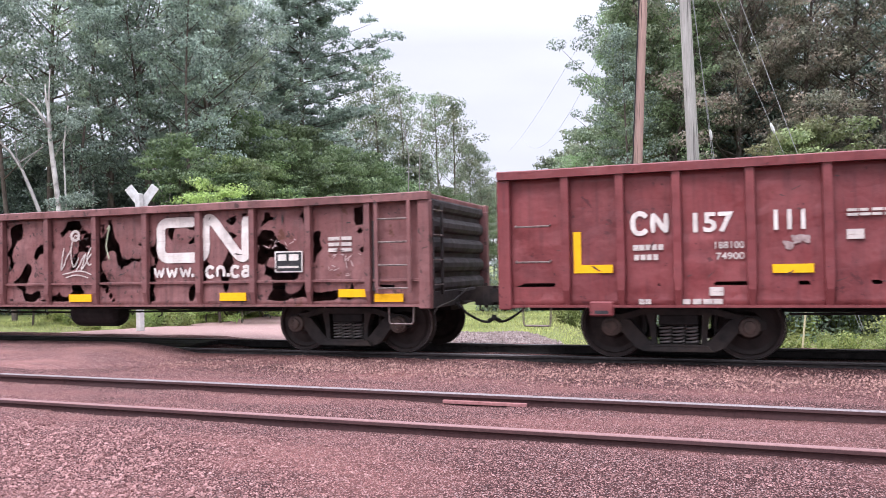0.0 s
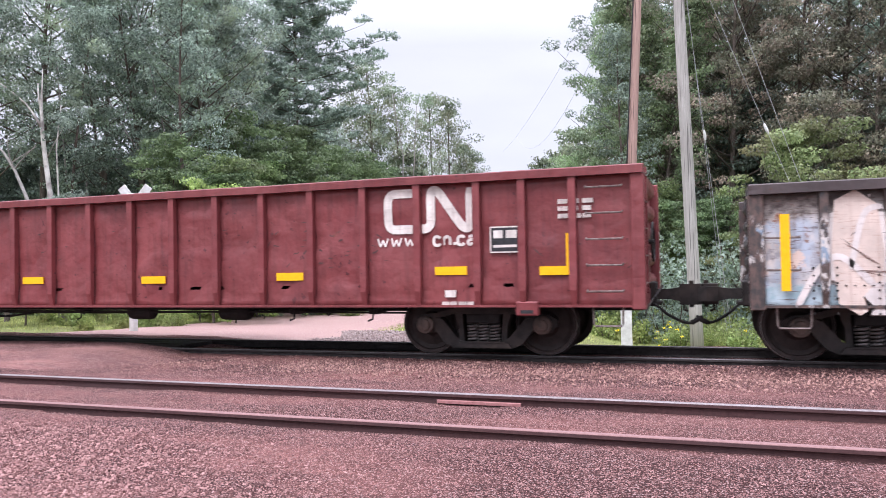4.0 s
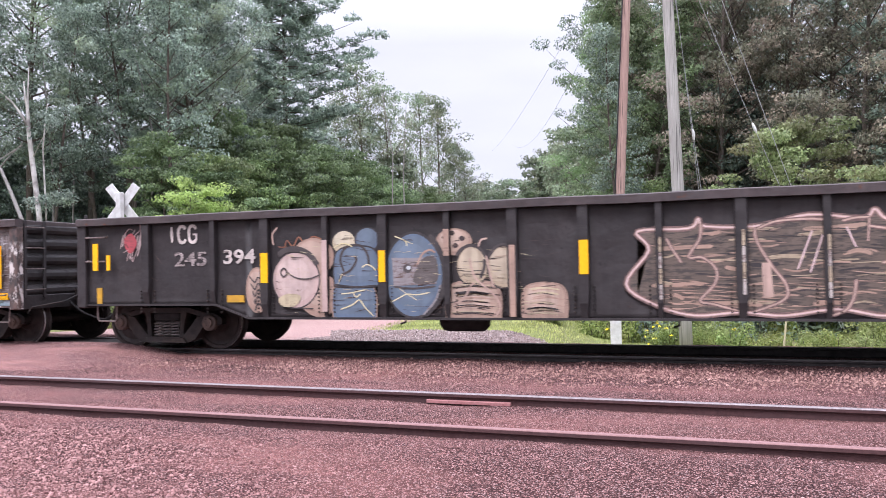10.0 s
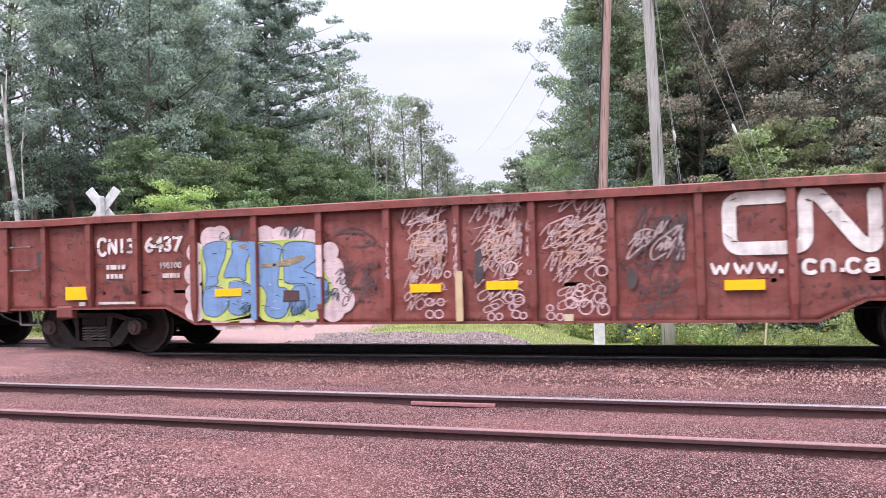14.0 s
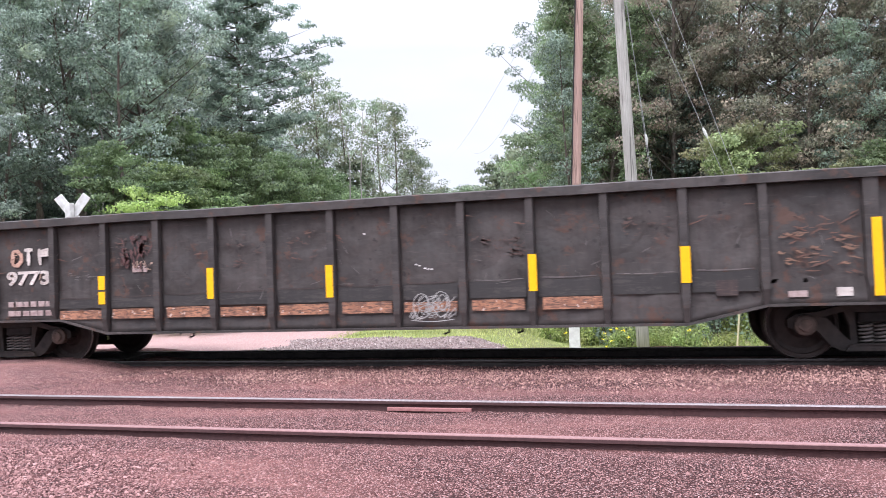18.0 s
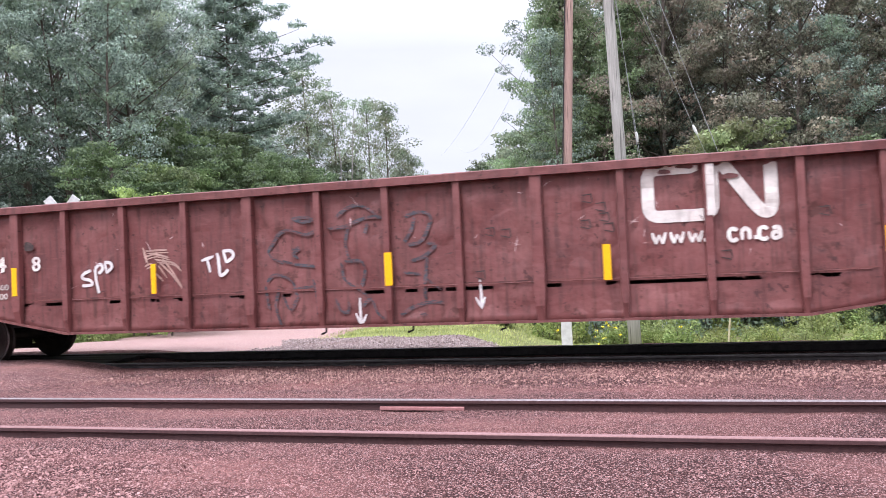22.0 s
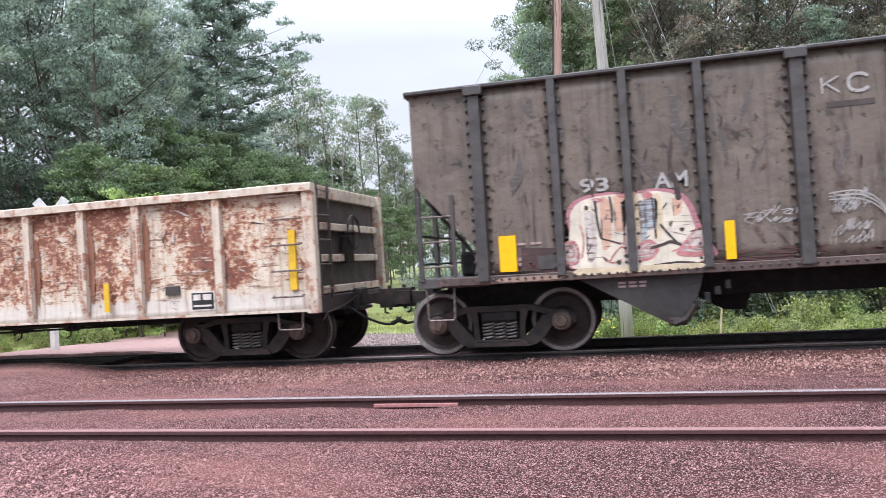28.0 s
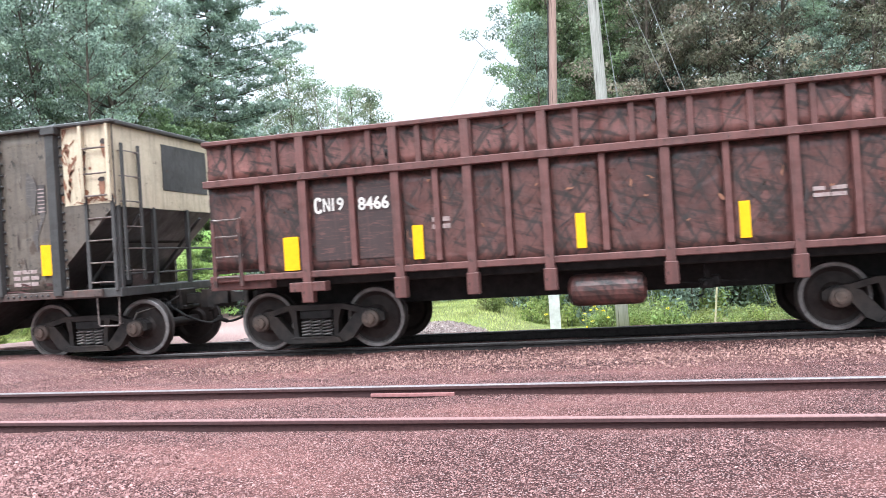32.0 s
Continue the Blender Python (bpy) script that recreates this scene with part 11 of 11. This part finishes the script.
    for a, b, z0, z1, mat in ((-4.62, -4.50, 1.40, 2.08, H_PEACH), (-4.44, -4.30, 1.62, 2.10, H_PEACH), (-4.34, -4.25, 1.2, 2.0, W_PINK), (-4.12, -4.05, 1.35, 2.0, W_SKY), (-4.05, -3.90, 1.62, 2.05, W_SKY),
                              (-3.92, -3.84, 1.5, 2.08, H_CREAM2), (-3.70, -3.58, 1.78, 2.02, H_PEACH), (-4.22, -4.12, 1.3, 2.1, H_CREAM2), (-4.82, -4.70, 1.25, 1.9, W_FLAKE)):
        fill(c, [(a, z0), (a + 0.015, (z0 + z1) / 2), (a - 0.01, z1), (b, z1 - 0.03), (b + 0.01, z0 + 0.3), (b - 0.015, z0 + 0.05)], mat, 0.0192, 2)
    for a, b, z0, z1 in ((-4.42, -4.20, 2.06, 2.13), (-4.10, -3.92, 2.02, 2.13), (-4.75, -4.55, 2.02, 2.1)):
        fill(c, ring(a, b, z0, z1, 8, 5, 0.3), W_ROSE, 0.0198)
    for lobe in ([(-5.19, 1.40), (-5.11, 1.53), (-4.98, 1.54), (-4.92, 1.40), (-4.95, 1.24), (-5.11, 1.22)], [(-3.69, 1.28), (-3.57, 1.46), (-3.44, 1.60), (-3.31, 1.64), (-3.27, 1.38), (-3.38, 1.24)], [(-4.24, 1.22), (-4.2, 1.4), (-4.02, 1.5), (-3.9, 1.38), (-4.0, 1.24)]):
        fill(c, lobe, W_ROSE, 0.0204, 4)
        mx, mz = sum(p[0] for p in lobe) / len(lobe), sum(p[1] for p in lobe) / len(lobe)
        fill(c, [(mx + (x - mx) * 0.68, mz + (z - mz) * 0.68) for x, z in lobe], W_FLAKE, 0.0210, 4)
        line(c, [(mx + (x - mx) * 0.36, mz + (z - mz) * 0.36) for x, z in lobe], 0.02, W_ROSE, 0.0216, True, True)
    for pts in ([(-4.64, 1.56), (-4.5, 1.5), (-4.35, 1.47), (-4.22, 1.50)], [(-4.55, 1.22), (-4.45, 1.36), (-4.36, 1.42), (-4.28, 1.32)], [(-4.62, 1.3), (-4.5, 1.22), (-4.38, 1.26)], [(-4.28, 1.5), (-4.27, 1.8)], [(-3.75, 1.32), (-3.6, 1.36), (-3.45, 1.34)], [(-4.9, 1.75), (-4.86, 1.55), (-4.9, 1.3)]):
        line(c, pts, 0.022, W_ROSE, 0.0216)
    for pts, w in (([(-4.68, 2.06), (-4.67, 1.8), (-4.63, 1.55)], 0.035), ([(-4.49, 2.1), (-4.47, 1.9), (-4.48, 1.75)], 0.03), ([(-4.64, 1.55), (-4.48, 1.5), (-4.38, 1.46)], 0.02), ([(-4.01, 1.38), (-3.85, 1.42), (-3.75, 1.45), (-3.62, 1.40)], 0.04), ([(-3.87, 1.69), (-3.78, 1.56), (-3.67, 1.43)], 0.03),
                   ([(-3.69, 2.36), (-3.64, 2.2), (-3.62, 1.98)], 0.075), ([(-3.95, 2.05), (-3.94, 1.7), (-3.93, 1.5)], 0.025), ([(-4.02, 1.15), (-3.7, 1.18), (-3.45, 1.16)], 0.025), ([(-4.75, 2.4), (-4.70, 2.1)], 0.03), ([(-4.72, 2.7), (-4.74, 2.45)], 0.04), ([(-3.72, 2.62), (-3.66, 2.3)], 0.03)):
        line(c, pts, w, W_SCAB, 0.0224)
    for x, z in ((-4.42, 1.22), (-4.32, 1.3), (-4.8, 1.97), (-3.6, 1.6)):
        fill(c, ring(x - 0.035, x + 0.035, z - 0.035, z + 0.035, 8, int(-x * 10), 0.3), W_SCAB, 0.0230)
    scars(c, 91, 20, -4.95, -3.5, 1.2, 2.0, W_SCAB, 0.1, 0.022, 0.0228, 1.5)
    scars(c, 97, 34, -4.9, -3.5, 1.3, 1.95, W_GREY, 0.22, 0.014, 0.0226, 0.1, (), 0.0)
    fill(c, [(-4.96, 1.08), (-4.95, 1.17), (-4.5, 1.16), (-3.42, 1.16), (-3.42, 1.09), (-4.2, 1.08)], H_CREAM2, 0.0625, 2)
    lettering(c, "93", -4.87, 2.17, 0.38, 0.19, FADED_WHITE, bold=0.022, lift=0.018)
    lettering(c, "AM", -3.91, 2.15, 0.42, 0.21, FADED_WHITE, bold=0.022, lift=0.018)
    # lettered patch and card box beside the first reflector
    small_bars(c, -5.77, 1.53, 0.38, 0.05, FAINT, 1, 2)
    small_bars(c, -5.75, 1.25, 0.22, 0.14, FAINT, 2, 1)
    fill(c, [(-5.72, 1.18), (-5.7, 1.5), (-5.2, 1.46), (-5.2, 1.16)], W_PLATE, 0.008, 1)
    decal(c, "card_holder", -5.48, 1.19, 0.25, 0.18, P_GREY_POST, lift=0.02)
    # silver throw-up: joined bubble letters with dark shade behind and white lines
    one = [(0.99, 1.55), (1.06, 1.80), (1.24, 1.97), (1.40, 2.03), (1.52, 1.95), (1.56, 1.86), (1.70, 1.99), (1.85, 1.93), (1.90, 1.80), (1.89, 1.68), (2.02, 1.63), (2.02, 1.20), (1.6, 1.20), (1.09, 1.19), (1.04, 1.33)]
    two = [(2.06, 1.21), (2.06, 1.66), (2.14, 1.93), (2.29, 1.99), (2.48, 1.88), (2.62, 1.66), (2.68, 1.22), (2.39, 1.22)]
    three = [(2.66, 1.22), (2.67, 1.5), (2.62, 1.68), (2.52, 1.82), (2.63, 1.97), (2.68, 1.86), (2.85, 2.00), (3.06, 2.03), (3.23, 1.95), (3.32, 1.74), (3.27, 1.36), (3.19, 1.20), (2.8, 1.21)]
    for pts in ([(1.50, 1.9), (1.54, 2.06), (1.75, 2.07), (1.95, 2.04), (2.08, 1.98), (2.06, 1.66), (1.88, 1.66), (1.7, 1.9)], [(2.42, 1.85), (2.52, 2.05), (2.7, 2.06), (2.9, 2.05), (2.8, 1.92), (2.6, 1.75)], [(0.97, 1.2), (0.98, 1.42), (1.1, 1.45), (1.1, 1.2)]):
        fill(c, pts, W_SCAB, 0.0165, 3)
    for pts in (one, two, three):
        fill(c, pts, W_SILVER, 0.0190, 3)
        line(c, pts, 0.016, W_WHITE, 0.0200, True, True)
    # paler and duller passages in the silver, white edges, a rusted streak
    for pts, mat in (([(1.62, 1.75), (1.60, 1.9), (1.7, 1.97), (1.84, 1.9), (1.87, 1.75), (1.75, 1.64)], W_FLAKE), ([(1.22, 1.6), (1.2, 1.85), (1.35, 1.98), (1.5, 1.9), (1.48, 1.72), (1.35, 1.58)], W_TAN), ([(1.5, 1.24), (1.45, 1.36), (1.6, 1.46), (1.72, 1.4), (1.76, 1.24)], W_GREY),
                     ([(2.2, 1.28), (2.2, 1.7), (2.35, 1.8), (2.5, 1.68), (2.58, 1.4), (2.58, 1.26)], W_GREY), ([(2.85, 1.3), (2.8, 1.75), (2.95, 1.95), (3.12, 1.93), (3.18, 1.7), (3.14, 1.3)], W_GREY), ([(1.84, 1.24), (1.84, 1.42), (1.95, 1.45), (1.99, 1.24)], W_FLAKE)):
        fill(c, pts, mat, 0.0196, 4)
    for pts in ([(1.0, 1.54), (1.05, 1.79), (1.14, 1.8), (1.12, 1.5), (1.1, 1.22), (1.05, 1.33)], [(2.06, 1.3), (2.07, 1.68), (2.13, 1.85), (2.17, 1.8), (2.13, 1.5), (2.13, 1.28)], [(3.25, 1.92), (3.32, 1.74), (3.27, 1.39), (3.17, 1.21), (3.13, 1.22), (3.22, 1.44), (3.25, 1.74)], [(2.69, 1.24), (2.69, 1.6), (2.78, 1.62), (2.8, 1.24)], [(2.53, 1.82), (2.62, 1.95), (2.67, 1.86), (2.66, 1.7), (2.62, 1.7)]):
        fill(c, pts, S_WHITE, 0.0206, 3)
    fill(c, [(1.16, 1.38), (1.14, 1.7), (1.2, 1.86), (1.27, 1.82), (1.24, 1.6), (1.25, 1.4)], W_BROWN_RUN, 0.0210, 3)
    fill(c, [(2.14, 1.2), (2.13, 1.6), (2.17, 1.9), (2.22, 1.85), (2.2, 1.5), (2.22, 1.22)], W_BROWN_RUN, 0.0212, 3)
    for pts in ([(1.54, 2.0), (1.55, 1.82), (1.48, 1.68), (1.32, 1.55)], [(1.38, 1.38), (1.48, 1.47), (1.59, 1.49), (1.74, 1.44), (1.81, 1.22)], [(1.55, 1.62), (1.55, 1.54), (1.48, 1.46)], [(1.9, 1.68), (1.78, 1.65), (1.74, 1.59), (1.79, 1.57), (1.88, 1.64), (2.02, 1.63)], [(1.79, 1.42), (1.88, 1.45), (1.96, 1.41), (2.0, 1.26)],
                [(2.16, 1.93), (2.3, 1.97), (2.48, 1.88), (2.62, 1.64), (2.67, 1.4), (2.68, 1.22)], [(2.39, 1.25), (2.44, 1.30), (2.5, 1.31)], [(2.75, 1.32), (2.81, 1.26), (2.87, 1.23)], [(2.92, 1.76), (2.96, 1.61), (2.95, 1.41)], [(2.69, 1.86), (2.84, 1.99), (3.06, 2.0), (3.22, 1.93), (3.29, 1.77)], [(1.02, 1.52), (1.1, 1.44)], [(2.69, 1.84), (2.70, 1.68)]):
        line(c, pts, 0.022, W_DARK, 0.0220)
    strokes(c, "graffiti_tag", scribbles(29, 1, 4), 1.28, 1.23, 0.36, 0.1, 0.016, W_STEEL, lift=0.0225)
    scars(c, 99, 24, 1.15, 3.15, 1.24, 1.9, W_FLAKE, 0.2, 0.016, 0.0216, 0.1, (), 0.0)
    scars(c, 96, 14, 1.1, 3.2, 1.22, 1.9, W_SCAB, 0.1, 0.02, 0.0225, 1.5)
    for pts in [[(0.28, 1.68), (0.33, 1.8), (0.49, 1.85), (0.64, 1.78), (0.7, 1.67), (0.56, 1.68), (0.45, 1.63), (0.39, 1.57)], [(0.21, 1.35), (0.29, 1.48), (0.45, 1.49), (0.46, 1.45), (0.34, 1.38), (0.31, 1.28)]]:
        fill(c, pts, W_FLAKE, 0.019, 3)
    line(c, [(0.3, 1.6), (0.42, 1.55), (0.66, 1.7)], 0.03, S_DARK, 0.02)
    strokes(c, "graffiti_tag", scribbles(23, 2, 6), -2.98, 1.60, 0.72, 0.17, 0.010, FADED_WHITE, lift=0.02)
    strokes(c, "graffiti_tag", scribbles(24, 3, 6), -1.88, 1.68, 0.45, 0.24, 0.010, FADED_WHITE, lift=0.02)
    for k in range(3):
        line(c, [(-1.85, 1.92 - 0.04 * k), (-1.5, 1.93 - 0.05 * k), (-1.25, 1.75 - 0.04 * k), (-1.15, 1.42)], 0.016, FADED_WHITE, 0.02)
    strokes(c, "graffiti_tag", scribbles(26, 2, 5), -1.90, 1.29, 0.50, 0.24, 0.011, FADED_WHITE, lift=0.02)
    strokes(c, "graffiti_tag", scribbles(27, 1, 6), -0.80, 1.70, 0.6, 0.17, 0.018, S_WHITE, lift=0.02)
    strokes(c, "graffiti_tag", scribbles(28, 2, 4), -0.61, 1.36, 0.34, 0.20, 0.011, W_PINK, lift=0.02)
    fill(c, [(3.46, 1.76), (3.5, 1.87), (3.64, 1.96), (3.81, 1.96), (3.93, 1.85), (3.95, 1.72), (3.87, 1.61), (3.73, 1.58), (3.62, 1.61), (3.55, 1.72)], W_FLAKE, 0.019, 3)
    fill(c, [(3.46, 1.76), (3.54, 1.7), (3.62, 1.6), (3.73, 1.57), (3.64, 1.53), (3.55, 1.6), (3.48, 1.69)], W_DEEP, 0.020, 2)
    line(c, [(3.45, 1.76), (3.5, 1.88), (3.64, 1.97), (3.81, 1.97), (3.94, 1.86), (3.96, 1.72)], 0.025, W_DEEP, 0.021)
    for pts in [[(4.24, 2.05), (4.25, 1.9), (4.28, 1.76), (4.35, 1.69), (4.33, 1.83)], [(4.27, 1.66), (4.45, 1.68), (4.64, 1.62), (4.7, 1.54)], [(4.23, 1.6), (4.32, 1.66)], [(4.4, 1.92), (4.5, 1.98), (4.63, 1.98), (4.76, 1.91), (4.79, 1.81), (4.65, 1.78), (4.52, 1.81)], [(4.43, 1.88), (4.49, 1.75), (4.58, 1.68)], [(4.46, 1.85), (4.39, 1.69)], [(4.55, 1.97), (4.57, 1.81)], [(4.79, 1.95), (4.73, 1.99)], [(4.3, 1.86), (4.43, 1.88), (4.52, 1.71)], [(4.59, 1.74), (4.68, 1.64)]]:
        line(c, pts, 0.022, S_WHITE, 0.02)
    for pts in [[(4.33, 1.3), (4.56, 1.29), (4.79, 1.28)], [(4.34, 1.35), (4.34, 1.29)], [(4.78, 1.33), (4.78, 1.28)]]:
        line(c, pts, 0.016, FADED_WHITE, 0.02)
    # bare salmon and cream stretches of the riveted sill, a brown run above them
    for pts, mat in (([(1.08, 1.11), (1.3, 1.125), (1.97, 1.12), (1.98, 1.04), (1.5, 1.03), (1.09, 1.03)], H_CREAM2), ([(2.05, 1.12), (2.5, 1.12), (2.88, 1.115), (2.88, 1.05), (2.5, 1.03), (2.05, 1.04)], W_FLESH), ([(-6.0, 1.10), (-5.6, 1.11), (-5.2, 1.10), (-5.2, 1.05), (-6.0, 1.04)], W_TAN)):
        fill(c, pts, mat, 0.0625, 2)
    fill(c, [(1.05, 1.14), (1.06, 1.19), (1.6, 1.21), (2.0, 1.19), (2.6, 1.2), (3.2, 1.21), (3.22, 1.14), (2.2, 1.14)], W_DING, 0.0234, 2)
    for k in range(9):
        for x in (1.15 + k * 0.10, 2.12 + k * 0.09, -4.86 + k * 0.155):
            fill(c, ring(x - 0.018, x + 0.018, 1.065, 1.10, 6, k, 0.1), W_SCAB, 0.0632, 1)
    scars(c, 92, 70, -6.0, 6.0, 1.3, 3.4, W_SCAB, 0.24, 0.030, 0.012, 0.5)
    scars(c, 93, 26, -6.0, 6.0, 1.6, 3.3, W_SCAB, 0.45, 0.035, 0.011, 0.15)
    scars(c, 88, 40, -6.0, 6.0, 1.3, 3.4, H_EDGE, 0.22, 0.022, 0.0125, 0.6)
    scars(c, 89, 34, -6.0, 6.0, 1.6, 3.5, H_DULL, 0.7, 0.16, 0.007, 0.25)
    scars(c, 90, 60, -6.1, 6.0, 1.20, 1.30, W_DING, 0.3, 0.05, 0.0115, 0.2, (), 0.0)
    # a faded band of overpaint across three bays
    for a, b in ((0.18, 0.72), (0.98, 1.86), (2.16, 3.05)):
        fill(c, [(a, 2.86), (a - 0.01, 3.02), (a + 0.01, 3.2), (b - 0.02, 3.19), (b, 3.0), (b - 0.03, 2.87)], H_DULL, 0.0066, 1)
    decal(c, "card_holder", 5.73, 2.39, 0.16, 0.47, S_DARK)
    for k in range(7):
        decal(c, "holder_bar", 5.75, 2.42 + k * 0.06, 0.12, 0.02, FAINT, lift=0.012)
    small_bars(c, 5.2, 1.25, 0.5, 0.3, FAINT, 3, 3)
    return c


def ore_car():
    x0, x1, cx = 70.1, 81.1, 75.6
    top, beam, low, half = 3.24, 2.54, 1.16, 5.5
    c = tagged(new("ore_car"), "rust brown high-sided ore car with ribbed sides", "rail car", "cars of the freight train")
    c.location = (cx, TRACK_Y, 0)
    MOVERS.append((c, cx))
    wide = [-3.95, -2.54, -1.5, -0.44, 1.12, 2.67, 3.95]
    thin = [-4.67, -3.21, -1.96, -0.96, 0.32, 1.87, 3.37, 4.67]
    ps = sorted(wide + thin)

    def dent(x, z):
        return max(0, 0.025 * noise.noise(Vector((x * 1.9, z * 1.9, 5.0))))
    edges = [-half] + ps + [half]
    for a, b in zip(edges, edges[1:]):
        for lo, hi, n in ((low if abs(a + b) / 2 < 4.9 else 1.3, beam, 8), (beam + 0.1, top - 0.05, 4)):
            bm = bmesh.new()
            slab(bm, [a + (b - a) * k / 5 for k in range(6)], lambda x, lo=lo: lo, hi, n, -FACE, 0.03, dent)
            part("side_panel", bm, P_ORE if lo < 2 else P_ORE_TOP, c)
    bm = bmesh.new()
    slab(bm, [-half, half], lambda x: low, top - 0.05, 1, FACE - 0.03, 0.03, lambda x, z: 0)
    part("side_wall", bm, P_ORE, c)

    def b_w(bm):
        prism(bm, [(-0.07, 0), (-0.06, -0.10), (0.06, -0.10), (0.07, 0)], "z", 0.98, top - 0.05)
        box(bm, -0.085, 0.085, -0.12, 0.05, 0.76, 1.06, 0.01)

    def b_t(bm):
        prism(bm, [(-0.045, 0), (-0.04, -0.07), (0.04, -0.07), (0.045, 0)], "z", low + 0.1, beam)
    mw, mt = mesh_of("side_post", b_w), mesh_of("side_post", b_t)
    for p in ps:
        for s in (-1, 1):
            o = link("side_post", mw if p in wide else mt, P_ORE_BEAM, c)
            o.location, o.rotation_euler = (p, s * (FACE - 0.004), 0), (0, 0, 0 if s < 0 else math.pi)
    for k in range(15):
        x = -5.1 + k * 0.73
        bm = bmesh.new()
        box(bm, x - 0.04, x + 0.04, -FACE - 0.06, -FACE, beam + 0.1, top - 0.06, 0.006)
        part("upper_post", bm, P_ORE_BEAM, c)
    for s in (-1, 1):
        for z0, z1, w in ((top - 0.07, top, 0.10), (beam, beam + 0.11, 0.12), (low - 0.04, low + 0.06, 0.07)):
            bm = bmesh.new()
            box(bm, -half - 0.03, half + 0.03, s * FACE - w, s * FACE + w, z0, z1, 0.012)
            part("side_beam", bm, P_ORE_BEAM, c)
        x = s * (half - 0.03)
        bm = bmesh.new()
        box(bm, min(x, x - s * 0.04), max(x, x - s * 0.04), -FACE + 0.03, FACE - 0.03, 1.25, top - 0.02)
        part("end_wall", bm, P_ORE, c)
        for k in range(4):
            bm = bmesh.new()
            z = 1.5 + k * 0.42
            box(bm, min(x, x + s * 0.09), max(x, x + s * 0.09), -1.4, 1.4, z - 0.07, z + 0.07, 0.015)
            part("end_rib", bm, P_ORE, c)
        bm = bmesh.new()
        box(bm, min(x - s * 0.9, x + s * 0.1), max(x - s * 0.9, x + s * 0.1), -FACE + 0.02, FACE - 0.02, 1.0, 1.14, 0.01)
        part("end_platform", bm, P_ORE_BEAM, c)
        bm = bmesh.new()
        box(bm, x - 0.07, x + 0.07, -FACE - 0.03, FACE + 0.03, top - 0.08, top - 0.004, 0.012)
        part("end_chord", bm, P_ORE_BEAM, c)
        end_gear(c, s * half, s)
        ladder(c, min(x, x - s * 0.5) + 0.05, max(x, x - s * 0.5) - 0.02, [1.2, 1.5, 1.8, 2.05], -FACE - 0.03, P_ORE, True, 2.06, 1.05)
    for x in (-3.95,):
        bm = bmesh.new()
        box(bm, x - 0.28, x + 0.28, -FACE - 0.10, -FACE + 0.1, 0.92, 1.06, 0.01)
        part("jacking_pad", bm, P_ORE_BEAM, c)
    bm = bmesh.new()
    box(bm, -half + 0.1, half - 0.1, -1.3, 1.3, 1.0, 1.2, 0.02)
    part("floor", bm, BLACK, c)
    bm = bmesh.new()
    box(bm, -half + 0.05, half - 0.05, -0.28, 0.28, 0.62, 1.0, 0.01)
    part("centre_sill", bm, BLACK, c)
    tank(c, -0.25, 0.72, 1.05, 0.22, P_ORE, -1.15)
    valve(c, 1.6, 0.55, BLACK)
    for x in (-4.08, 4.08):
        truck(c, x, TRUCK_DUSTY)
    decal(c, "reflector", -4.32, 1.24, 0.24, 0.49, YELLOW, lift=0.02)
    for x, z, w, h in ((-2.34, 1.29, 0.15, 0.48), (-0.07, 1.30, 0.13, 0.47), (1.99, 1.30, 0.13, 0.47)):
        decal(c, "reflector", x, z, w, h, YELLOW, lift=0.02)
    decal(c, "dark_patch", -3.80, 1.35, 0.54, 1.05, W_PLATE, lift=0.014)
    decal(c, "dark_patch", -3.14, 1.35, 0.52, 1.05, W_PLATE, lift=0.014)
    glyphs(c, ["hook", "zig"], -3.78, 2.06, 0.26, 0.19, 0.04, WHITE, 0.026)
    lettering(c, "19", -3.52, 2.06, 0.18, 0.19, WHITE, lift=0.026, bold=0.02)
    lettering(c, "8466", -3.12, 2.04, 0.46, 0.19, WHITE, lift=0.026, bold=0.02)
    small_bars(c, 2.87, 1.75, 0.42, 0.16, FAINT, 2, 2)
    small_bars(c, -2.05, 1.7, 0.3, 0.2, FAINT, 2, 2)
    scars(c, 101, 45, -5.2, 5.2, 1.35, 2.45, W_SCAB, 0.5, 0.05, 0.012, 0.5, ((-3.85, -2.6),))
    scars(c, 102, 22, -5.2, 5.2, 2.68, 3.1, W_SCAB, 0.3, 0.06, 0.012, 0.7)
    scars(c, 103, 30, -5.2, 5.2, 1.5, 2.4, W_BARE, 0.12, 0.05, 0.013, 0.7)
    return c


for build in (car_brown, car_maroon_long, car_mural, car_black, car_oxide, car_charcoal, car_dusty, car_white, hopper, ore_car):
    build()


# ---------------------------------------------------------------- what moves
def rolled(t):
    """How far the train has rolled at t seconds, counted from 16 s."""
    u = (t - 16) / 16
    return sum(c * u ** (k + 1) for k, c in enumerate((76.4725, 0.1784, -1.7860, 0.7177, 0.7230, 0.0293, 0.0482, -0.1545)))


def motions():
    for car, cx in MOVERS:
        walk(car, [(t / 2, pose(cx - rolled(t / 2), TRACK_Y, 0)) for t in range(65)])
    n = 257
    turn = [(32 * k / (n - 1), math.degrees(rolled(32 * k / (n - 1)) / 0.457)) for k in range(n)]
    for w in WHEELS:
        x, y, z = w.location
        walk(w, [(t, pose(x, y, z, 0, -a, 0)) for t, a in turn])


motions()
